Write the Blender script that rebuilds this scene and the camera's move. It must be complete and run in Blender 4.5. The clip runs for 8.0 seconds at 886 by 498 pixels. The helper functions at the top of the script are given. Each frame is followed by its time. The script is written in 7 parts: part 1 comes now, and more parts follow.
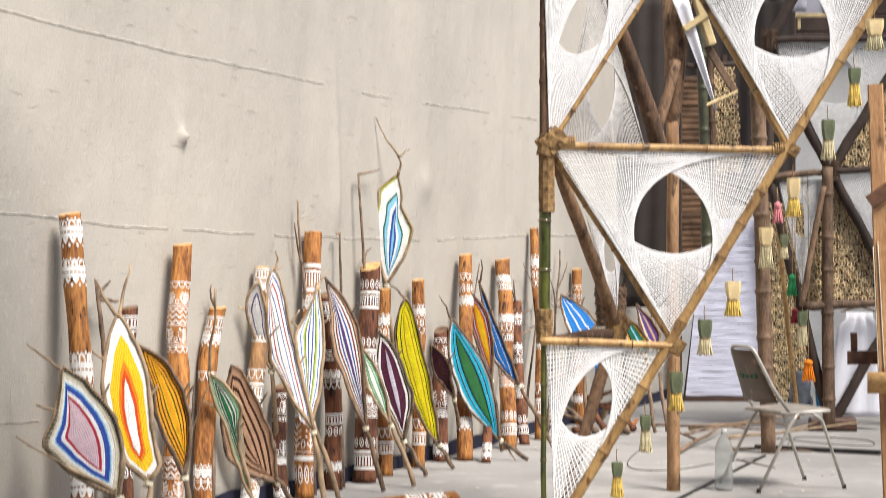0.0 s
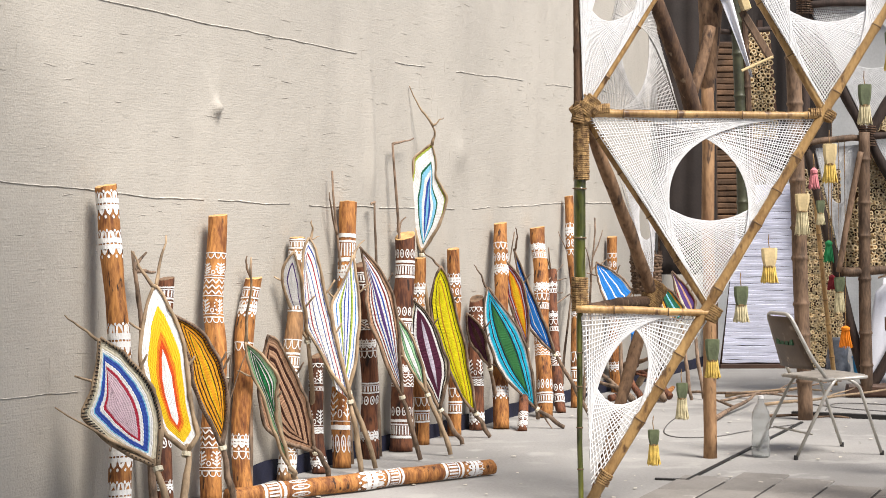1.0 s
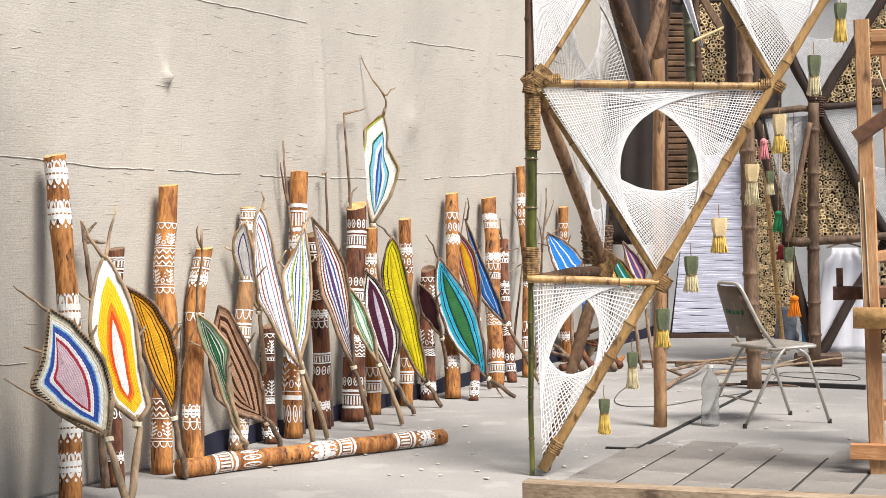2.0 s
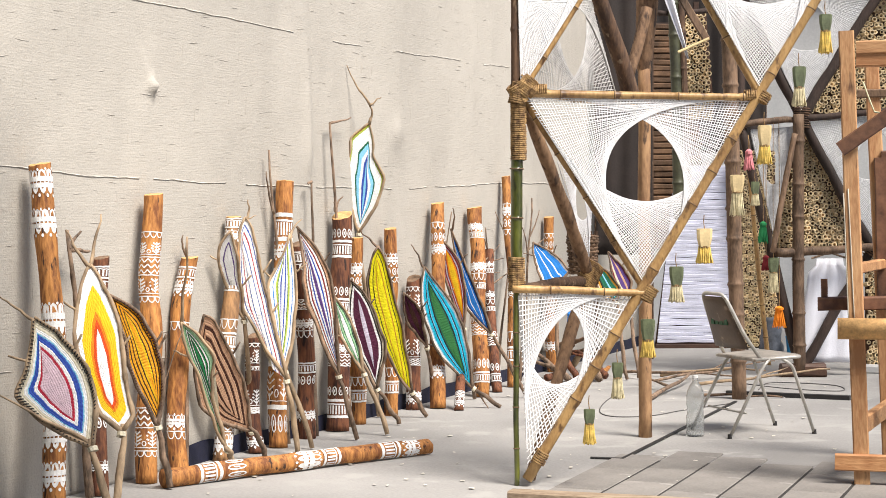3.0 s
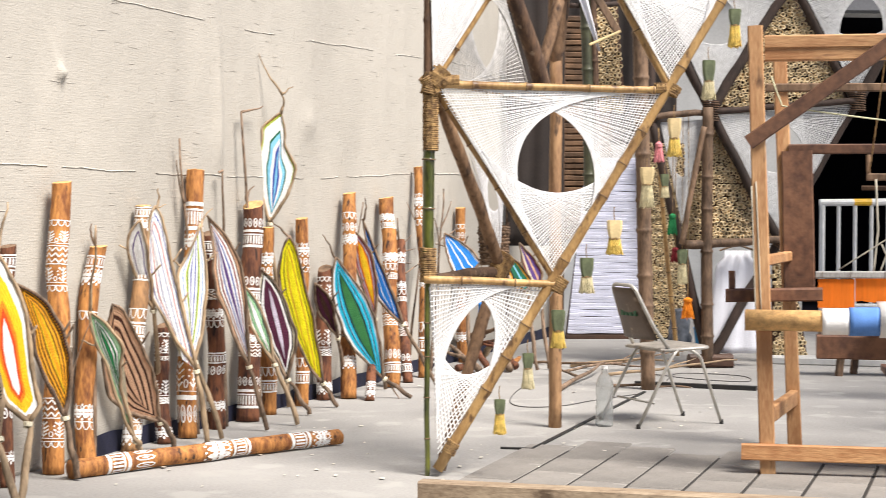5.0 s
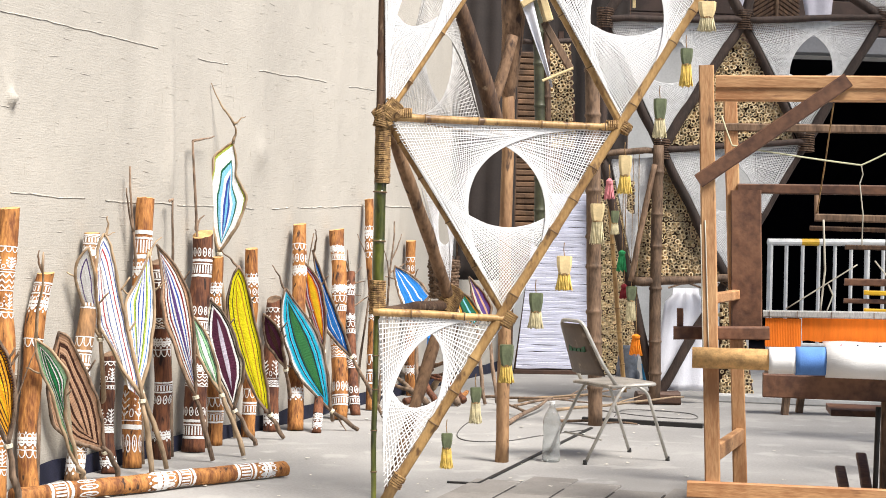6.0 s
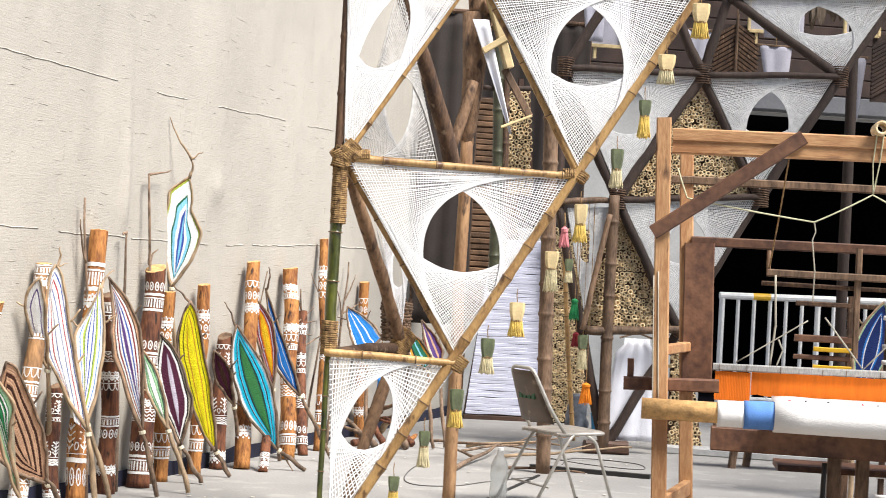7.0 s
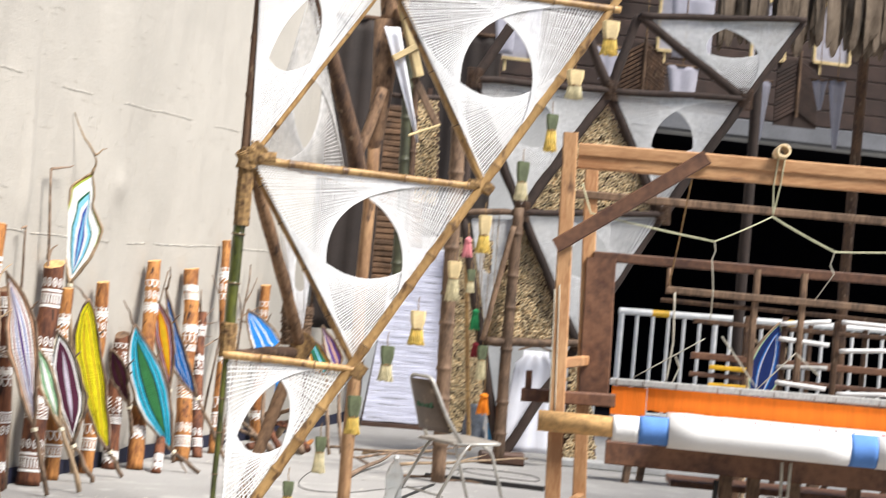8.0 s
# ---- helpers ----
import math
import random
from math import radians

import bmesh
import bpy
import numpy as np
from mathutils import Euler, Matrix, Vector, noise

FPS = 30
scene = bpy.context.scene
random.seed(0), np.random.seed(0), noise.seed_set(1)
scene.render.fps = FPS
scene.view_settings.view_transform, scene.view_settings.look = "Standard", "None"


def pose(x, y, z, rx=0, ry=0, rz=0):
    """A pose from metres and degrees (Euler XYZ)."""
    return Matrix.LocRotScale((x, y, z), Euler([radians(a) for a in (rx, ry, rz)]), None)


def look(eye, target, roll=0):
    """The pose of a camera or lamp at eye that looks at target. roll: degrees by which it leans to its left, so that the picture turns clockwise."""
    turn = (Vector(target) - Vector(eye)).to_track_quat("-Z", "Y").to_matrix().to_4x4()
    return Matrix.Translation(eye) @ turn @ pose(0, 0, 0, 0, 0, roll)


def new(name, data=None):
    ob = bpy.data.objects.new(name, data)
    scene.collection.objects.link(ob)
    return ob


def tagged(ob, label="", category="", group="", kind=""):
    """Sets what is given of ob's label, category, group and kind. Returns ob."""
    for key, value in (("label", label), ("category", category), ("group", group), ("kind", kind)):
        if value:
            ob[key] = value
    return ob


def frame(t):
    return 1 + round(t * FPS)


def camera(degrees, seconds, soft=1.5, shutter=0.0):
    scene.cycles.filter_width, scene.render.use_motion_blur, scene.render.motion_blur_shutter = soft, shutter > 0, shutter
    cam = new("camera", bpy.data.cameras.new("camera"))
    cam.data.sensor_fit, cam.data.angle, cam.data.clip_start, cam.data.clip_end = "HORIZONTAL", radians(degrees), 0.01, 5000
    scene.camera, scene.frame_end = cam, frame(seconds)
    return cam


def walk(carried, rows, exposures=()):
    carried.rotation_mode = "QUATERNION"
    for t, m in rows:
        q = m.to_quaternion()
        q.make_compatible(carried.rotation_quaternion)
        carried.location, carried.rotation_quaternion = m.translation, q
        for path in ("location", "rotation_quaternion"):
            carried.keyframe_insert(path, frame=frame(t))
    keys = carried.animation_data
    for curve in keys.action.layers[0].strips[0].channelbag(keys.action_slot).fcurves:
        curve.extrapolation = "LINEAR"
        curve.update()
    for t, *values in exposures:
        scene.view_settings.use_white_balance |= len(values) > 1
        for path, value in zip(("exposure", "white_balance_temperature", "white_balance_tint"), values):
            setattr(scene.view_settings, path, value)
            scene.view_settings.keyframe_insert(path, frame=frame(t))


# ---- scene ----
EXPO = [(0.0, 0.70, 6550, 12), (1.5, 0.71, 6550, 12), (4.0, 0.88, 6600, 12), (5.0, 0.89, 6600, 12), (6.5, 0.91, 6480, 11), (8.0, 0.93, 6400, 11)]
EYE = (0.0, 0.0, 1.21)
cam = camera(30.00, 8.0, soft=0.6, shutter=0.3)
walk(cam, [
    (0.0, pose(*EYE, 90.747, -0.127, 0.563)),
    (0.2, pose(*EYE, 89.320, -0.505, 0.612)),
    (0.5, pose(*EYE, 90.450, -0.255, 1.370)),
    (1.0, pose(*EYE, 89.672, 0.322, 1.773)),
    (1.5, pose(*EYE, 88.856, 0.712, 0.709)),
    (1.7, pose(*EYE, 88.624, 0.476, 0.402)),
    (2.8, pose(*EYE, 88.859, 0.355, -0.397)),
    (3.0, pose(*EYE, 88.964, 0.152, -0.404)),
    (3.5, pose(*EYE, 88.675, -0.072, 0.129)),
    (4.0, pose(*EYE, 88.904, -0.000, 0.000)),
    (4.5, pose(*EYE, 88.496, -0.092, -0.744)),
    (5.0, pose(*EYE, 88.632, -0.210, -3.460)),
    (5.2, pose(*EYE, 89.030, -0.021, -4.381)),
    (6.3, pose(*EYE, 90.608, -1.614, -5.529)),
    (6.5, pose(*EYE, 91.261, -1.833, -5.901)),
    (7.0, pose(*EYE, 91.359, -3.150, -6.787)),
    (7.5, pose(*EYE, 91.233, -4.113, -8.391)),
    (7.8, pose(*EYE, 90.889, -4.673, -8.878)),
    (8.0, pose(*EYE, 91.869, -5.121, -10.204)),
], exposures=EXPO)

# ---- daylight ----
world = bpy.data.worlds.new("world")
scene.world = world
world.use_nodes = True
wn = world.node_tree
sky = wn.nodes.new("ShaderNodeTexSky")
sky.sky_type, sky.sun_disc = "NISHITA", False
sky.sun_elevation, sky.sun_rotation = radians(55), radians(135)
wn.links.new(sky.outputs[0], wn.nodes["Background"].inputs[0])
wn.nodes["Background"].inputs[1].default_value = 0.070
sun = new("sun", bpy.data.lights.new("sun", "SUN"))
sun.data.energy, sun.data.angle, sun.data.color = 4.5, radians(24), (1.0, 0.955, 0.885)
sun.matrix_world = look((0, 0, 0), (-0.41, 0.41, -0.81))


# ---- materials ----
def material(name, rgb, rough=0.8, vary=0.25, scale=6.0, bump=0.3, bump_scale=60.0, stretch=(1, 1, 1), rgb2=None,
             metal=0.0, per_object=0.0, spots=None, coat=0.0, wrinkle=None, fine_mix=0.35, weave=False):
    m = bpy.data.materials.new(name)
    m.use_nodes = True
    nt = m.node_tree
    n, link = nt.nodes, nt.links.new
    b = n["Principled BSDF"]
    b.inputs["Roughness"].default_value, b.inputs["Metallic"].default_value = rough, metal
    co = n.new("ShaderNodeTexCoord")
    mp = n.new("ShaderNodeMapping")
    mp.inputs["Scale"].default_value = stretch
    link(co.outputs["Object"], mp.inputs[0])
    big = n.new("ShaderNodeTexNoise")
    big.inputs["Scale"].default_value, big.inputs["Detail"].default_value = scale, 5
    link(mp.outputs[0], big.inputs[0])
    fine = n.new("ShaderNodeTexNoise")
    fine.inputs["Scale"].default_value, fine.inputs["Detail"].default_value = bump_scale, 4
    link(mp.outputs[0], fine.inputs[0])
    ramp = n.new("ShaderNodeValToRGB")
    lo = rgb2 or tuple(c * (1 - vary) for c in rgb)
    hi = rgb if rgb2 else tuple(min(1, c * (1 + vary * 0.6)) for c in rgb)
    ramp.color_ramp.elements[0].position, ramp.color_ramp.elements[0].color = 0.32, (*lo, 1)
    ramp.color_ramp.elements[1].position, ramp.color_ramp.elements[1].color = 0.68, (*hi, 1)
    add = n.new("ShaderNodeMath")
    add.operation = "MULTIPLY_ADD"
    link(fine.outputs[0], add.inputs[0])
    add.inputs[1].default_value = fine_mix
    sub = n.new("ShaderNodeMath")
    sub.operation = "SUBTRACT"
    link(big.outputs[0], sub.inputs[0])
    sub.inputs[1].default_value = fine_mix / 2
    link(sub.outputs[0], add.inputs[2])
    link(add.outputs[0], ramp.inputs[0])
    out = ramp.outputs[0]
    if spots:
        sp = n.new("ShaderNodeTexNoise")
        sp.inputs["Scale"].default_value, sp.inputs["Detail"].default_value = spots[1], 6
        link(mp.outputs[0], sp.inputs[0])
        r2 = n.new("ShaderNodeValToRGB")
        r2.color_ramp.elements[0].position, r2.color_ramp.elements[0].color = spots[2], (0, 0, 0, 1)
        r2.color_ramp.elements[1].position, r2.color_ramp.elements[1].color = spots[2] + 0.08, (1, 1, 1, 1)
        link(sp.outputs[0], r2.inputs[0])
        mx = n.new("ShaderNodeMix")
        mx.data_type = "RGBA"
        link(r2.outputs[0], mx.inputs[0])
        link(out, mx.inputs[6])
        mx.inputs[7].default_value = (*spots[0], 1)
        out = mx.outputs[2]
    if per_object:
        info = n.new("ShaderNodeObjectInfo")
        hsv = n.new("ShaderNodeHueSaturation")
        mr = n.new("ShaderNodeMapRange")
        mr.inputs[3].default_value, mr.inputs[4].default_value = 1 - per_object, 1 + per_object
        link(info.outputs["Random"], mr.inputs[0])
        link(mr.outputs[0], hsv.inputs["Value"])
        link(out, hsv.inputs["Color"])
        out = hsv.outputs[0]
    link(out, b.inputs["Base Color"])
    if coat:
        b.inputs["Coat Weight"].default_value = coat
    if bump:
        bp = n.new("ShaderNodeBump")
        bp.inputs["Strength"].default_value, bp.inputs["Distance"].default_value = bump, 0.004
        link(fine.outputs[0], bp.inputs["Height"])
        if wrinkle:
            w1 = n.new("ShaderNodeTexNoise")
            w1.inputs["Scale"].default_value, w1.inputs["Detail"].default_value = wrinkle[0], 3
            mp2 = n.new("ShaderNodeMapping")
            mp2.inputs["Scale"].default_value = wrinkle[2]
            link(co.outputs["Object"], mp2.inputs[0])
            link(mp2.outputs[0], w1.inputs[0])
            b2 = n.new("ShaderNodeBump")
            b2.inputs["Strength"].default_value, b2.inputs["Distance"].default_value = wrinkle[1], 0.02
            link(w1.outputs[0], b2.inputs["Height"])
            link(b2.outputs[0], bp.inputs["Normal"])
        if weave:
            # coarse threads: uneven ribs along and across the cloth
            last = bp.outputs[0]
            for stretch_, power in (((9, 9, 160), 0.28), ((150, 150, 7), 0.22)):
                mp3 = n.new("ShaderNodeMapping")
                mp3.inputs["Scale"].default_value = stretch_
                link(co.outputs["Object"], mp3.inputs[0])
                thread = n.new("ShaderNodeTexNoise")
                thread.inputs["Scale"].default_value, thread.inputs["Detail"].default_value = 1.0, 2
                link(mp3.outputs[0], thread.inputs[0])
                b3 = n.new("ShaderNodeBump")
                b3.inputs["Strength"].default_value, b3.inputs["Distance"].default_value = power, 0.006
                link(thread.outputs[0], b3.inputs["Height"])
                link(last, b3.inputs["Normal"])
                last = b3.outputs[0]
            link(last, b.inputs["Normal"])
        else:
            link(bp.outputs[0], b.inputs["Normal"])
    return m


M = {}
M["wall"] = material("beige_sheet", (0.418, 0.389, 0.341), 0.85, 0.11, 1.1, 0.7, 130, (1, 1, 0.8), spots=((0.43, 0.40, 0.352), 40.0, 0.60), wrinkle=(7.0, 0.5, (1, 1, 0.6)), fine_mix=0.6, weave=True)
M["seam"] = material("seam_thread", (0.56, 0.53, 0.47), 0.9, 0.4, 20, 0.4, 200)
M["navy"] = material("navy_cloth", (0.006, 0.0075, 0.026), 0.8, 0.4, 10, 0.3, 150)
M["floor"] = material("grey_concrete", (0.315, 0.305, 0.29), 0.85, 0.18, 0.9, 0.4, 60, spots=((0.365, 0.355, 0.335), 3.5, 0.56), fine_mix=0.55)
M["joint"] = material("dark_joint", (0.03, 0.027, 0.024), 0.9, 0.3, 20, 0.2, 90)
M["ochre"] = material("ochre_log", (0.54, 0.235, 0.062), 0.75, 0.5, 20, 1.2, 90, (1, 1, 0.22), per_object=0.15, rgb2=(0.17, 0.055, 0.014), spots=((0.04, 0.016, 0.008), 48, 0.60), fine_mix=0.7)
M["dark"] = material("dark_log", (0.20, 0.072, 0.030), 0.8, 0.5, 22, 1.0, 90, (1, 1, 0.22), per_object=0.2, rgb2=(0.060, 0.019, 0.010), spots=((0.02, 0.008, 0.005), 34, 0.60), fine_mix=0.7)
M["pale"] = material("pale_log", (0.46, 0.25, 0.11), 0.8, 0.5, 22, 1.0, 90, (1, 1, 0.22), rgb2=(0.20, 0.11, 0.055), spots=((0.10, 0.06, 0.035), 34, 0.62), fine_mix=0.7)
M["cut"] = material("cut_wood", (0.62, 0.37, 0.15), 0.8, 0.35, 25, 0.4, 120)
M["paint"] = material("white_paint", (0.83, 0.82, 0.80), 0.65, 0.15, 45, 0.4, 160, spots=((0.55, 0.40, 0.27), 90, 0.66))
M["twig"] = material("grey_branch", (0.20, 0.135, 0.09), 0.85, 0.65, 30, 1.0, 110, (1, 1, 0.4), per_object=0.25)
M["palestick"] = material("peeled_stick", (0.37, 0.265, 0.165), 0.8, 0.5, 14, 0.6, 80, (1, 1, 0.4), per_object=0.15)
M["bamboo"] = material("yellow_bamboo", (0.53, 0.33, 0.13), 0.45, 0.45, 12, 0.4, 80, (1, 1, 0.4), rgb2=(0.27, 0.15, 0.055), per_object=0.15, spots=((0.13, 0.068, 0.03), 22, 0.575), fine_mix=0.6)
M["greenbamboo"] = material("green_bamboo", (0.13, 0.14, 0.022), 0.28, 0.5, 11, 0.3, 60, (1, 1, 0.35), rgb2=(0.02, 0.028, 0.008), coat=0.5, spots=((0.015, 0.014, 0.008), 16, 0.60))
M["kerbwood"] = material("sawn_timber", (0.40, 0.31, 0.215), 0.75, 0.3, 9, 0.6, 90, (0.25, 1, 1), rgb2=(0.22, 0.155, 0.10), fine_mix=0.6, spots=((0.12, 0.08, 0.05), 16, 0.60))
M["scar"] = material("bamboo_node_scar", (0.15, 0.088, 0.042), 0.7, 0.4, 40, 0.4, 150)
M["rope"] = material("coir_rope", (0.43, 0.27, 0.11), 0.9, 0.5, 40, 0.8, 200, rgb2=(0.12, 0.065, 0.03))
M["string"] = material("white_string", (0.82, 0.82, 0.82), 0.75, 0.08, 30, 0.2, 300)
M["bark"] = material("brown_bark", (0.125, 0.068, 0.036), 0.85, 0.5, 18, 1.0, 80, (1, 1, 0.3), rgb2=(0.045, 0.024, 0.015), per_object=0.2, spots=((0.23, 0.16, 0.10), 40, 0.62), fine_mix=0.7)
M["darkbark"] = material("dark_bark", (0.045, 0.027, 0.02), 0.85, 0.5, 18, 1.0, 80, (1, 1, 0.3), rgb2=(0.024, 0.015, 0.011), per_object=0.2, fine_mix=0.7)
M["wood"] = material("loom_wood", (0.63, 0.37, 0.18), 0.6, 0.35, 9, 0.6, 90, (1, 1, 0.25), rgb2=(0.40, 0.19, 0.08), per_object=0.22, spots=((0.10, 0.045, 0.025), 13, 0.63), fine_mix=0.6)
M["woodx"] = material("loom_wood_lengthwise", (0.55, 0.31, 0.145), 0.6, 0.35, 9, 0.6, 90, (0.22, 1, 1), rgb2=(0.34, 0.155, 0.062), per_object=0.22, spots=((0.11, 0.05, 0.028), 13, 0.63), fine_mix=0.6)
M["darkwood"] = material("dark_wood", (0.085, 0.042, 0.025), 0.6, 0.4, 6, 0.4, 60, per_object=0.2)
M["rosewood"] = material("dark_loom_wood", (0.20, 0.095, 0.05), 0.6, 0.4, 9, 0.5, 80, (0.4, 0.4, 0.4), rgb2=(0.07, 0.03, 0.018), per_object=0.25, fine_mix=0.6)
M["oldwood"] = material("old_wood", (0.22, 0.135, 0.08), 0.75, 0.4, 16, 0.8, 80, (1, 1, 0.3), per_object=0.2, rgb2=(0.075, 0.044, 0.025), fine_mix=0.6)


# ---- mesh helpers ----
def mesh_ob(name, verts, faces, mat, parent=None, label="", smooth=False):
    me = bpy.data.meshes.new(name)
    me.from_pydata([tuple(v) for v in verts], [], faces)
    me.materials.append(M[mat] if isinstance(mat, str) else mat)
    if smooth:
        me.polygons.foreach_set("use_smooth", [True] * len(me.polygons))
    ob = new(name, me)
    if parent is not None:
        ob.parent = parent
    if label:
        ob["label"] = label
    return ob


def thing(name, label, category, group="", kind="", at=(0, 0, 0)):
    ob = new(name)
    ob.empty_display_size = 0.1
    ob.location = at
    return tagged(ob, label, category, group, kind)


class Geo:
    """Vertices and faces gathered for one mesh."""

    def __init__(self):
        self.v, self.f = [], []

    def box(self, lo, hi, m=None):
        k = len(self.v)
        pts = [Vector((x, y, z)) for x in (lo[0], hi[0]) for y in (lo[1], hi[1]) for z in (lo[2], hi[2])]
        self.v += [m @ p if m else p for p in pts]
        for q in ((0, 1, 3, 2), (4, 6, 7, 5), (0, 4, 5, 1), (2, 3, 7, 6), (0, 2, 6, 4), (1, 5, 7, 3)):
            self.f.append(tuple(k + i for i in q))

    def beam(self, a, b, w, h, chamfer=0.004, up=(0, 0, 1), rough=0.0):
        """A squared timber from a to b with chamfered arrises."""
        a, b = Vector(a), Vector(b)
        d = (b - a).normalized()
        s = d.cross(Vector(up))
        if s.length < 1e-4:
            s = d.cross(Vector((0, 1, 0)))
        s.normalize()
        u = s.cross(d)
        c = min(chamfer, w * 0.3, h * 0.3)
        prof = [(-w / 2 + c, -h / 2), (w / 2 - c, -h / 2), (w / 2, -h / 2 + c), (w / 2, h / 2 - c),
                (w / 2 - c, h / 2), (-w / 2 + c, h / 2), (-w / 2, h / 2 - c), (-w / 2, -h / 2 + c)]
        k = len(self.v)
        n = 5
        for i in range(n):
            p = a.lerp(b, i / (n - 1))
            for x, y in prof:
                j = Vector((0, 0, 0))
                if rough:
                    j = noise.noise_vector(p * 5 + Vector((x, y, i)) * 9) * rough
                self.v.append(p + s * x + u * y + j)
        for i in range(n - 1):
            for q in range(8):
                self.f.append((k + i * 8 + q, k + i * 8 + (q + 1) % 8, k + i * 8 + 8 + (q + 1) % 8, k + i * 8 + 8 + q))
        self.f.append(tuple(k + q for q in reversed(range(8))))
        self.f.append(tuple(k + (n - 1) * 8 + q for q in range(8)))

    def tube(self, path, radii, sides=8, wob=0.0, seed=0.0, caps=True):
        pts = [Vector(p) for p in path]
        if not hasattr(radii, "__len__"):
            radii = [radii] * len(pts)
        k = len(self.v)
        n = len(pts)
        ref = Vector((0.13, 0.97, 0.21))
        d0 = (pts[-1] - pts[0]).normalized()
        if abs(d0.dot(ref.normalized())) > 0.9:
            ref = Vector((0.9, 0.1, 0.4))
        for i, p in enumerate(pts):
            d = (pts[min(i + 1, n - 1)] - pts[max(i - 1, 0)]).normalized()
            s = d.cross(ref).normalized()
            u = s.cross(d)
            for q in range(sides):
                a = 2 * math.pi * q / sides
                r = radii[i]
                if wob:
                    r *= 1 + wob * noise.noise(Vector((math.cos(a) * 1.3 + seed, math.sin(a) * 1.3, i * 0.45 + seed * 3)))
                self.v.append(p + (s * math.cos(a) + u * math.sin(a)) * r)
        for i in range(n - 1):
            for q in range(sides):
                self.f.append((k + i * sides + q, k + i * sides + (q + 1) % sides,
                               k + (i + 1) * sides + (q + 1) % sides, k + (i + 1) * sides + q))
        if caps:
            self.f.append(tuple(k + q for q in reversed(range(sides))))
            self.f.append(tuple(k + (n - 1) * sides + q for q in range(sides)))

    def part(self, name, mat, parent=None, label="", smooth=False):
        return mesh_ob(name, self.v, self.f, mat, parent, label, smooth)


def bent(a, b, n=10, bow=0.02, seed=0.0, wig=0.008):
    """Points of a natural, slightly crooked stick from a to b."""
    a, b = Vector(a), Vector(b)
    d = b - a
    out = []
    for i in range(n + 1):
        t = i / n
        w = math.sin(math.pi * t)
        j = noise.noise_vector(Vector((seed * 7.3, t * 3.1, seed))) * wig * (1 if 0 < i < n else 0)
        s = Vector((math.cos(seed * 5), math.sin(seed * 5) * 0.5, math.sin(seed * 3) * 0.4))
        out.append(a + d * t + s * bow * w + j)
    return out

# ---- floor and sheet wall ----
g = Geo()
g.box((-60, -60, -0.3), (60, 400, 0.0))
floor = g.part("ground", "floor", label="worn pale grey concrete ground with dusty stains")
tagged(floor, category="ground", kind="structure")

WALL0, SLOPE = Vector((-1.60, 7.18, 0)), 0.42
WDIR = Vector((SLOPE, 1, 0)).normalized()
WNRM = Vector((1, -SLOPE, 0)).normalized()


def wall_relief(s, z):
    """How far the hanging sheet swells towards the yard."""
    r = 0.03 * noise.noise(Vector((s * 0.7, z * 0.35, 1.7))) + 0.012 * noise.noise(Vector((s * 2.6, z * 0.8, 5.1)))
    r += 0.006 * noise.noise(Vector((s * 7, z * 1.4, 8.3)))
    # where a peg behind pushes the sheet out, with two folds running up from it
    r += 0.032 * math.exp(-((s - 0.755) ** 2 + (z - 1.84) ** 2) / 0.0009)
    up = max(0.0, min(1.0, (z - 1.82) / 0.04)) * math.exp(-max(0.0, z - 1.86) / 0.09)
    r += 0.013 * up * math.exp(-((s - 0.755 + 0.55 * (z - 1.84)) / 0.024) ** 2) + 0.008 * up * math.exp(-((s - 0.755 - 0.2 * (z - 1.84)) / 0.018) ** 2)
    r += 0.025 * math.exp(-((s - 2.35) / 0.05) ** 2 - max(0, 1.6 - z) ** 2 / 0.04 - max(0, z - 1.6) ** 2 / 0.3)
    r += 0.02 * math.exp(-((s - 3.6) ** 2 + (z - 1.75) ** 2) / 0.01)
    return r * min(1, z / 0.4) - 0.02


def wall_at(s, z, off=0.0):
    return WALL0 + WDIR * s + WNRM * (wall_relief(s, z) + off) + Vector((0, 0, z))


g = Geo()
NS, NZ, S0, S1, ZT = 800, 280, -5.0, 9.4, 5.2
for j in range(NZ + 1):
    for i in range(NS + 1):
        g.v.append(wall_at(S0 + (S1 - S0) * i / NS, ZT * j / NZ))
for j in range(NZ):
    for i in range(NS):
        k = j * (NS + 1) + i
        g.f.append((k, k + 1, k + NS + 2, k + NS + 1))
wall_sheet = g.part("wall_west", "wall", label="tall beige cloth sheet wall with stitched seams", smooth=True)
tagged(wall_sheet, category="wall", kind="structure")
sol = wall_sheet.modifiers.new("thickness", "SOLIDIFY")
sol.thickness, sol.offset = 0.02, -1


def seam(pts, r, name="seam"):
    """A wavering stitched seam along the sheet, with gaps where the thread sinks in."""
    gg = Geo()
    run = []
    for (s0, z0), (s1, z1) in zip(pts, pts[1:]):
        n = max(2, int((s1 - s0) / 0.03))
        for i in range(n):
            t = i / n
            s = s0 + (s1 - s0) * t
            z = z0 + (z1 - z0) * t + 0.010 * noise.noise(Vector((s * 3, z0, 2))) + 0.004 * noise.noise(Vector((s * 15, z0, 4)))
            if noise.noise(Vector((s * 2.3, z0 * 5, 9))) > -0.22:
                run.append(wall_at(s, z, 0.002))
            else:
                if len(run) > 2:
                    gg.tube(run, [r * (0.6 + 0.7 * abs(noise.noise(p * 9))) for p in run], 5)
                run = []
    if len(run) > 2:
        gg.tube(run, r, 5)
    ob = gg.part(name, "seam", wall_sheet, "raised pale stitched seam", True)
    return ob


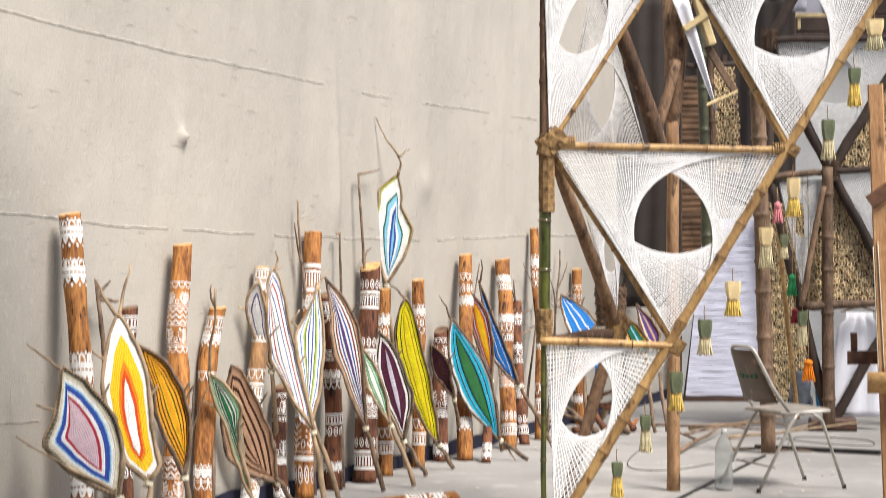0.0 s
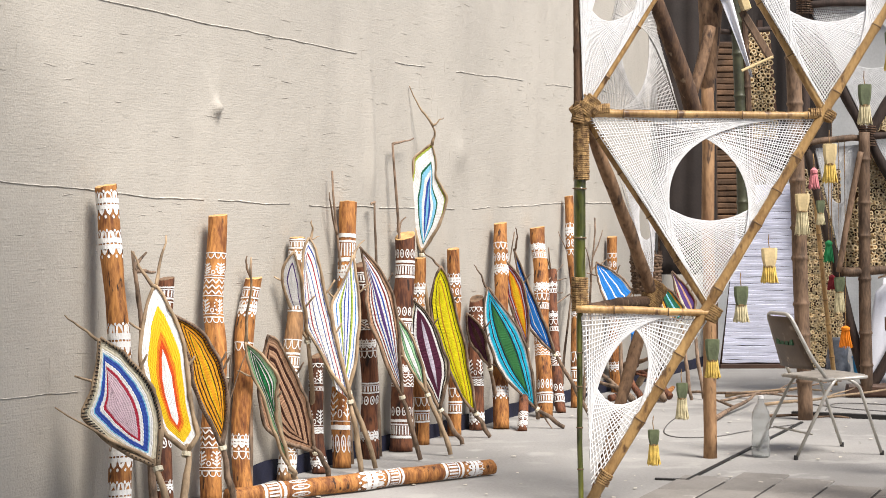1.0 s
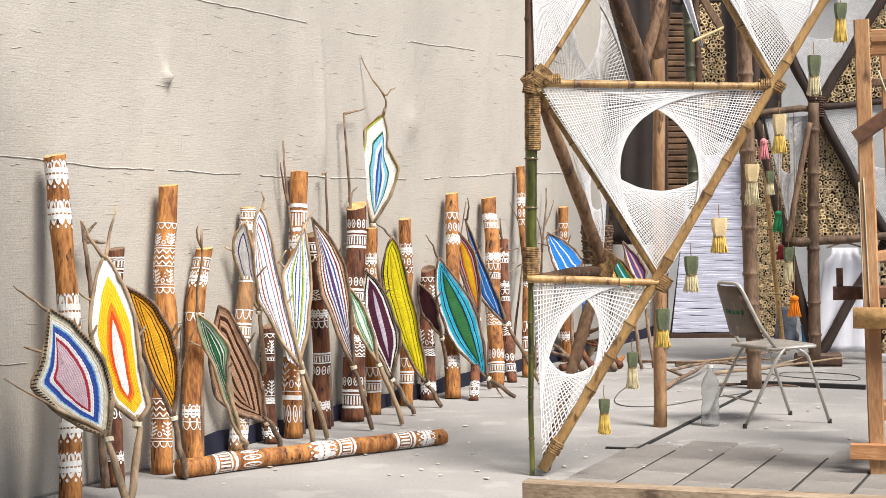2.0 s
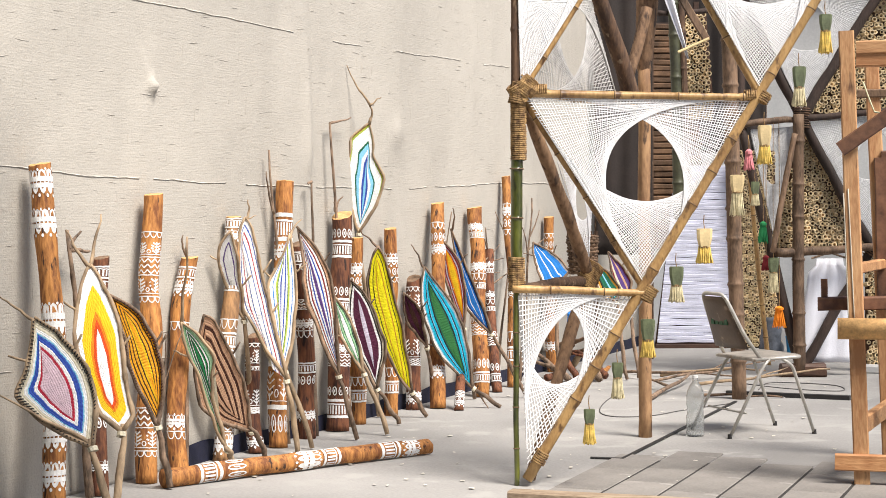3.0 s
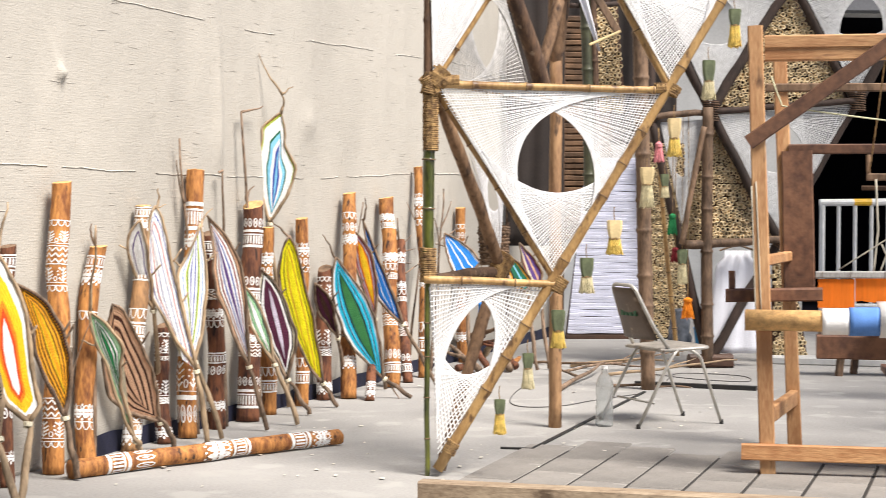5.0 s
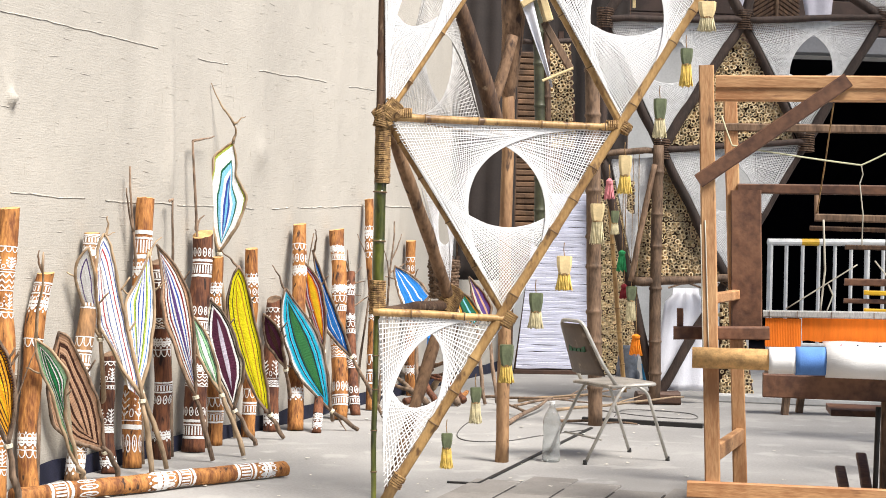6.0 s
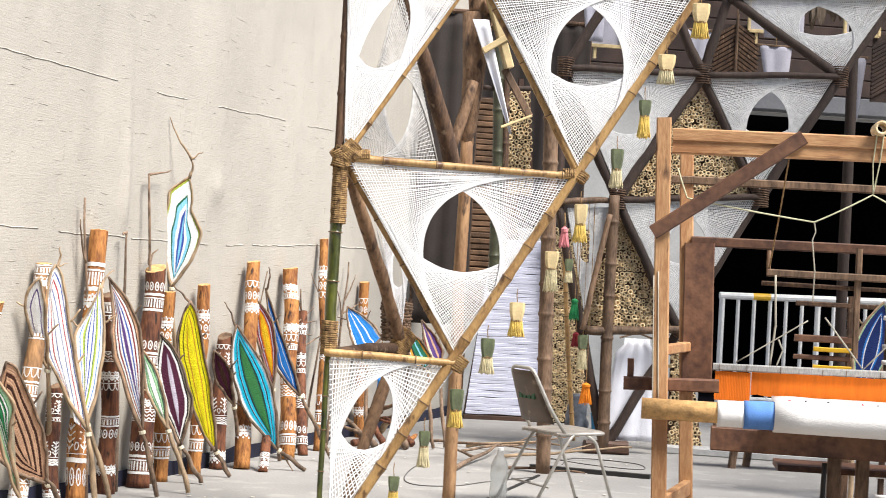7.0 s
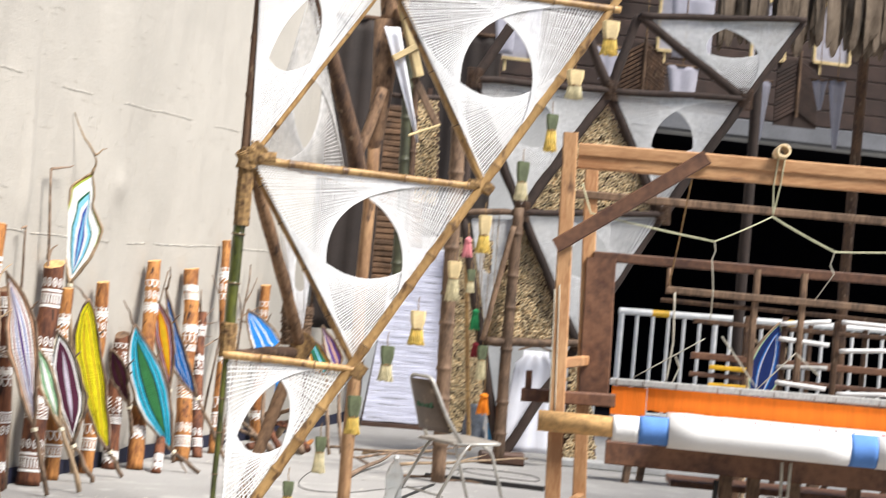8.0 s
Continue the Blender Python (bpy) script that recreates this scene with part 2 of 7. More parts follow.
seam([(-1.6, 1.48), (-0.55, 1.44), (0.1, 1.412), (1.3, 1.402), (2.5, 1.394), (3.75, 1.404), (5.3, 1.47), (7.5, 1.51)], 0.0037)
seam([(-1.6, 2.275), (-0.45, 2.258), (0.76, 2.243), (2.4, 2.25), (3.5, 2.27), (5.6, 2.345), (7.5, 2.41)], 0.0034)
seam([(-1.2, 0.60), (-0.4, 0.585), (0.9, 0.542), (1.8, 0.53)], 0.003)
# short creases and flecks in the weave
g = Geo()
for i in range(700):
    s, z = random.uniform(-1.2, 6.5), random.uniform(0.25, 2.9)
    l, lean = random.uniform(0.02, 0.11), random.choice((0.05, 0.12, -0.06, 0.02, 1.5))
    dx, dz = l * math.cos(lean), l * math.sin(lean)
    rr = random.uniform(0.0007, 0.0019)
    pts = [wall_at(s + dx * k / 4, z + dz * k / 4 + 0.0012 * math.sin(k * 1.3 + i), 0.0005) for k in range(5)]
    g.tube(pts, [rr * 0.3, rr, rr * 1.2, rr, rr * 0.3], 5, caps=False)
tagged(g.part("creases", "wall", wall_sheet, "short creases in the cloth"), kind="stuff")
# navy hem along the foot of the sheet
g = Geo()
for i in range(180):
    s = 0.9 + 8.5 * i / 179
    for z, o in ((0.0, 0.03), (0.095 + 0.03 * noise.noise(Vector((s * 3, 1, 1))), 0.026)):
        g.v.append(WALL0 + WDIR * s + WNRM * (o - 0.02 + 0.01 * noise.noise(Vector((s * 5, z * 9, 3)))) + Vector((0, 0, z)))
for i in range(179):
    g.f.append((2 * i, 2 * i + 2, 2 * i + 3, 2 * i + 1))
hem = g.part("navy_hem", "navy", wall_sheet, "dark navy cloth hem on the ground")


# ---- pavilion of bamboo triangles ----
def pole(name, a, b, r0, r1=None, mat="bamboo", parent=None, nodes=0.28, bow=0.006, seed=1.0, label=""):
    """A bamboo pole with swollen nodes, or (nodes=0) a plain branch."""
    r1 = r1 or r0
    a, b = Vector(a), Vector(b)
    ln = (b - a).length
    gg = Geo()
    if nodes:
        base = bent(a, b, 24, bow, seed, 0.004)
        path, rad = [], []
        nxt = nodes * (0.4 + 0.3 * abs(math.sin(seed)))
        prev = 0
        for i, p in enumerate(base):
            s = ln * i / 24
            path.append(p)
            rad.append(r0 + (r1 - r0) * i / 24)
            if s > nxt and i < 24:
                q = base[i + 1]
                for f, k in ((0.3, 1.0), (0.42, 1.13), (0.5, 1.16), (0.58, 1.10), (0.7, 1.0)):
                    path.append(p.lerp(q, f))
                    rad.append((r0 + (r1 - r0) * i / 24) * k)
                nxt += nodes * (0.9 + 0.2 * math.sin(seed + i))
        gg.tube(path, rad, 10, 0.03, seed)
        scars = Geo()
        for i in range(1, len(path) - 1):
            if rad[i] > rad[i - 1] * 1.02 and rad[i] > rad[i + 1] * 1.02:
                d = (path[i + 1] - path[i - 1]).normalized() * 0.0018
                scars.tube([path[i] - d * 1.6, path[i] - d, path[i] + d, path[i] + d * 1.6], [rad[i] * 0.97, rad[i] * 1.06, rad[i] * 1.04, rad[i] * 0.95], 10)
        stem = gg.part(name, mat, parent, label, True)
        if scars.v and parent is not None and parent.parent is None and mat in ("bamboo", "greenbamboo"):
            tagged(scars.part("node_scar", "scar", stem, "dark rings at the bamboo nodes", True), kind="stuff")
        return stem
    else:
        path = bent(a, b, 14, bow, seed, 0.012)
        gg.tube(path, [r0 + (r1 - r0) * i / 14 for i in range(15)], 9, 0.22, seed)
    return gg.part(name, mat, parent, label, True)


def lashing(at, axis, r, length, parent, turns=None, cross=None, mat="rope"):
    """Rope wound round a joint: a coil along axis, and a second over cross."""
    gg = Geo()
    for ax in [axis] + ([cross] if cross else []):
        d = Vector(ax).normalized()
        s = d.cross(Vector((0.2, 1, 0.1))).normalized()
        u = s.cross(d)
        n = turns or max(3, int(length / 0.009))
        pts = []
        for i in range(n * 10 + 1):
            a = 2 * math.pi * i / 10
            h = (i / (n * 10) - 0.5) * length
            w = 1 + 0.10 * noise.noise(Vector((i * 0.21, r * 90, 2)))
            pts.append(Vector(at) + d * (h + 0.004 * noise.noise(Vector((i * 0.3, 1, 1)))) + (s * math.cos(a) + u * math.sin(a)) * r * w)
        gg.tube(pts, 0.0052, 5)
    return gg.part("lashing", mat, parent, "wound coir rope lashing")


def string_web(corners, parent, n=34, r=0.0021, sag=0.006, mat="string", reach=(1, 1, 1)):
    """Strings drawn from side to side round each corner, so that they leave a rounded hole."""
    c = [Vector(p) for p in corners]
    nrm = (c[1] - c[0]).cross(c[2] - c[0]).normalized()
    gg = Geo()
    for k in range(3):
        o = c[k]
        p, q = o.lerp(c[k - 1], reach[k]), o.lerp(c[(k + 1) % 3], reach[k])
        for i in range(1, n):
            t = i / n
            a = o.lerp(p, t)
            b = o.lerp(q, 1 - t)
            j = 0.004 * noise.noise(Vector((i * 0.9, k * 3.1, a.x * 5)))
            a = a + nrm * (0.006 * (k - 1) + j) + (p - o).normalized() * j
            b = b + nrm * (0.006 * (k - 1) - j) + (q - o).normalized() * -j
            m = a.lerp(b, 0.5) + Vector((0, 0, -sag * (a - b).length * (0.5 + 0.5 * math.sin(i * 2.7))))
            gg.tube([a, m, b], r * (0.85 + 0.3 * abs(noise.noise(Vector((i * 1.7, k, 3))))), 4, caps=False)
    return tagged(gg.part("string_web", mat, parent, "taut white string web with a rounded hole"), kind="stuff")


FY = 7.46
front = thing("bamboo_string_frame", "tall bamboo triangle frame strung with white string webs", "frame")
nA, nB, nC, nD, nE = (0.40, FY, 1.775), (1.50, FY, 1.755), (0.98, FY, 0.87), (0.385, FY, 0.895), (0.43, FY, 0.03)
nP, nN, nR = (0.37, FY, 2.66), (0.965, FY, 2.66), (2.03, FY, 2.65)
nTop = (2.56, FY, 3.55)


def off(p, dy=0.0, dx=0.0, dz=0.0):
    return (p[0] + dx, p[1] + dy, p[2] + dz)


pole("post", (0.385, FY + 0.02, 0.0), (0.385, FY + 0.02, 0.90), 0.012, 0.014, "greenbamboo", front, 0.22, 0.004, 2.0, "thin dark green bamboo post")
pole("post", (0.388, FY + 0.02, 0.90), (0.388, FY + 0.02, 1.50), 0.026, 0.027, "greenbamboo", front, 0.2, 0.004, 3.0, "glossy green bamboo post")
pole("post", (0.385, FY + 0.02, 1.50), (0.372, FY + 0.02, 3.6), 0.022, 0.013, "bark", front, 0.3, 0.006, 4.0, "thin dark wooden post")
pole("rail", off(nA, -0.005, -0.03), off(nB, -0.005, 0.03), 0.018, 0.016, "bamboo", front, 0.26, -0.006, 5.0)
pole("rail", off(nD, -0.01, -0.02), off(nC, -0.01, 0.03), 0.019, 0.016, "bamboo", front, 0.3, -0.012, 6.0)
pole("rail", off(nP, 0, -0.03), off(nR, 0, 0.03), 0.018, 0.017, "bamboo", front, 0.27, 0.006, 7.0)
pole("diagonal", nE, nTop, 0.025, 0.017, "bamboo", front, 0.3, 0.006, 8.0, "long slanting bamboo pole")
pole("diagonal", off(nA, 0.03, -0.01, 0.03), off(nC, 0.03, 0.01, -0.02), 0.020, 0.018, "bamboo", front, 0.24, 0.006, 9.0)
pole("diagonal", off(nA, 0.03), off(nN, 0.03, 0.0, 0.02), 0.019, 0.017, "bamboo", front, 0.25, 0.004, 10.0)
pole("diagonal", off(nN, 0.03, 0.0, 0.02), off(nB, 0.03, 0.01, -0.02), 0.020, 0.018, "bamboo", front, 0.25, 0.004, 11.0)
for p, d, ln, rr, cr in ((off(nA, 0, -0.01), (0.25, 0, 1), 0.09, 0.031, (0.5, 0.2, -0.8)), (off(nA, 0.02, -0.005, -0.165), (0, 0, 1), 0.27, 0.033, None), (off(nA, 0.0, 0.03, 0.03), (0.6, 0, 0.8), 0.09, 0.034, (0.8, 0.1, -0.5)),
                         (off(nD, 0.015, 0.0, 0.065), (0, 0, 1), 0.15, 0.035, None), (nB, (0.5, 0, 0.87), 0.05, 0.026, None),
                         (nC, (0.5, 0, 0.87), 0.07, 0.031, None), (off(nE, 0, 0.06, 0.10), (0.5, 0, 0.87), 0.06, 0.028, None),
                         (nN, (1, 0, 0), 0.1, 0.032, None), (off(nB, 0, -0.06, 0.01), (1, 0, 0), 0.05, 0.021, None),
                         (off(nA, 0.0, 0.07, 0.012), (1, 0, 0.05), 0.10, 0.026, None)):
    lashing(p, d, rr, ln, front, cross=cr)
WEBS = [(nA, nB, nC), (nD, nC, nE), (nP, nN, nA), (nN, nR, nB)]
for w in WEBS:
    c = (Vector(w[0]) + Vector(w[1]) + Vector(w[2])) / 3
    inner = [tuple(Vector(p).lerp(c, 0.03)) for p in w]
    string_web(inner, front, 70 if w[0] != nD else 32, 0.0021 if w[0] != nD else 0.0033, reach=(1, 1, 0.92) if w[0] != nD else (0.88, 1, 1))
# timber kerb that lies before the frame
g = Geo()
g.beam((0.318, 6.69, 0.055), (2.83, 5.84, 0.055), 0.09, 0.11, 0.007, rough=0.005)
kerb = g.part("timber_kerb", "kerbwood")
tagged(kerb, "weathered squared timber beam lying on the ground", "timber")

# ---- painted logs ----
PATTERNS = {
    0: ((0.012, 0.095, "teeth"), (0.13, 0.21, "teeth"), (0.40, 0.50, "teeth"), (0.74, 0.82, "teeth"), (0.85, 0.93, "teeth")),
    1: ((0.13, 0.155, "scallop"), (0.165, 0.215, "leaf"), (0.22, 0.285, "zigzag"), (0.29, 0.35, "leaf"), (0.355, 0.38, "scallop"), (0.74, 0.81, "zigzag"), (0.815, 0.88, "leaf"), (0.885, 0.91, "scallop")),
    2: ((0.04, 0.10, "hatch"), (0.105, 0.18, "teeth"), (0.30, 0.35, "scallop"), (0.73, 0.80, "teeth"), (0.805, 0.85, "scallop")),
    3: ((0.0, 0.05, "hatch"), (0.055, 0.10, "teeth"), (0.20, 0.25, "drops"), (0.255, 0.31, "hatch"), (0.42, 0.47, "scallop"), (0.475, 0.54, "hatch"), (0.545, 0.59, "teeth"), (0.82, 0.88, "zigzag"), (0.885, 0.97, "teeth")),
    4: ((0.12, 0.23, "hatch"), (0.24, 0.30, "teeth"), (0.33, 0.40, "hatch"), (0.405, 0.44, "scallop"), (0.66, 0.70, "ring"), (0.71, 0.83, "leaf"), (0.84, 0.86, "ring"), (0.87, 0.95, "drops")),
    5: ((0.06, 0.11, "drops"), (0.115, 0.20, "hatch"), (0.33, 0.38, "drops"), (0.385, 0.46, "hatch"), (0.465, 0.50, "scallop"), (0.60, 0.64, "teeth"), (0.645, 0.70, "zigzag"), (0.79, 0.84, "drops"), (0.85, 0.94, "hatch")),
    6: ((0.13, 0.20, "teeth"), (0.205, 0.25, "drops"), (0.255, 0.29, "scallop"), (0.47, 0.53, "zigzag"), (0.535, 0.58, "teeth"), (0.74, 0.80, "scallop"), (0.81, 0.88, "hatch")),
    7: ((0.10, 0.14, "scallop"), (0.15, 0.20, "drops"), (0.21, 0.26, "teeth"), (0.50, 0.55, "hatch"), (0.555, 0.60, "zigzag"), (0.80, 0.86, "teeth")),
    8: ((0.09, 0.13, "teeth"), (0.135, 0.17, "hatch"), (0.30, 0.35, "teeth"), (0.355, 0.40, "scallop"), (0.405, 0.44, "hatch"), (0.58, 0.62, "drops"), (0.625, 0.68, "zigzag"), (0.80, 0.86, "drops"), (0.87, 0.93, "hatch")),
    9: ((0.03, 0.09, "hatch"), (0.095, 0.14, "scallop"), (0.28, 0.33, "zigzag"), (0.38, 0.43, "teeth"), (0.435, 0.48, "scallop"), (0.60, 0.66, "hatch"), (0.665, 0.72, "drops"), (0.85, 0.90, "teeth")),
    11: ((0.05, 0.12, "teeth"), (0.13, 0.21, "hatch"), (0.37, 0.44, "hatch"), (0.45, 0.55, "teeth"), (0.72, 0.80, "drops"), (0.81, 0.89, "hatch")),
    10: ((0.06, 0.10, "scallop"), (0.11, 0.24, "leaf"), (0.26, 0.30, "hatch"), (0.45, 0.60, "leaf"), (0.61, 0.66, "zigzag"), (0.86, 0.95, "teeth")),
}
log_seed = 0


def painted_log(base, top, r, mat, pattern, bow=None, name="painted_log", lying=False):
    """A debarked log with white painted bands; base is its foot, top the middle of its upper end."""
    global log_seed
    log_seed += 1
    sd = log_seed * 1.37
    a = Vector((base[0], base[1], 0.0)) if not lying else Vector(base)
    b = Vector(top)
    d = (b - a).normalized()
    ln = (b - a).length
    ref = Vector((0, -1, 0.0)) if not lying else Vector((0, 0, 1))
    u = (ref - d * ref.dot(d)).normalized()
    s = d.cross(u)
    bw = bow if bow is not None else 0.018 * math.sin(sd * 2.1)

    slant = r * (0.25 + 0.75 * noise.noise(Vector((sd, 4, 4)))) if not lying else r * 0.2
    if pattern == 5:
        slant = r * 0.55

    def surf(ang, t, lift=0.0):
        w = math.sin(math.pi * t)
        c = a + d * (ln * t) + s * (bw * w + 0.026 * noise.noise(Vector((t * 3.2, sd, 1))) * w) + u * 0.006 * w
        rr = r * (1.06 - 0.10 * t) * (1 + 0.11 * noise.noise(Vector((math.cos(ang) * 0.9 + sd, math.sin(ang) * 0.9, t * ln * 6))) +
                                      0.09 * noise.noise(Vector((sd, 2, t * ln * 5))))
        top_end = max(0.0, t - 0.955) / 0.045
        c = c - d * (top_end * (slant * math.cos(ang + 0.4) + 0.10 * r * noise.noise(Vector((math.cos(ang) * 2.5, math.sin(ang) * 2.5, sd)))))
        return c + (s * math.sin(ang) + u * math.cos(ang)) * (rr + lift)

    words = {"ochre": "orange-brown", "dark": "dark reddish-brown", "pale": "pale weathered brown"}[mat]
    ob = thing(name, f"{words} debarked log painted with white folk bands" + (" lying on the ground" if lying else ""), "log",
               "painted logs along the sheet wall", at=tuple(a))
    inv = Matrix.Translation(-a)
    g = Geo()
    NA, NT = 22, 34
    for i in range(NT + 1):
        for q in range(NA):
            g.v.append(inv @ surf(2 * math.pi * q / NA, i / NT))
    for i in range(NT):
        for q in range(NA):
            k = i * NA
            g.f.append((k + q, k + NA + q, k + NA + (q + 1) % NA, k + (q + 1) % NA))
    g.f.append(tuple(range(NA)))
    trunk_ob = g.part("trunk", mat, ob, smooth=True)
    # sawn upper end, a little dished
    g = Geo()
    for k, (f, lift) in enumerate(((1.0, 0.0), (0.93, 0.003), (0.5, 0.002))):
        for q in range(NA):
            c = surf(0, 1.0).lerp(surf(math.pi, 1.0), 0.5)
            g.v.append(inv @ (c.lerp(surf(2 * math.pi * q / NA, 1.0), f) + d * lift))
    for k in range(2):
        for q in range(NA):
            g.f.append((k * NA + q, k * NA + NA + q, k * NA + NA + (q + 1) % NA, k * NA + (q + 1) % NA))
    g.f.append(tuple(2 * NA + q for q in reversed(range(NA))))
    g.part("sawn_end", "cut" if mat != "dark" or pattern == 5 else "oldwood", trunk_ob, "pale sawn end")
    circ = 2 * math.pi * r

    def poly(gg, pts):
        """pts: (arc metres, metres from the top)"""
        k = len(gg.v)
        for x, y in pts:
            jx = 0.0016 * noise.noise(Vector((x * 60, y * 60, sd)))
            gg.v.append(inv @ surf((x + jx) / r, 1 - (y + jx) / ln, 0.0016))
        gg.f.append(tuple(range(k, k + len(pts))))

    def ring(gg, y0, y1):
        n = 26
        for i in range(n):
            x0, x1 = circ * i / n, circ * (i + 1) / n
            w0, w1 = 0.002 * noise.noise(Vector((i * 0.8, y0 * 30, sd))), 0.002 * noise.noise(Vector(((i + 1) % n * 0.8, y0 * 30, sd)))
            poly(gg, [(x0, y0 + w0), (x1, y0 + w1), (x1, y1 + w1), (x0, y1 + w0)])

    def disc(gg, x, y, rx, ry):
        poly(gg, [(x + rx * math.cos(k * 0.785), y + ry * math.sin(k * 0.785)) for k in range(8)])

    def stroke(gg, x0, y0, x1, y1, w):
        dx, dy = x1 - x0, y1 - y0
        l = math.hypot(dx, dy) or 1
        nx, ny = -dy / l * w / 2, dx / l * w / 2
        poly(gg, [(x0 + nx, y0 + ny), (x1 + nx, y1 + ny), (x1 - nx, y1 - ny), (x0 - nx, y0 - ny)])

    for f0, f1, kind in PATTERNS[pattern]:
        y0, y1 = f0 * ln + 0.004, f1 * ln
        h = y1 - y0
        gg = Geo()
        n = max(6, round(circ / 0.034))
        st = circ / n
        if kind == "teeth":
            ring(gg, y0 + h * 0.29, y0 + h * 0.48)
            ring(gg, y0 + h * 0.54, y0 + h * 0.71)
            for i in range(n * 2):
                stroke(gg, (i + 0.5) * st / 2, y0 + h * 0.47, (i + 0.5) * st / 2, y0 + h * 0.57, 0.005)
            for i in range(n):
                x = i * st
                poly(gg, [(x + 0.001, y0 + h * 0.31), (x + st * 0.12, y0 + h * 0.08), (x + st * 0.5, y0), (x + st * 0.88, y0 + h * 0.08), (x + st - 0.001, y0 + h * 0.31)])
                poly(gg, [(x + st * 0.08, y0 + h * 0.69), (x + st * 0.92, y0 + h * 0.69), (x + st * 0.8, y0 + h * 0.84), (x + st * 0.5, y0 + h * 0.94), (x + st * 0.2, y0 + h * 0.84)])
                disc(gg, x + st, y0 + h * 0.99, 0.0055, 0.008)
                disc(gg, x + st, y0 + h * 0.02, 0.0045, 0.007)
        elif kind == "scallop":
            ring(gg, y0, y0 + 0.005)
            for i in range(n):
                x = (i + 0.5) * st
                for k in range(5):
                    a0, a1 = math.pi * k / 5, math.pi * (k + 1) / 5
                    stroke(gg, x + math.cos(a0) * st * 0.45, y0 + 0.005 + math.sin(a0) * h * 0.8, x + math.cos(a1) * st * 0.45, y0 + 0.005 + math.sin(a1) * h * 0.8, 0.0045)
        elif kind == "zigzag":
            for k in range(3):
                yy = y0 + h * (0.08 + 0.31 * k)
                for i in range(n):
                    stroke(gg, i * st, yy, (i + 0.5) * st, yy + h * 0.22, 0.0062)
                    stroke(gg, (i + 0.5) * st, yy + h * 0.22, (i + 1) * st, yy, 0.0062)
            ring(gg, y0 - 0.003, y0 + 0.002)
            ring(gg, y1 - 0.002, y1 + 0.003)
        elif kind == "hatch":
            ring(gg, y0, y0 + h * 0.14)
            ring(gg, y1 - h * 0.14, y1)
            ring(gg, y0 + h * 0.24, y0 + h * 0.31)
            m = n * 2
            for i in range(m):
                x = (i + 0.5) * circ / m
                stroke(gg, x, y0 + h * 0.34, x + 0.002 * math.sin(i * 3), y0 + h * 0.80, 0.0085)
        elif kind == "drops":
            for i in range(n):
                x = (i + 0.5) * st
                for k in range(8):
                    a0, a1 = 0.785 * k, 0.785 * (k + 1)
                    stroke(gg, x + math.cos(a0) * st * 0.32, y0 + h * 0.5 + math.sin(a0) * h * 0.42, x + math.cos(a1) * st * 0.32, y0 + h * 0.5 + math.sin(a1) * h * 0.42, 0.0055)
                disc(gg, x, y0 + h * 0.5, st * 0.10, h * 0.16)
        elif kind == "leaf":
            m = max(3, round(circ / 0.07))
            ring(gg, y1 - 0.004, y1)
            for i in range(m):
                x = (i + 0.5) * circ / m
                w = circ / m * 0.40
                stroke(gg, x, y0 + h * 0.05, x, y0 + h * 0.95, 0.005)
                for k in range(4):
                    yy = y0 + h * (0.25 + 0.2 * k)
                    ww = w * (1 - abs(k - 1.5) * 0.22)
                    stroke(gg, x, yy, x - ww, yy - h * 0.16, 0.0075)
                    stroke(gg, x, yy, x + ww, yy - h * 0.16, 0.0075)
                xo = x + circ / m / 2
                for k in range(6):
                    a0, a1 = 1.047 * k, 1.047 * (k + 1)
                    stroke(gg, xo + math.cos(a0) * w * 0.3, y0 + h * 0.75 + math.sin(a0) * h * 0.14, xo + math.cos(a1) * w * 0.3, y0 + h * 0.75 + math.sin(a1) * h * 0.14, 0.004)
        else:
            ring(gg, y0, y1)
        gg.part("painted_band", "paint", trunk_ob, "white painted folk pattern band")
    return ob


painted_log((-1.555, 6.788), (-1.638, 6.931, 1.444), 0.046, "ochre", 0, 0.02)
painted_log((-1.461, 7.249), (-1.471, 7.345, 1.042), 0.040, "dark", 9)
painted_log((-1.314, 7.594), (-1.298, 7.739, 1.329), 0.047, "ochre", 1, -0.004)
painted_log((-1.208, 7.900), (-1.174, 8.041, 1.026), 0.045, "ochre", 2, -0.04)
painted_log((-1.054, 8.271), (-1.009, 8.438, 1.224), 0.042, "pale", 3, 0.01)
painted_log((-0.908, 8.553), (-0.928, 8.639, 0.604), 0.039, "dark", 10)
painted_log((-0.814, 8.765), (-0.789, 8.949, 1.415), 0.048, "ochre", 4, -0.012)
painted_log((-0.691, 9.129), (-0.730, 9.091, 1.076), 0.047, "dark", 9, 0.015)
painted_log((-0.540, 9.447), (-0.516, 9.567, 1.233), 0.060, "dark", 5, 0)
painted_log((-0.431, 9.761), (-0.445, 9.784, 1.100), 0.042, "ochre", 6)
painted_log((-0.251, 10.184), (-0.255, 10.239, 1.151), 0.040, "ochre", 6, 0.0)
painted_log((-0.115, 10.487), (-0.115, 10.555, 0.831), 0.047, "dark", 10)
painted_log((0.040, 10.549), (0.041, 10.928, 1.315), 0.047, "ochre", 7)
painted_log((0.338, 11.221), (0.299, 11.530, 1.289), 0.052, "ochre", 8)
painted_log((0.457, 11.514), (0.413, 11.842, 0.987), 0.035, "dark", 8)
painted_log((0.577, 11.862), (0.549, 12.168, 1.522), 0.034, "ochre", 6)
painted_log((0.956, 13.046), (0.928, 13.057, 1.223), 0.040, "ochre", 7)
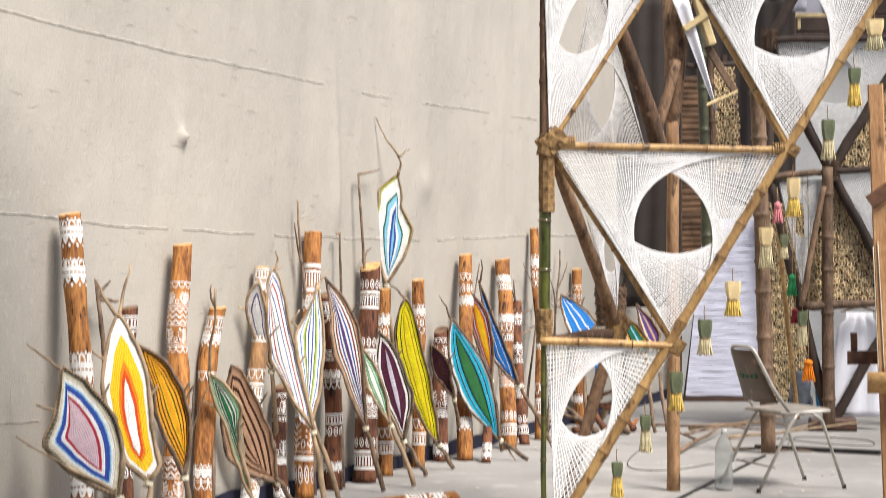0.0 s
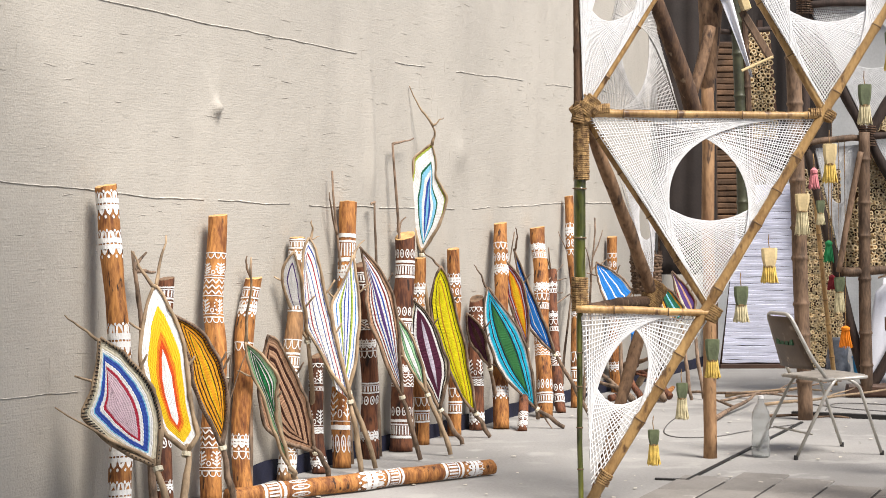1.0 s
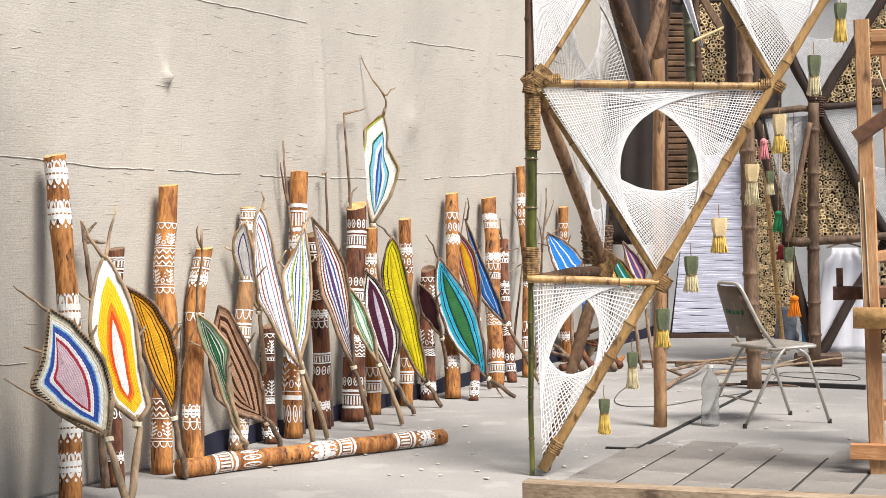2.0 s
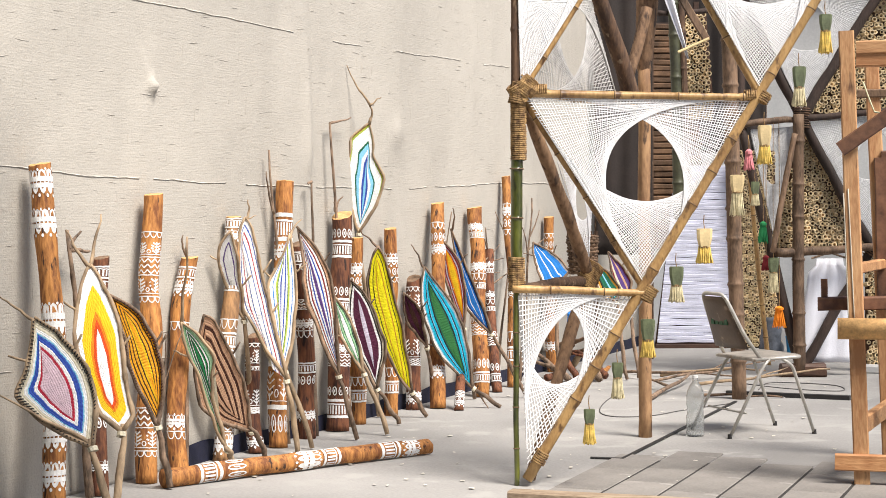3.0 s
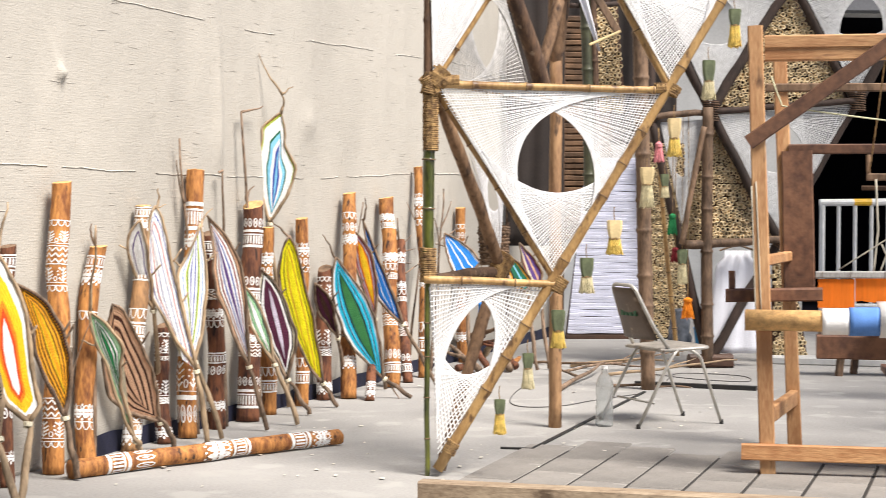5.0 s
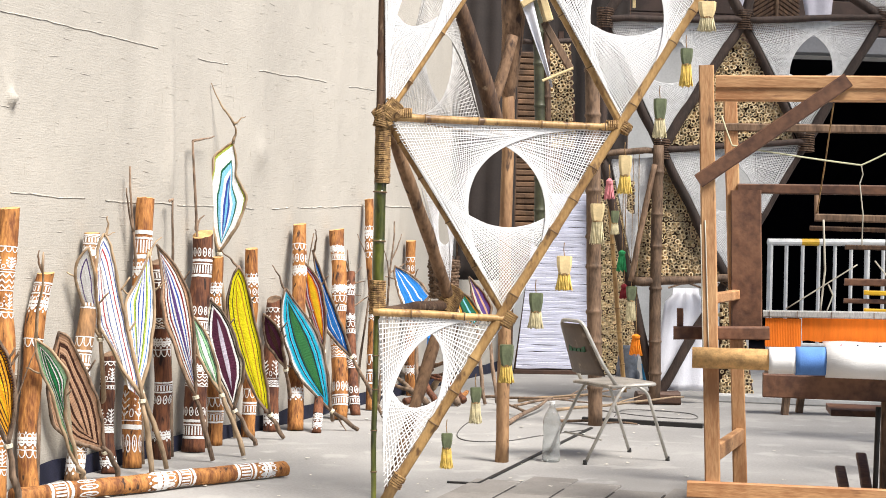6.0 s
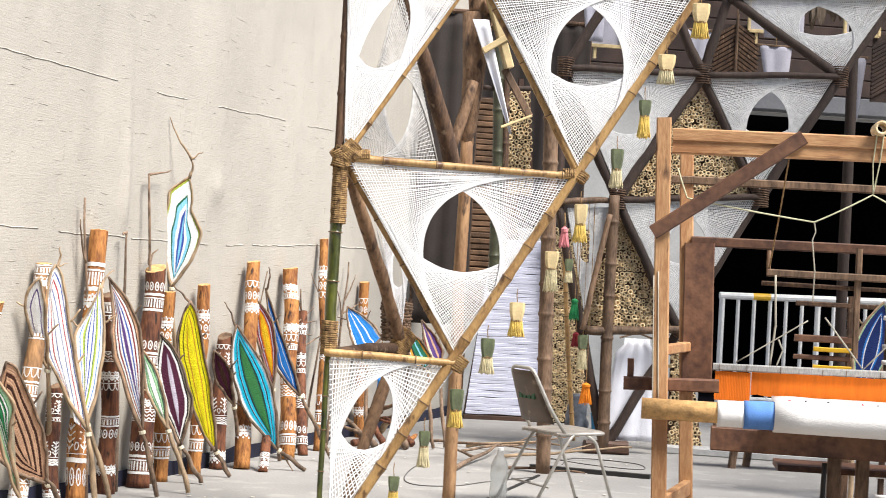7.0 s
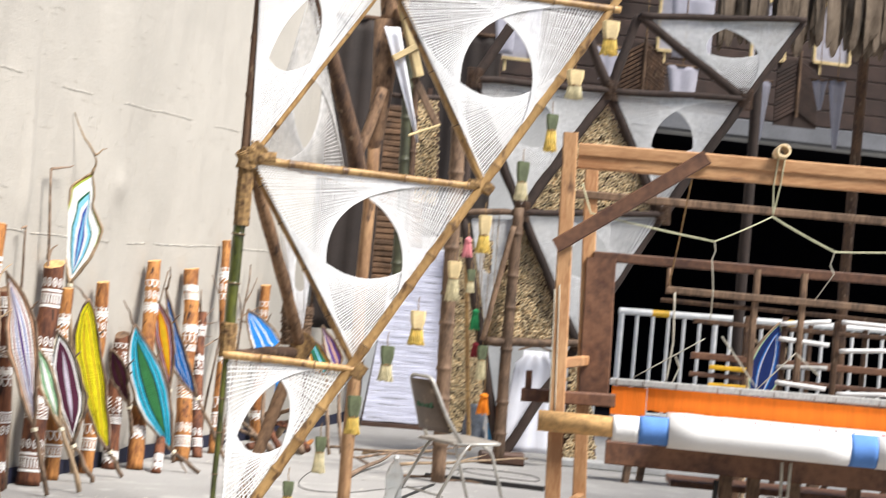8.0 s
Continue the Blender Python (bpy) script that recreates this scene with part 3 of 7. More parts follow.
painted_log((0.171, 10.425), (0.141, 10.825, 0.562), 0.030, "dark", 3)
painted_log((-1.210, 7.442, 0.043), (-0.021, 8.478, 0.043), 0.041, "ochre", 11, -0.01, lying=True)


# ---- yarn shields on forked sticks ----
YARN = {
    "cream": (0.74, 0.68, 0.52), "white": (0.90, 0.90, 0.89), "blue": (0.035, 0.085, 0.42), "red": (0.47, 0.025, 0.055),
    "lilac": (0.62, 0.57, 0.68), "yellow": (0.86, 0.56, 0.015), "orange": (0.83, 0.25, 0.012), "fire": (0.72, 0.085, 0.01),
    "black": (0.018, 0.014, 0.012), "brown": (0.07, 0.024, 0.014), "tan": (0.46, 0.25, 0.115), "green": (0.018, 0.23, 0.075),
    "mint": (0.42, 0.66, 0.42), "plum": (0.085, 0.012, 0.04), "lemon": (0.88, 0.80, 0.012), "teal": (0.002, 0.46, 0.66),
    "forest": (0.035, 0.19, 0.055), "sky": (0.26, 0.62, 0.84), "pink": (0.62, 0.22, 0.24), "purple": (0.12, 0.06, 0.24), "maroon": (0.25, 0.022, 0.03),
    "rose": (0.70, 0.52, 0.58), "amber": (0.90, 0.42, 0.02), "salmon": (0.68, 0.42, 0.27), "pine": (0.012, 0.14, 0.075), "azure": (0.02, 0.22, 0.66), "lime": (0.44, 0.54, 0.09), "gold": (0.62, 0.30, 0.03), "navyblue": (0.02, 0.05, 0.26),
}
for k, c in YARN.items():
    M["yarn_" + k] = material("yarn_" + k, c, 0.9, 0.12, 25, 0.45, 260, spots=(tuple(x * 0.80 for x in c), 90, 0.62))
shield_seed = 0


def shield(apex, bottom, foot, left, right, bands, core=0.5, corespan=0.3, top=(), stick="twig", name="yarn_shield", label="", round_=0.5, fr=0.0065, stitch="", lengthwise=False):
    """A leaf of wound yarn in a frame of bent twigs on a stick. left and right: how far it bellies out and at what share of its
    length, or the bends of the rim twig as (share of the length, width); bands: yarn colours and widths from the rim inwards."""
    global shield_seed
    shield_seed += 1
    sd = shield_seed * 2.13
    A, B, Ft = Vector(apex), Vector(bottom), Vector(foot)
    ax = A - B
    ln = ax.length
    ax.normalize()
    view = ((A + B) / 2 - Vector(EYE))
    view.z = 0
    view.normalize()
    sd_v = ax.cross(-view).normalized()
    if sd_v.x < 0:
        sd_v = -sd_v
    nr = sd_v.cross(ax).normalized()
    if nr.dot(view) > 0:
        nr = -nr
    ob = thing(name, label, "yarn shield", "yarn shields leaning on the logs", at=tuple(Ft))
    inv = Matrix.Translation(-Ft)

    def edge(t, sgn):
        side_ = right if sgn > 0 else left
        wave = 0.004 * noise.noise(Vector((t * 7, sgn, sd))) * min(1.0, 6 * t, 6 * (1 - t)) * (1 if 0 < t < 1 else 0)
        if isinstance(side_[0], tuple):
            # the twig bends from knot to knot, its corners eased
            ts, ws = [0.0] + [q[0] for q in side_] + [1.0], [0.0] + [q[1] for q in side_] + [0.0]
            e = min(0.022, t, 1 - t)
            return float(np.mean([np.interp(t + e * k, ts, ws) for k in (-1, -0.5, 0, 0.5, 1)])) + wave
        w, m = side_
        # curve through the belly: rises to w at m and falls to the ends
        k = t / m if t < m else (1 - t) / (1 - m)
        k = max(0.0, min(1.0, k))
        q = (1 - round_) * k + round_ * math.sin(k * math.pi / 2) ** 0.85
        return w * q + 0.009 * noise.noise(Vector((t * 5, sgn, sd))) * min(1.0, 6 * t, 6 * (1 - t)) * (1 if 0 < t < 1 else 0)

    n = max(24, int(ln / 0.011))
    loop = [(edge(i / n, 1), i / n * ln) for i in range(n + 1)] + [(-edge(1 - i / n, -1), (1 - i / n) * ln) for i in range(1, n)]

    # the spine towards which the bands shrink
    def spine(y):
        t = core + (y / ln - 0.5) * corespan
        x = (edge(core, 1) - edge(core, -1)) / 2
        return x, t * ln

    def pt(xy, f, lift):
        cx, cy = spine(xy[1])
        x, y = cx + (xy[0] - cx) * f, cy + (xy[1] - cy) * f
        return inv @ (B + sd_v * x + ax * y + nr * lift)

    total = sum(w for _, w in bands)
    f = 1.0
    if lengthwise:
        # stripes that run from tip to foot, from the left rim to the right
        rows, cols, u0 = 30, 4, 0.0
        for c, w in bands:
            u1 = u0 + w / total
            g = Geo()
            for j in range(rows + 1):
                t = 0.004 + 0.992 * j / rows
                x0, x1 = -edge(t, -1), edge(t, 1)
                for i in range(cols + 1):
                    u = u0 + (u1 - u0) * i / cols
                    g.v.append(inv @ (B + sd_v * (x0 + (x1 - x0) * u) + ax * (t * ln) + nr * (0.0012 * (i % 2) + 0.0006 * (j % 2))))
            for j in range(rows):
                for i in range(cols):
                    k = j * (cols + 1) + i
                    g.f.append((k, k + 1, k + cols + 2, k + cols + 1))
            g.part("yarn_band", "yarn_" + c, ob, f"wound {c} yarn", False)
            u0 = u1
        bands = ()
    for c, w in bands:
        f2 = f - w / total
        rows = max(2, round(w / total * 14))
        g = Geo()
        m = len(loop)
        last = f2 < 0.02
        levels = rows * 2
        for k in range(levels + 1):
            ff = f + (max(f2, 0.0) - f) * k / levels
            lift = (0.0013 if k % 2 else 0.0) + 0.004 * (1 - ff)
            for i, p in enumerate(loop):
                # the yarn turns of one round sit proud of the next, so that colours meet in small teeth
                tooth = (0.0065 if i % 2 else -0.0065) * min(1, ff * 4) * (1 if k in (0, levels) and 0.02 < ff < 0.99 else 0)
                tooth += 0.010 * noise.noise(Vector((i * 0.35, ff * 5, sd))) * (1 if 0.02 < ff < 0.99 else 0)
                g.v.append(pt(p, ff + tooth, lift + (0.0009 if i % 2 else 0.0) + 0.0010 * noise.noise(Vector((i * 0.9, k * 0.7, sd)))))
        for k in range(levels):
            for i in range(m):
                g.f.append((k * m + i, k * m + (i + 1) % m, (k + 1) * m + (i + 1) % m, (k + 1) * m + i))
        g.part("yarn_band", "yarn_" + c, ob, f"wound {c} yarn", False)
        f = f2
    # backing of plain yarn
    g = Geo()
    m = len(loop)
    for p in loop:
        g.v.append(pt(p, 1.0, -0.006))
    g.v.append(pt(loop[0], 0.0, -0.006))
    for i in range(m):
        g.f.append((i, m, (i + 1) % m))
    g.part("backing", "yarn_cream", ob)
    # dark yarn stitches over the rim
    if stitch:
        for sgn in (1, -1):
            g = Geo()
            m = int(ln / 0.013)
            for i in range(1, m):
                t = i / m
                e = sgn * edge(t, sgn)
                q = inv @ (B + sd_v * (e * 1.02) + ax * (t * ln))
                q2 = inv @ (B + sd_v * (e * 0.90) + ax * (t * ln - 0.006))
                g.tube([q + nr * (fr * 1.3), q.lerp(q2, 0.5) + nr * (fr * 1.5), q2 + nr * 0.006], 0.0028, 4)
            tagged(g.part("stitches", "yarn_" + stitch, ob, "dark yarn stitches over the rim"), kind="stuff")
    # two bent twigs round the rim, and the stick down to the ground
    W = lambda x, y, l=0.0: inv @ (B + sd_v * x + ax * y + nr * l)
    ends = []
    for sgn in (1, -1):
        nn = 26
        pts = [W(sgn * (edge(i / nn, sgn) * 1.02 + 0.006 * noise.noise(Vector((i * 0.33, sgn * 5, sd)))), i / nn * ln, 0.003 + 0.004 * noise.noise(Vector((i * 0.5, sgn, sd)))) for i in range(nn + 1)]
        g = Geo()
        g.tube(pts, [fr * (1.35 - 0.5 * i / nn) * (1 + 0.35 * noise.noise(Vector((i * 0.7, sgn * 3, sd)))) for i in range(nn + 1)], 8, 0.35, sd + sgn)
        g.part("rim_twig", M[stick], ob, smooth=True)
    # snapped side twigs left on the rim
    for q in range(2):
        sgn = 1 if math.sin(sd * 4 + q * 2.2) > 0 else -1
        t = 0.35 + 0.4 * abs(math.sin(sd * 1.9 + q))
        l = 0.03 + 0.035 * abs(math.sin(sd * 3.3 + q * 1.3))
        e = sgn * edge(t, sgn)
        g = Geo()
        g.tube(bent(W(e, t * ln, 0.002), W(e + sgn * l, t * ln + l * 0.9, 0.01), 4, 0.004, sd + q, 0.006), [fr * 0.8, fr * 0.7, fr * 0.65, fr * 0.6, fr * 0.5], 6, 0.2, sd)
        g.part("twig_stub", M[stick], ob, smooth=True)
    g = Geo()
    p0, p1 = inv @ B, Vector((0, 0, fr * 1.2))
    path = bent(p1, p0 + (p0 - p1).normalized() * 0.03, 9, 0.014 * math.sin(sd), sd, 0.014)
    g.tube(path, [fr * (1.5 + 0.5 * math.sin(i * 0.35 + 0.6)) for i in range(10)], 8, 0.25, sd)
    stick_ob = g.part("stick", M[stick], ob, smooth=True)
    # yarn binding at the neck
    g = Geo()
    d = (p0 - p1).normalized()
    s = d.cross(Vector((0, 1, 0.2))).normalized()
    u = s.cross(d)
    g.tube([p0 - d * (0.022 - 0.0004 * i) + (s * math.cos(i * 0.7) + u * math.sin(i * 0.7)) * fr * 2.1 for i in range(46)], 0.003, 5)
    g.part("binding", "yarn_cream", stick_ob, "cream yarn binding")
    for q, (x, y, z, rr, *fork) in enumerate(top):
        g = Geo()
        start = inv @ Vector(fork) if fork else W(0, ln * 0.98) if rr > 0 else W(0, 0)
        end = inv @ Vector((x, y, z))
        pp = bent(start, end, 8, 0.02 * math.sin(sd * 3 + q), sd + q * 1.7, 0.012)
        g.tube(pp, [abs(rr) * (1.15 - 0.75 * i / 8) for i in range(9)], 7, 0.25, sd + q)
        g.part("twig", M[stick], ob, smooth=True)
    return ob


shield((-1.591, 6.617, 0.819), (-1.338, 6.501, 0.320), (-1.223, 6.416, 0.000),
       ((0.12, 0.066), (0.32, 0.137), (0.55, 0.189), (0.67, 0.111), (0.8, 0.06)),
       ((0.11, 0.041), (0.29, 0.086), (0.49, 0.109), (0.66, 0.09), (0.84, 0.062)),
       (("cream", 2.0), ("white", 0.9), ("sky", 0.35), ("blue", 1.3), ("white", 1.0), ("red", 0.75), ("rose", 3.2)),
       0.5, 0.30, ((-1.732, 6.610, 0.914, 0.007), (-1.740, 6.484, 0.555, -0.008), ), "palestick", label="blue, white and red yarn leaf shield with cream rim", round_=-0.1, fr=0.0085, stitch="black")
shield((-1.442, 6.987, 1.025), (-1.274, 6.790, 0.341), (-1.286, 6.659, 0.000),
       ((0.12, 0.074), (0.42, 0.115), (0.6, 0.115), (0.75, 0.08), (0.88, 0.052)),
       ((0.07, 0.054), (0.24, 0.053), (0.44, 0.061), (0.62, 0.071), (0.74, 0.057), (0.91, 0.031)),
       (("white", 2.0), ("yellow", 2.4), ("orange", 0.8), ("fire", 0.9), ("white", 1.7)),
       0.35, 0.30, ((-1.410, 7.066, 1.234, 0.008), (-1.549, 7.015, 1.169, 0.009), ), "palestick", label="white, yellow and flame orange yarn leaf shield", round_=0.7, fr=0.0085)
shield((-1.418, 7.291, 0.880), (-1.226, 7.374, 0.295), (-1.172, 7.402, 0.000),
       ((0.14, 0.01), (0.32, 0.023), (0.52, 0.024), (0.64, 0.006), (0.82, 0.004)),
       ((0.16, 0.057), (0.32, 0.095), (0.44, 0.113), (0.61, 0.114), (0.8, 0.094), (0.91, 0.054)),
       (("brown", 0.5), ("amber", 1.0), ("brown", 0.55), ("amber", 1.1), ("brown", 0.55), ("amber", 1.2), ("brown", 0.5), ("yellow", 0.9), ("amber", 1.0)),
       0.5, 0.6, ((-1.179, 7.348, 0.695, -0.006), (-1.105, 7.360, 0.719, -0.005), ), "twig", label="orange yarn leaf shield striped with dark brown", round_=0.95, fr=0.0085, stitch="brown")
shield((-1.188, 7.829, 0.730), (-1.005, 8.093, 0.086), (-0.991, 8.213, 0.000),
       ((0.16, 0.016), (0.4, 0.011), (0.58, 0.005), (0.74, 0.019), (0.85, 0.017)),
       ((0.19, 0.009), (0.39, 0.014), (0.55, 0.05), (0.65, 0.088), (0.76, 0.079), (0.89, 0.052)),
       (("tan", 0.4), ("mint", 1.8), ("green", 0.45), ("white", 0.8), ("black", 0.35), ("green", 0.8), ("white", 0.6), ("black", 0.35), ("green", 1.0)),
       0.55, 0.6, ((-1.129, 7.648, 1.132, 0.008), ), "palestick", label="narrow green yarn leaf shield with pale rim", round_=0.7, fr=0.0074)
shield((-1.100, 7.987, 0.753), (-0.910, 8.294, 0.153), (-0.851, 8.390, 0.000),
       ((0.14, 0.116), (0.32, 0.178), (0.53, 0.164), (0.78, 0.096)),
       ((0.25, 0.041), (0.41, 0.057), (0.59, 0.051), (0.79, 0.041), (0.95, 0.038)),
       (("salmon", 2.2), ("brown", 0.9), ("salmon", 1.5), ("brown", 0.9), ("salmon", 1.4), ("brown", 0.8), ("salmon", 1.0)),
       0.45, 0.5, (), "twig", label="tan yarn leaf shield with dark brown rings", round_=0.85, fr=0.0074)
shield((-0.943, 8.400, 1.224), (-0.744, 8.450, 0.394), (-0.688, 8.470, 0.000),
       ((0.19, 0.058), (0.36, 0.096), (0.49, 0.127), (0.61, 0.12), (0.81, 0.076), (0.95, 0.039)),
       ((0.12, 0.01), (0.3, 0.008), (0.47, 0.009), (0.64, 0.01), (0.78, 0.016), (0.92, 0.021)),
       (("white", 1.9), ("blue", 0.45), ("white", 1.6), ("red", 0.55), ("white", 1.8), ("blue", 0.4), ("white", 1.6)),
       0.45, 0.75, ((-0.930, 8.400, 1.310, 0.007), (-0.890, 8.407, 1.230, 0.005), ), "palestick", label="long white yarn leaf shield with thin blue and red lines", round_=0.9, fr=0.0074)
shield((-1.003, 8.241, 1.154), (-0.957, 8.430, 0.705), (-0.938, 8.722, 0.000), (0.078, 0.74), (0.014, 0.71),
       (("white", 2.0), ("purple", 0.5), ("white", 2.0)),
       0.5, 0.5, (), "palestick", label="white yarn leaf shield half hidden behind a log", round_=0.8, fr=0.0074)
shield((-0.746, 8.740, 1.129), (-0.772, 8.660, 0.418), (-0.630, 8.679, 0.000),
       ((0.24, 0.044), (0.49, 0.089), (0.62, 0.105), (0.72, 0.078), (0.87, 0.026)),
       ((0.21, 0.035), (0.5, 0.047), (0.67, 0.041), (0.83, 0.021)),
       (("white", 1.8), ("azure", 0.4), ("white", 1.1), ("lime", 0.8), ("forest", 0.3), ("white", 0.9), ("blue", 0.6), ("white", 0.7)),
       0.55, 0.75, ((-0.696, 8.895, 1.210, 0.007), (-0.771, 8.877, 1.149, 0.006), ), "palestick", label="white yarn leaf shield with lime and blue lines", round_=0.9, fr=0.0074)
shield((-0.724, 8.916, 1.174), (-0.508, 8.981, 0.365), (-0.408, 9.012, -0.000),
       ((0.11, 0.022), (0.31, 0.04), (0.51, 0.059), (0.66, 0.047), (0.76, 0.017), (0.87, 0.008)),
       ((0.17, 0.036), (0.39, 0.075), (0.53, 0.093), (0.69, 0.096), (0.82, 0.077), (0.91, 0.04)),
       (("salmon", 1.9), ("brown", 0.5), ("white", 1.1), ("maroon", 0.8), ("white", 1.1), ("blue", 0.8), ("white", 1.1), ("purple", 0.9)),
       0.5, 0.7, (), "twig", label="tan rimmed yarn leaf shield with purple and white lines", round_=0.9, fr=0.0074)
shield((-0.549, 9.309, 0.774), (-0.382, 9.268, 0.348), (-0.250, 9.224, 0.000),
       ((0.36, 0.037), (0.59, 0.042), (0.8, 0.022)),
       ((0.31, 0.028), (0.6, 0.038), (0.79, 0.031)),
       (("white", 1.2), ("green", 0.5), ("mint", 1.2), ("green", 0.4), ("white", 1.4)),
       0.5, 0.7, (), "palestick", label="small white and green yarn leaf shield", round_=0.85, fr=0.0074)
shield((-0.466, 9.568, 0.860), (-0.325, 9.653, 0.222), (-0.192, 9.680, 0.000),
       ((0.29, 0.048), (0.51, 0.067), (0.71, 0.069), (0.86, 0.041)),
       ((0.24, 0.083), (0.39, 0.108), (0.55, 0.095), (0.77, 0.079), (0.91, 0.043)),
       (("cream", 0.9), ("black", 0.6), ("white", 0.9), ("plum", 2.6), ("lilac", 0.9)),
       0.5, 0.6, (), "twig", label="dark plum yarn leaf shield with white and cream rim", round_=0.8, fr=0.0074)
shield((-0.314, 9.821, 1.053), (-0.121, 10.013, 0.165), (-0.031, 10.067, 0.000),
       ((0.1, 0.049), (0.29, 0.092), (0.49, 0.111), (0.65, 0.124), (0.8, 0.107), (0.94, 0.054)),
       ((0.11, 0.014), (0.26, 0.021), (0.45, 0.032), (0.61, 0.022), (0.77, 0.018), (0.92, 0.021)),
       (("black", 0.6), ("lemon", 1.4), ("black", 0.35), ("lemon", 1.4), ("gold", 0.5), ("lemon", 1.6)),
       0.5, 0.75, ((-0.415, 9.798, 1.143, 0.007), ), "twig", label="bright yellow yarn leaf shield with thin black lines", round_=0.95, fr=0.0074)
shield((-0.367, 9.880, 1.787), (-0.437, 9.945, 1.132), (-0.324, 10.063, 0.000),
       ((0.15, 0.051), (0.38, 0.09), (0.56, 0.112), (0.74, 0.098), (0.86, 0.099)),
       ((0.23, 0.08), (0.38, 0.107), (0.52, 0.118), (0.57, 0.097), (0.71, 0.04), (0.89, 0.025)),
       (("gold", 0.3), ("lime", 0.4), ("white", 2.3), ("pine", 0.45), ("sky", 1.0), ("white", 0.9), ("blue", 0.7), ("sky", 0.4)),
       0.40, 0.50, ((-0.362, 9.850, 1.900, 0.009), (-0.500, 9.850, 2.127, 0.007, -0.362, 9.850, 1.888), (-0.295, 9.850, 1.936, 0.006, -0.362, 9.850, 1.886)), "palestick", label="white, green and sky blue yarn leaf shield held high", round_=0.5, fr=0.0074)
shield((-0.045, 10.525, 0.905), (0.259, 10.545, 0.132), (0.441, 10.549, 0.000),
       ((0.12, 0.048), (0.29, 0.106), (0.47, 0.127), (0.65, 0.118), (0.8, 0.089), (0.92, 0.046)),
       ((0.11, 0.029), (0.28, 0.065), (0.44, 0.087), (0.6, 0.086), (0.75, 0.062), (0.88, 0.028)),
       (("white", 1.1), ("sky", 0.4), ("teal", 1.1), ("black", 0.45), ("sky", 0.3), ("teal", 1.0), ("black", 0.55), ("pine", 0.5), ("forest", 1.9)),
       0.5, 0.65, ((-0.129, 10.522, 1.048, 0.007), (0.365, 10.549, -0.007, -0.008), ), "twig", label="teal yarn leaf shield with forest green heart", round_=0.9, fr=0.0074)
shield((0.065, 10.822, 1.074), (0.212, 10.942, 0.493), (0.287, 11.045, 0.000),
       ((0.37, 0.03), (0.63, 0.04), (0.82, 0.027)),
       ((0.21, 0.046), (0.46, 0.075), (0.71, 0.079), (0.88, 0.048)),
       (("pink", 1.0), ("maroon", 0.7), ("lilac", 0.7), ("maroon", 0.5), ("orange", 0.9), ("yellow", 1.8)),
       0.5, 0.6, (), "twig", label="maroon yarn leaf shield with yellow heart", round_=0.95, fr=0.0074)
shield((0.128, 10.860, 1.148), (0.395, 11.020, 0.450), (0.641, 11.150, 0.000),
       ((0.13, 0.05), (0.3, 0.093), (0.56, 0.051), (0.81, 0.029)),
       ((0.2, 0.016), (0.41, 0.008), (0.62, 0.004), (0.83, 0.004)),
       (("white", 0.9), ("navyblue", 0.8), ("azure", 1.3), ("white", 0.5), ("azure", 1.6)),
       0.45, 0.6, ((0.139, 10.708, 1.283, 0.007), ), "twig", label="blue and white yarn leaf shield", round_=0.6, fr=0.0074)
shield((-0.171, 10.220, 0.756), (-0.032, 10.447, 0.406), (0.059, 10.709, 0.000), (0.053, 0.57), (0.048, 0.65),
       (("brown", 1.0), ("plum", 1.5), ("brown", 1.0)),
       0.5, 0.6, (), "twig", label="small dark brown yarn leaf shield", round_=0.6, fr=0.0074)
shield((0.765, 12.467, 1.033), (0.940, 12.412, 0.712), (0.953, 12.317, 0.000),
       ((0.18, 0.079), (0.48, 0.067), (0.76, 0.04)),
       ((0.11, 0.134), (0.4, 0.12), (0.73, 0.066)),
       (("white", 0.7), ("azure", 1.9), ("white", 0.4), ("azure", 1.5), ("white", 0.4), ("azure", 1.9), ("white", 0.7)),
       0.5, 0.5, (), "twig", label="blue yarn leaf shield with white stripes", fr=0.0074, lengthwise=True)
shield((1.225, 12.467, 0.898), (1.391, 12.416, 0.589), (1.459, 12.317, 0.000), ((0.25, 0.085), (0.6, 0.06)), ((0.25, 0.075), (0.6, 0.05)),
       (("cream", 0.6), ("gold", 0.7), ("black", 0.5), ("pine", 1.5), ("sky", 0.5), ("pine", 1.3), ("gold", 0.6), ("black", 0.4)),
       0.5, 0.5, ((1.235, 12.45, 1.058, 0.006), ), "twig", label="dark green and gold striped yarn leaf shield", fr=0.0074, lengthwise=True)
shield((1.346, 12.600, 0.959), (1.509, 12.550, 0.617), (1.560, 12.420, 0.000), ((0.25, 0.06), (0.6, 0.045)), ((0.25, 0.06), (0.6, 0.05)),
       (("maroon", 0.8), ("cream", 0.8), ("purple", 1.4), ("salmon", 0.7), ("purple", 1.2), ("maroon", 0.7)),
       0.5, 0.5, (), "twig", label="purple and maroon striped yarn leaf shield", fr=0.0074, lengthwise=True)

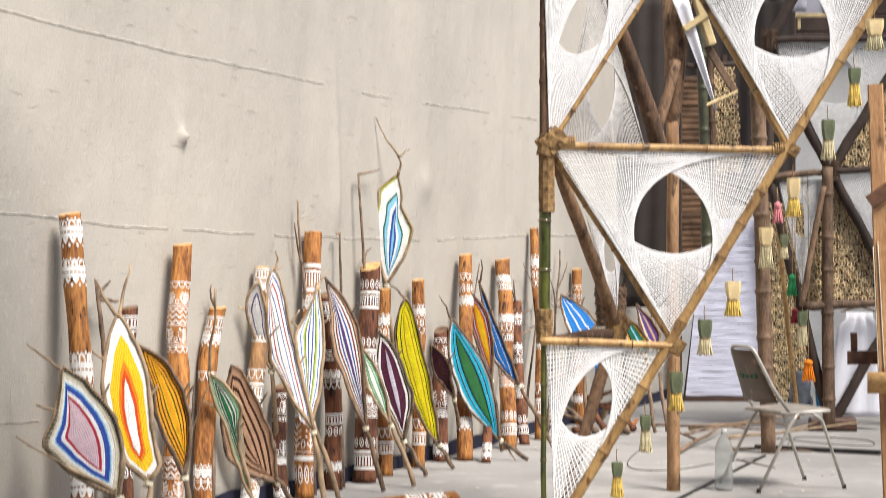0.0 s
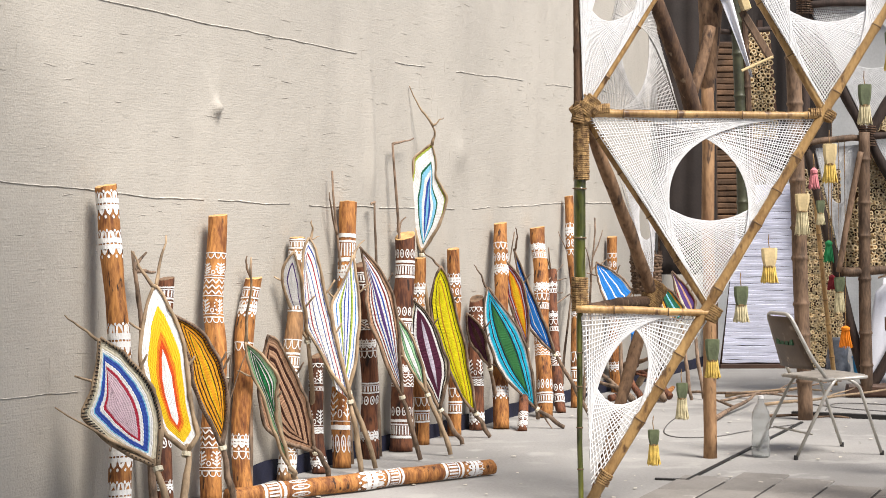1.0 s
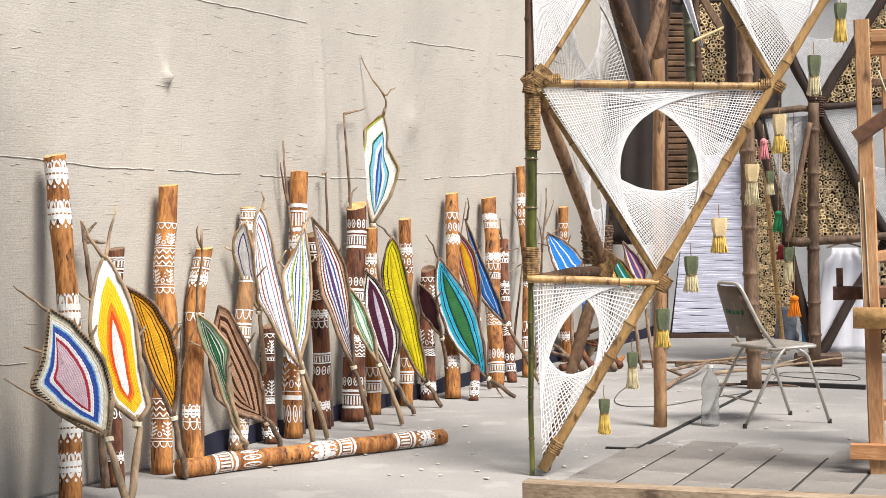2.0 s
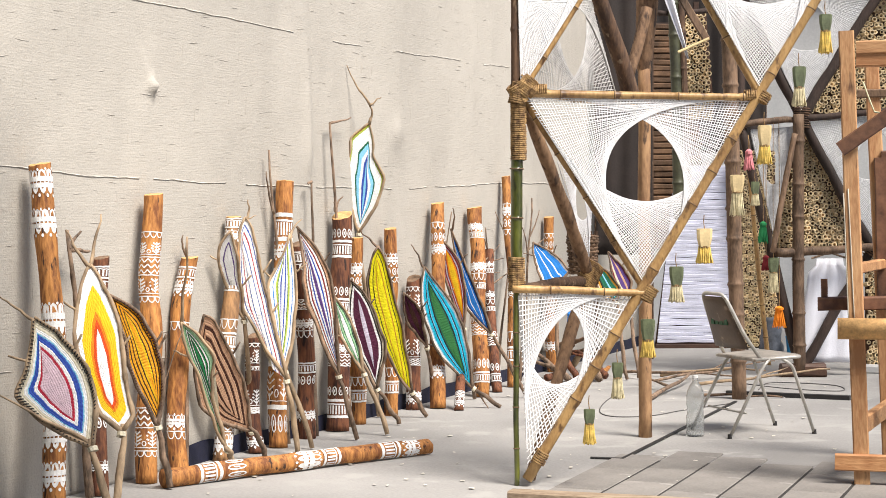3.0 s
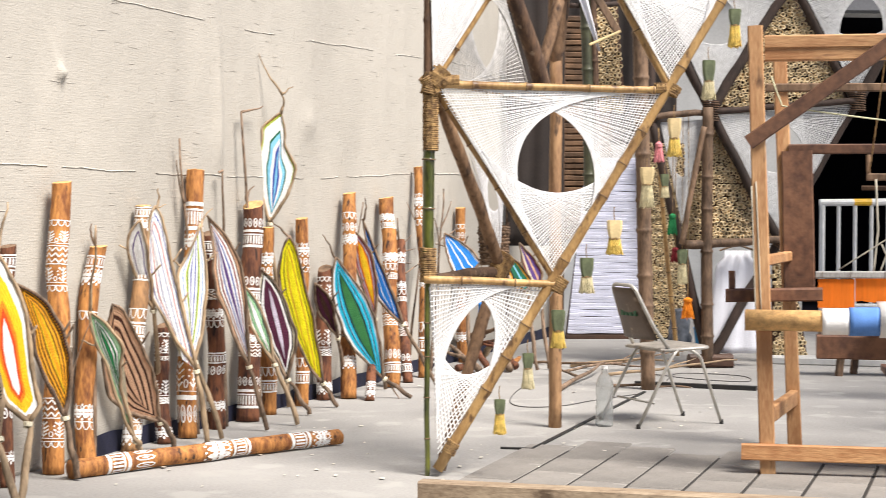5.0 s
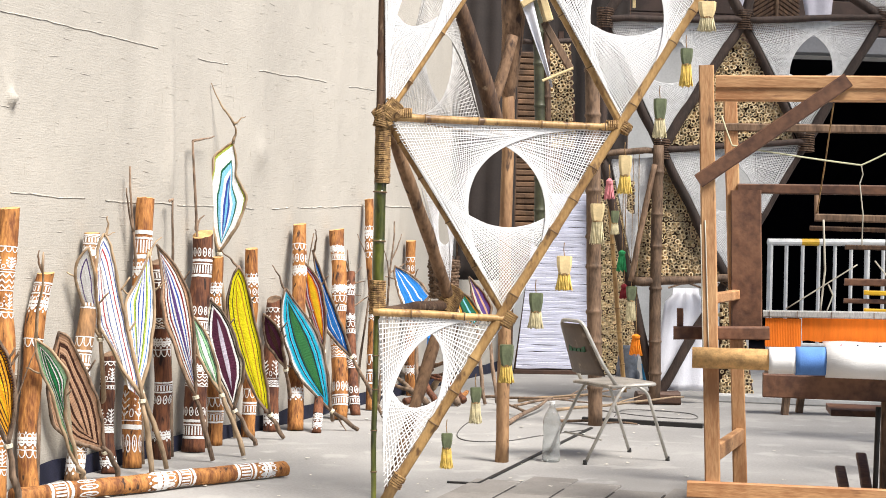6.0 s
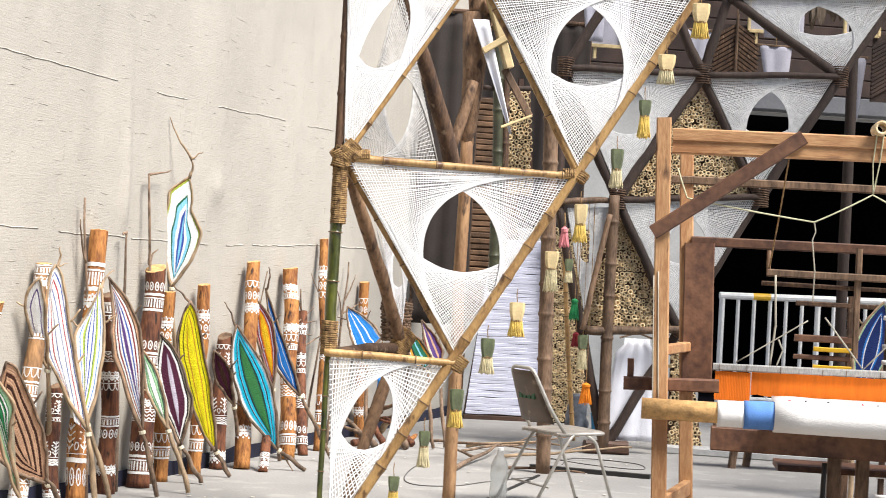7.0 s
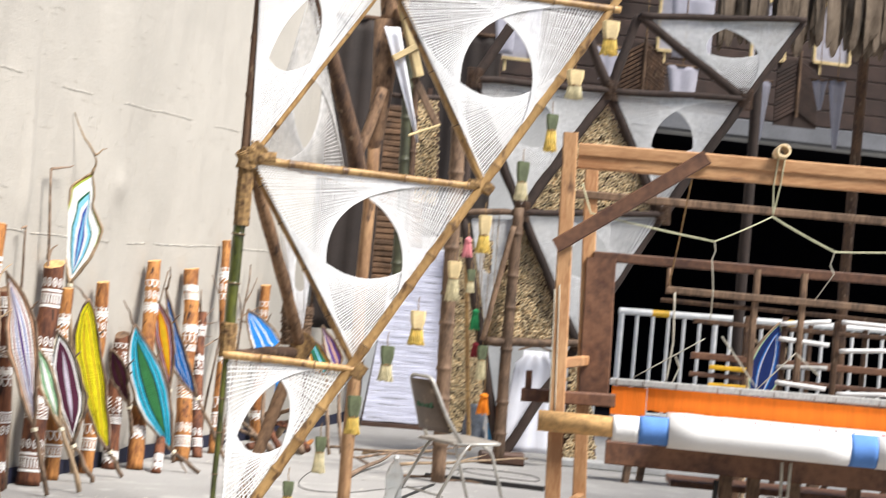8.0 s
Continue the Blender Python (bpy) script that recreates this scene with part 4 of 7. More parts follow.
# ---- side face of the pavilion, running back from the corner post ----
M["greystring"] = material("grey_string", (0.70, 0.70, 0.71), 0.8, 0.12, 30, 0.2, 300)
M["darkbamboo"] = material("dark_bamboo", (0.06, 0.062, 0.03), 0.5, 0.4, 12, 0.3, 60, rgb2=(0.02, 0.02, 0.012))
M["ring"] = material("bamboo_ring_wood", (0.80, 0.66, 0.42), 0.6, 0.4, 30, 0.3, 120, per_object=0.25, rgb2=(0.52, 0.36, 0.18))
M["dimstring"] = material("grey_beige_string", (0.50, 0.49, 0.475), 0.85, 0.2, 30, 0.2, 300)
# white string with the back bay's shade put into its grey
M["backstring"] = material("shaded_white_string", (0.60, 0.60, 0.595), 0.85, 0.15, 30, 0.2, 300)
# dark sheet for the added backdrops and the added near roof
M["tarp"] = material("dark_sheet", (0.026, 0.018, 0.015), 0.8, 0.4, 3, 0.4, 60)
# near-black and almost matt: the hall's darkness is put into its colour
M["hall"] = material("hall_shade_black", (0.003, 0.003, 0.0055), 1.0, 0.3, 2, 0.2, 30)
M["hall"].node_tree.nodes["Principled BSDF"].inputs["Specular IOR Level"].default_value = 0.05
M["slat"] = material("brown_slat", (0.155, 0.086, 0.046), 0.8, 0.5, 8, 0.6, 70, per_object=0.3)
M["straw"] = material("yellow_straw", (0.70, 0.50, 0.12), 0.8, 0.35, 30, 0.4, 200, per_object=0.1)
M["palestraw"] = material("pale_straw", (0.60, 0.53, 0.33), 0.8, 0.35, 30, 0.4, 200)
M["palewood"] = material("pale_wood", (0.62, 0.48, 0.25), 0.7, 0.25, 15, 0.3, 90, per_object=0.12)
M["greenwood"] = material("green_painted_wood", (0.10, 0.12, 0.06), 0.7, 0.4, 20, 0.4, 90)
M["sheet"] = material("white_sheet", (0.80, 0.81, 0.87), 0.8, 0.06, 6, 0.4, 80)
M["flagcloth"] = material("pale_flag_cloth", (0.40, 0.395, 0.46), 0.85, 0.15, 6, 0.4, 80)
M["thatch"] = material("dry_thatch", (0.23, 0.175, 0.125), 0.9, 0.5, 12, 0.8, 90, (1, 1, 0.2), rgb2=(0.08, 0.055, 0.035))
M["conc"] = material("pale_plaster", (0.50, 0.50, 0.49), 0.85, 0.18, 2, 0.3, 40)
M["board"] = material("dark_boarding", (0.045, 0.026, 0.02), 0.8, 0.4, 5, 0.5, 60, per_object=0.3)
M["ledge"] = material("grey_ledge_plaster", (0.17, 0.175, 0.19), 0.85, 0.2, 3, 0.3, 40)
M["lavender"] = material("lavender_white_cloth", (0.70, 0.715, 0.85), 0.85, 0.12, 5, 0.4, 80, per_object=0.06)
M["trunkwood"] = material("mottled_trunk", (0.27, 0.16, 0.088), 0.85, 0.5, 14, 1.0, 70, (1, 1, 0.4), rgb2=(0.10, 0.055, 0.03), spots=((0.05, 0.028, 0.018), 24, 0.60), fine_mix=0.7)
M["postwood"] = material("peeled_post", (0.40, 0.235, 0.115), 0.75, 0.4, 14, 0.8, 70, (1, 1, 0.3), rgb2=(0.20, 0.105, 0.05), spots=((0.09, 0.05, 0.028), 26, 0.63), fine_mix=0.6)
M["black"] = material("black_rubber", (0.015, 0.014, 0.013), 0.6, 0.3, 9, 0.3, 80)

side = thing("bamboo_side_frame", "brown branch and bamboo triangle frame with grey string webs", "frame")
sN1, sN2, sT = (0.76, 7.97, 0.93), (1.10, 8.45, 1.77), (0.66, 7.97, 2.68)
pole("diagonal", (0.44, 7.56, 1.72), sN1, 0.028, 0.032, "trunkwood", side, 0, 0.01, 2.2)
pole("diagonal", (0.45, 7.56, 0.02), sN1, 0.026, 0.032, "trunkwood", side, 0, 0.01, 3.2)
pole("rail", (0.41, 7.53, 0.895), (0.79, 8.02, 0.915), 0.026, 0.03, "bark", side, 0, 0.006, 4.2)
pole("diagonal", sT, (1.04, 8.40, 1.74), 0.036, 0.044, "bark", side, 0, 0.012, 5.2, "dark slanting trunk pole")
pole("rail", (0.44, 7.52, 1.79), sN2, 0.018, 0.018, "bamboo", side, 0.27, 0.004, 6.2)
lashing(sN1, (0.5, 0.3, 0.8), 0.046, 0.13, side)
string_web([(0.46, 7.62, 1.79), (0.92, 8.20, 1.79), sT], side, 46, 0.0020, mat="dimstring")
string_web([(0.60, 7.84, 1.50), (0.80, 8.10, 1.40), (0.76, 8.02, 0.96)], side, 30, 0.0018, mat="greystring")

# forked trunk that stands inside
trunk = thing("forked_trunk_post", "brown forked tree trunk post with a sawn side branch", "post")
g = Geo()
pts = [(1.18, 9.13, 0.0), (1.185, 9.13, 0.5), (1.18, 9.13, 1.1), (1.175, 9.13, 1.7), (1.175, 9.12, 2.1), (1.19, 9.12, 2.4), (1.20, 9.12, 2.75)]
g.tube(bent(pts[0], (1.175, 9.13, 2.06), 16, 0.005, 1.0, 0.005), [0.037 - 0.0002 * i for i in range(17)], 14, 0.12, 3.0)
g.part("post", "postwood", trunk, "peeled orange-brown lower post", True)
g = Geo()
g.tube(bent((1.178, 9.15, 2.0), pts[4], 4, 0.002, 2.0, 0.003) + [Vector(p) for p in pts[5:]], [0.030, 0.040, 0.042, 0.044, 0.048, 0.060, 0.084], 14, 0.22, 3.0)
g.part("stem", "trunkwood", trunk, smooth=True)
for e, r0 in (((1.02, 9.05, 3.6), 0.05), ((1.42, 9.2, 3.6), 0.048)):
    g = Geo()
    g.tube(bent((1.20, 9.12, 2.70), e, 10, 0.03, e[0], 0.02), [r0 * (1.05 - 0.03 * i) for i in range(11)], 12, 0.15, e[0])
    g.part("limb", "trunkwood", trunk, smooth=True)
g = Geo()
g.tube(bent((1.185, 9.06, 2.36), (1.075, 8.98, 1.98), 8, 0.008, 4.0, 0.004), [0.032, 0.032, 0.031, 0.031, 0.030, 0.030, 0.029, 0.028, 0.028], 12, 0.12, 5.0)
g.part("branch_stub", "trunkwood", trunk, "pale sawn branch stub", True)


# ---- back lattice ----
BY = 12.6
back = thing("back_lattice", "dark wooden triangle lattice with string webs greyed for shade", "frame")
R0 = (2.83, BY, 0.03)
R1 = [(2.30, BY, 0.97), (3.37, BY, 0.97), (4.45, BY, 1.0)]
R2 = [(1.80, BY, 1.97), (2.83, BY, 1.97), (3.97, BY, 2.06), (5.1, BY, 2.1)]
R3 = [(2.36, BY, 2.97), (3.46, BY, 2.99), (4.57, BY, 3.05)]
R4 = [(2.95, BY, 3.95), (3.64, BY, 3.62), (5.02, BY, 3.74)]
LEG = (2.36, BY, 1.92)
poles = [(R0, LEG), (R0, R1[1]), (R1[1], R2[1]), (R1[1], R2[2]),
         (LEG, R3[0]), (R2[1], R3[0]), (R2[1], R3[1]), (R2[2], R3[1]), (R2[2], R3[2]), (R3[0], R4[0]), (R3[1], R4[0]), (R3[1], R4[1]),
         (R3[2], R4[1]), (R3[2], R4[2])]
for i, (a, b) in enumerate(poles):
    pole("diagonal", off(a, 0.03 * (i % 2)), off(b, 0.03 * (i % 2)), 0.040, 0.036, "darkbark", back, 0, 0.012, i * 1.3 + 0.4)
for i, (a, b) in enumerate(((LEG, R2[1]), (R2[1], R2[2]), (R3[0], R3[1]), (R3[1], R3[2]), (R4[1], R4[2]))):
    pole("rail", off(a, -0.03), off(b, -0.03), 0.026, 0.024, "darkbark" if i else "oldwood", back, 0, 0.006, i * 2.1 + 0.7)
pole("rail", (2.62, BY - 0.06, 0.95), (3.42, BY - 0.06, 0.985), 0.036, 0.030, "oldwood", back, 0, 0.015, 9.1, "crooked pale branch rail")
pole("post", (2.80, BY - 0.05, 0.04), (2.79, BY - 0.05, 2.0), 0.046, 0.042, "oldwood", back, 0.33, 0.008, 3.3, "thick bamboo post")
pole("strut", (2.75, BY - 0.12, 1.85), (2.58, BY - 0.12, 0.95), 0.022, 0.022, "oldwood", back, 0, 0.008, 4.3)
for p in R3[:2] + R2[1:3] + [R3[2]]:
    lashing(p, (0, 0, 1), 0.062, 0.16, back, turns=9, mat="bark")
for p in (LEG, R1[1]):
    lashing(p, (0.5, 0, 0.8), 0.05, 0.12, back, turns=7, mat="bark")
g = Geo()
g.beam((2.66, BY - 0.02, 0.05), (3.0, BY - 0.02, 0.05), 0.12, 0.10, 0.02, rough=0.01)
g.part("foot_block", "darkwood", back)
for w in ((R3[1], R3[2], R2[2]), (R3[0], R3[1], R2[1]), (R2[1], R2[2], R1[1]), ((2.42, BY, 1.90), (2.80, BY, 1.93), (2.62, BY, 1.0)), (R4[1], R4[2], R3[2])):
    c = (Vector(w[0]) + Vector(w[1]) + Vector(w[2])) / 3
    string_web([tuple(Vector(p).lerp(c, 0.06)) for p in w], back, 66, 0.0030, 0.006, "backstring")


def ring_mesh(r, t, depth):
    me = bpy.data.meshes.new("bamboo_ring")
    v, f, n = [], [], 10
    for rr, y in ((r, 0), (r, depth), (r - t, depth), (r - t, 0)):
        v += [(rr * math.cos(2 * math.pi * i / n), y, rr * math.sin(2 * math.pi * i / n)) for i in range(n)]
    for k in range(4):
        for i in range(n):
            f.append((k * n + i, k * n + (i + 1) % n, (k + 1) % 4 * n + (i + 1) % n, (k + 1) % 4 * n + i))
    me.from_pydata(v, [], f)
    me.materials.append(M["ring"])
    return me


RINGS = [ring_mesh(0.0205, 0.0078, 0.045), ring_mesh(0.018, 0.0072, 0.055), ring_mesh(0.0155, 0.0065, 0.04)]


def ring_panel(corners, y, label, step=0.038):
    """Cut bamboo rings packed side by side on a board with the given (x, z) corners, named anticlockwise."""
    ob = thing("bamboo_ring_panel", label, "panel", "panels of bamboo rings", at=(0, y, 0))
    n = len(corners)

    def inside(x, z):
        for (x0, z0), (x1, z1) in zip(corners, corners[1:] + corners[:1]):
            l = math.hypot(x1 - x0, z1 - z0)
            if ((x1 - x0) * (z - z0) - (z1 - z0) * (x - x0)) / l < 0.016:
                return False
        return True

    g = Geo()
    g.v = [Vector((x, yy, z)) for yy in (0.056, 0.068) for x, z in corners]
    g.f = [tuple(range(n)), tuple(reversed(range(n, 2 * n)))] + [(i, (i + 1) % n, n + (i + 1) % n, n + i) for i in range(n)]
    g.part("backing_board", "darkwood", ob)
    xs, zs = [c[0] for c in corners], [c[1] for c in corners]
    count, rest = 0, Geo()
    for j in range(int((max(zs) - min(zs)) / (step * 0.87)) + 1):
        z = min(zs) + j * step * 0.87
        for i in range(int((max(xs) - min(xs)) / step) + 2):
            x = min(xs) + (i + 0.5 * (j % 2)) * step
            if inside(x, z):
                me = RINGS[random.randrange(3)]
                at = (x + random.uniform(-0.007, 0.007), random.uniform(-0.010, 0.010), z + random.uniform(-0.007, 0.007))
                turn = (random.uniform(-0.3, 0.3), random.uniform(0, 6), random.uniform(-0.3, 0.3))
                if count < 300:
                    o = new("bamboo_ring", me)
                    o.parent, o.location, o.rotation_euler = ob, at, turn
                else:
                    m = Matrix.LocRotScale(at, Euler(turn), None)
                    k = len(rest.v)
                    rest.v += [m @ q.co for q in me.vertices]
                    rest.f += [tuple(k + q for q in p.vertices) for p in me.polygons]
                count += 1
    if rest.v:
        tagged(rest.part("ring_infill", "ring", ob, "cut bamboo rings packed together"), kind="stuff")
    return ob


ring_panel([(2.86, 2.0), (3.94, 2.06), (3.46, 2.96)], BY + 0.06, "triangle panel packed with cut bamboo rings")
ring_panel([(2.58, 0.97), (3.36, 0.97), (2.86, 1.98)], BY + 0.06, "triangle panel packed with cut bamboo rings")
ring_panel([(2.88, 0.0), (3.26, 0.0), (3.20, 1.84), (2.82, 1.84)], 15.35, "upright strip panel of cut bamboo rings")
ring_panel([(2.01, 1.98), (2.24, 1.98), (2.17, 2.85), (1.94, 2.85)], 13.0, "hanging panel of cut bamboo rings")
ring_panel([(3.42, 0.0), (3.72, 0.0), (3.55, 1.0), (3.42, 1.0)], BY + 0.35, "low panel of cut bamboo rings")

# back post with its collar
pole_thing = thing("bamboo_post", "thick weathered bamboo post standing on the ground", "post")
pole("stem", (2.06, 11.04, 0.0), (1.986, 11.04, 2.455), 0.048, 0.050, "oldwood", pole_thing, 0.30, 0.008, 6.6)
slim = thing("bamboo_post", "slim green-brown bamboo poles tied together upright", "post")
pole("stem", (1.86, 12.4, 1.2), (1.80, 12.4, 3.1), 0.042, 0.038, "darkbamboo", slim, 0.3, 0.008, 7.6)
pole("stem", (1.92, 12.4, 1.3), (1.87, 12.42, 2.9), 0.030, 0.028, "bark", slim, 0.3, 0.008, 8.6)
pole("tie", (1.70, 12.4, 2.75), (2.40, 12.62, 2.80), 0.02, 0.02, "darkbark", slim, 0, 0.004, 1.7)
slim2 = thing("bamboo_pole", "slim greenish bamboo pole leaning upright", "pole")
pole("stem", (2.78, 13.6, 0.0), (2.62, 13.6, 1.6), 0.02, 0.018, "bamboo", slim2, 0.3, 0.01, 9.6)

# slatted screen behind, and dark sheets standing in for shade
screen = thing("slat_screen", "brown screen of horizontal wooden slats", "screen", at=(2.34, 15.95, 0))
for i in range(38):
    g = Geo()
    z = 0.95 + i * 0.057
    g.beam((-0.30 + random.uniform(-0.02, 0.02), random.uniform(-0.01, 0.01), z), (0.26 + random.uniform(-0.02, 0.02), 0, z + random.uniform(-0.008, 0.008)), 0.03, 0.050, 0.010, rough=0.006)
    g.part("slat", "slat", screen)
g = Geo()
g.box((-0.28, 0.02, 0.9), (0.24, 0.03, 3.1))
g.part("backing", "board", screen)
for x in (-0.25, 0.22):
    g = Geo()
    g.beam((x, 0.04, 0.0), (x, 0.04, 3.3), 0.05, 0.05)
    g.part("upright", "darkwood", screen)
def dark_backdrop(x, y, x0, x1, z0, z1):
    """A dark sheet in shallow folds on a bar, standing in for shade behind."""
    ob = thing("dark_backdrop", "dark brown sheet folded on a bar, added to darken the gap behind", "tarp", "dark tarps behind the pavilion", at=(x, y, 0))
    n = max(14, int((x1 - x0) / 0.034))
    g = Geo()
    for j in range(25):
        for i in range(n + 1):
            g.v.append(Vector((x0 + (x1 - x0) * i / n, 0.014 * math.sin(i * 1.3 + 0.3 * math.sin(j * 0.4)), z0 + (z1 - z0) * j / 24)))
    for j in range(24):
        for i in range(n):
            k = j * (n + 1) + i
            g.f.append((k, k + 1, k + n + 2, k + n + 1))
    g.part("cloth", "tarp", ob, smooth=True).modifiers.new("thickness", "SOLIDIFY").thickness = 0.006
    g = Geo()
    g.tube([(x0 - 0.02, 0, z1 + 0.02), (x1 + 0.04, 0, z1 + 0.02)], 0.02, 8)
    g.part("bar", "bark", ob)
    for q in (x0, x1):
        g = Geo()
        g.tube([(q, 0.03, 0.0), (q, 0.03, z1 + 0.03)], 0.016, 7)
        g.part("upright", "bark", ob)


dark_backdrop(1.72, 14.2, -0.30, 0.18, 0.9, 3.6)
dark_backdrop(2.42, 16.2, -0.72, 0.86, 1.85, 3.9)

# stack of white cloth strips hung as a panel
stack = thing("white_strip_panel", "panel of thin lavender white cloth strips leaning at the back", "panel", at=(2.4, 15.4, 0))
for i in range(52):
    g = Geo()
    z = 0.05 + i * 0.0318
    xl, xr = -0.30 + 0.115 * z, 0.43
    pts = [(xl + (xr - xl) * k / 12, 0.003 * math.sin(i * 2.1 + k * 0.5) + 0.10 * z / 1.5, z + 0.008 * noise.noise(Vector((i * 0.9, k * 0.3, 2)))) for k in range(13)]
    for dz, dy in ((0.0, 0.0), (0.004, -0.005), (0.029, -0.006), (0.033, 0.001)):
        g.v += [Vector((x, y + dy, z2 + dz)) for x, y, z2 in pts]
    for k in range(3):
        for q in range(12):
            g.f.append((k * 13 + q, k * 13 + q + 1, (k + 1) * 13 + q + 1, (k + 1) * 13 + q))
    g.part("cloth_strip", "lavender", stack)
g = Geo()
for y in (0.125, 0.14):
    g.v += [Vector((-0.30, y, 0.0)), Vector((0.44, y, 0.0)), Vector((0.44, y, 1.70)), Vector((-0.095, y, 1.70))]
g.f = [(0, 1, 2, 3), (7, 6, 5, 4), (0, 4, 5, 1), (1, 5, 6, 2), (2, 6, 7, 3), (3, 7, 4, 0)]
g.part("backing_board", "darkwood", stack)
g = Geo()
g.beam((-0.31, 0.0, 0.02), (0.44, 0.0, 0.02), 0.05, 0.04)
g.part("foot_rail", "darkwood", stack)

# white pennant with a crossbar, hung in the front bay
pen = thing("white_pennant", "long white cloth pennant tied to a thin wooden crossbar", "pennant", at=(1.30, 9.0, 2.1))
g = Geo()
for k in range(13):
    t = k / 12
    w = 0.006 + 0.075 * t
    x = 0.10 - 0.20 * t
    for q in range(5):
        g.v.append(Vector((x + (q / 4 - 0.5) * 2 * w * 0.55, 0.012 * math.sin(q * 1.5), -0.02 + 0.62 * t)))
for k in range(12):
    for q in range(4):
        g.f.append((k * 5 + q, k * 5 + q + 1, k * 5 + q + 6, k * 5 + q + 5))
c_ob = g.part("cloth", "sheet", pen, smooth=True)
c_ob.modifiers.new("thickness", "SOLIDIFY").thickness = 0.004
g = Geo()
g.tube([(0.042, -0.02, 0.012), (0.210, -0.02, 0.086)], 0.008, 7)
g.part("crossbar", "palewood", pen)
g = Geo()
g.beam((0.05, 0.03, 0.34), (0.205, 0.03, 0.085), 0.03, 0.04, 0.004)
g.part("arm", "oldwood", pen)
g = Geo()
g.beam((-0.055, 0.02, 0.74), (0.075, 0.02, 0.345), 0.085, 0.045, 0.006)
g.beam((-0.080, -0.02, 0.425), (0.055, -0.02, 0.515), 0.035, 0.035, 0.004)
g.part("bracket", "palewood", pen, "pale wooden bracket")
g = Geo()
g.tube([(0.05, 0.02, 0.5), (-0.08, 0.10, 0.62)], 0.005, 5)
g.part("cord", "rope", pen)


# ---- plastered building with a dark hall, railing, thatched roof ----
g = Geo()
g.box((1.2, 19.0, 0.0), (5.35, 19.3, 6.0))
g.box((5.35, 19.0, 3.50), (16.0, 19.3, 6.0))
bw = g.part("wall_north", "conc", label="pale grey plastered building wall with a wide dark opening")
tagged(bw, category="wall", kind="structure")
# hall box, its shade painted in as near-black surfaces
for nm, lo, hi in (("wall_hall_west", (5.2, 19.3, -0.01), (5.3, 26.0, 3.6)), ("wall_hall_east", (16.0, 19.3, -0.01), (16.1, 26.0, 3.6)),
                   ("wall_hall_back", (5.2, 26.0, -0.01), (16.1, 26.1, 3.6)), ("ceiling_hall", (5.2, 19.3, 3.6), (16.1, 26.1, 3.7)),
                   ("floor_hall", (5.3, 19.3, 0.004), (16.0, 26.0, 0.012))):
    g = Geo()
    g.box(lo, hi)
    tagged(g.part(nm, "hall"), "near-black hall surface with shade painted in, behind the opening", "wall", kind="structure")
rail = thing("metal_railing", "white painted metal railing with a yellow stripe", "railing", at=(5.2, 18.0, 0))
M["whitemetal"] = material("white_metal", (0.75, 0.75, 0.74), 0.4, 0.12, 12, 0.2, 60)
M["yellowmetal"] = material("yellow_metal", (0.78, 0.45, 0.02), 0.45, 0.15, 12, 0.2, 60)
for x0, x1, mt in ((0.06, 0.44, "whitemetal"), (0.44, 0.64, "yellowmetal"), (0.64, 2.0, "whitemetal"), (2.0, 2.15, "yellowmetal"), (2.15, 3.3, "whitemetal")):
    g = Geo()
    g.tube([(x0, 0, 1.30 + 0.015 * x0), (x1, 0, 1.30 + 0.015 * x1)], 0.04, 10)
    g.part("handrail", mt, rail)
for i in range(18):
    g = Geo()
    x = 0.09 + i * 0.185
    g.tube([(x, 0, 0.0), (x, 0, 1.30 + 0.015 * x)], 0.021 if i % 6 else 0.032, 8)
    g.part("baluster", "whitemetal", rail)
g = Geo()
g.tube([(0.06, 0, 0.16), (3.3, 0, 0.16)], 0.025, 8)
g.part("bottom_rail", "whitemetal", rail)

# thatched roof over the back yard, its ragged fringe hanging at the eave
roof = thing("thatched_roof", "dry thatched roof with a ragged hanging fringe", "roof", at=(0, 0, 0))
g = Geo()
for j in range(9):
    for i in range(41):
        x, y = 6.4 + 5.6 * i / 40, 13.4 + 1.8 * j / 8
        g.v.append(Vector((x, y, 4.35 + 0.10 * j + 0.04 * noise.noise(Vector((x * 2, y * 2, 1))))))
for j in range(8):
    for i in range(40):
        k = j * 41 + i
        g.f.append((k, k + 1, k + 42, k + 41))
rt = g.part("thatch", "thatch", roof)
rt.modifiers.new("thickness", "SOLIDIFY").thickness = 0.18
g = Geo()
for i in range(230):
    x = 4.62 + random.random() * 3.2
    y = 13.45 + random.random() * 0.3
    l = 0.40 + 0.34 * abs(noise.noise(Vector((x * 4, 2, 1)))) + random.random() * 0.22
    w = random.uniform(0.022, 0.040)
    d = random.uniform(-0.05, 0.05)
    k = len(g.v)
    z = 4.32
    g.v += [Vector((x - w, y, z)), Vector((x + w, y, z)), Vector((x + w + d * 0.5, y - 0.02, z - l * 0.6)), Vector((x + w * 0.95 + d * 0.9, y - 0.01, z - l * 0.9)), Vector((x + w * 0.5 + d, y, z - l * 0.98)), Vector((x + d, y + 0.01, z - l)), Vector((x - w * 0.5 + d, y, z - l * 0.98)), Vector((x - w * 0.95 + d * 0.9, y - 0.01, z - l * 0.9)), Vector((x - w + d * 0.5, y - 0.02, z - l * 0.6))]
    g.f += [(k, k + 1, k + 2, k + 8), (k + 8, k + 2, k + 3, k + 7), (k + 7, k + 3, k + 4, k + 5, k + 6)]
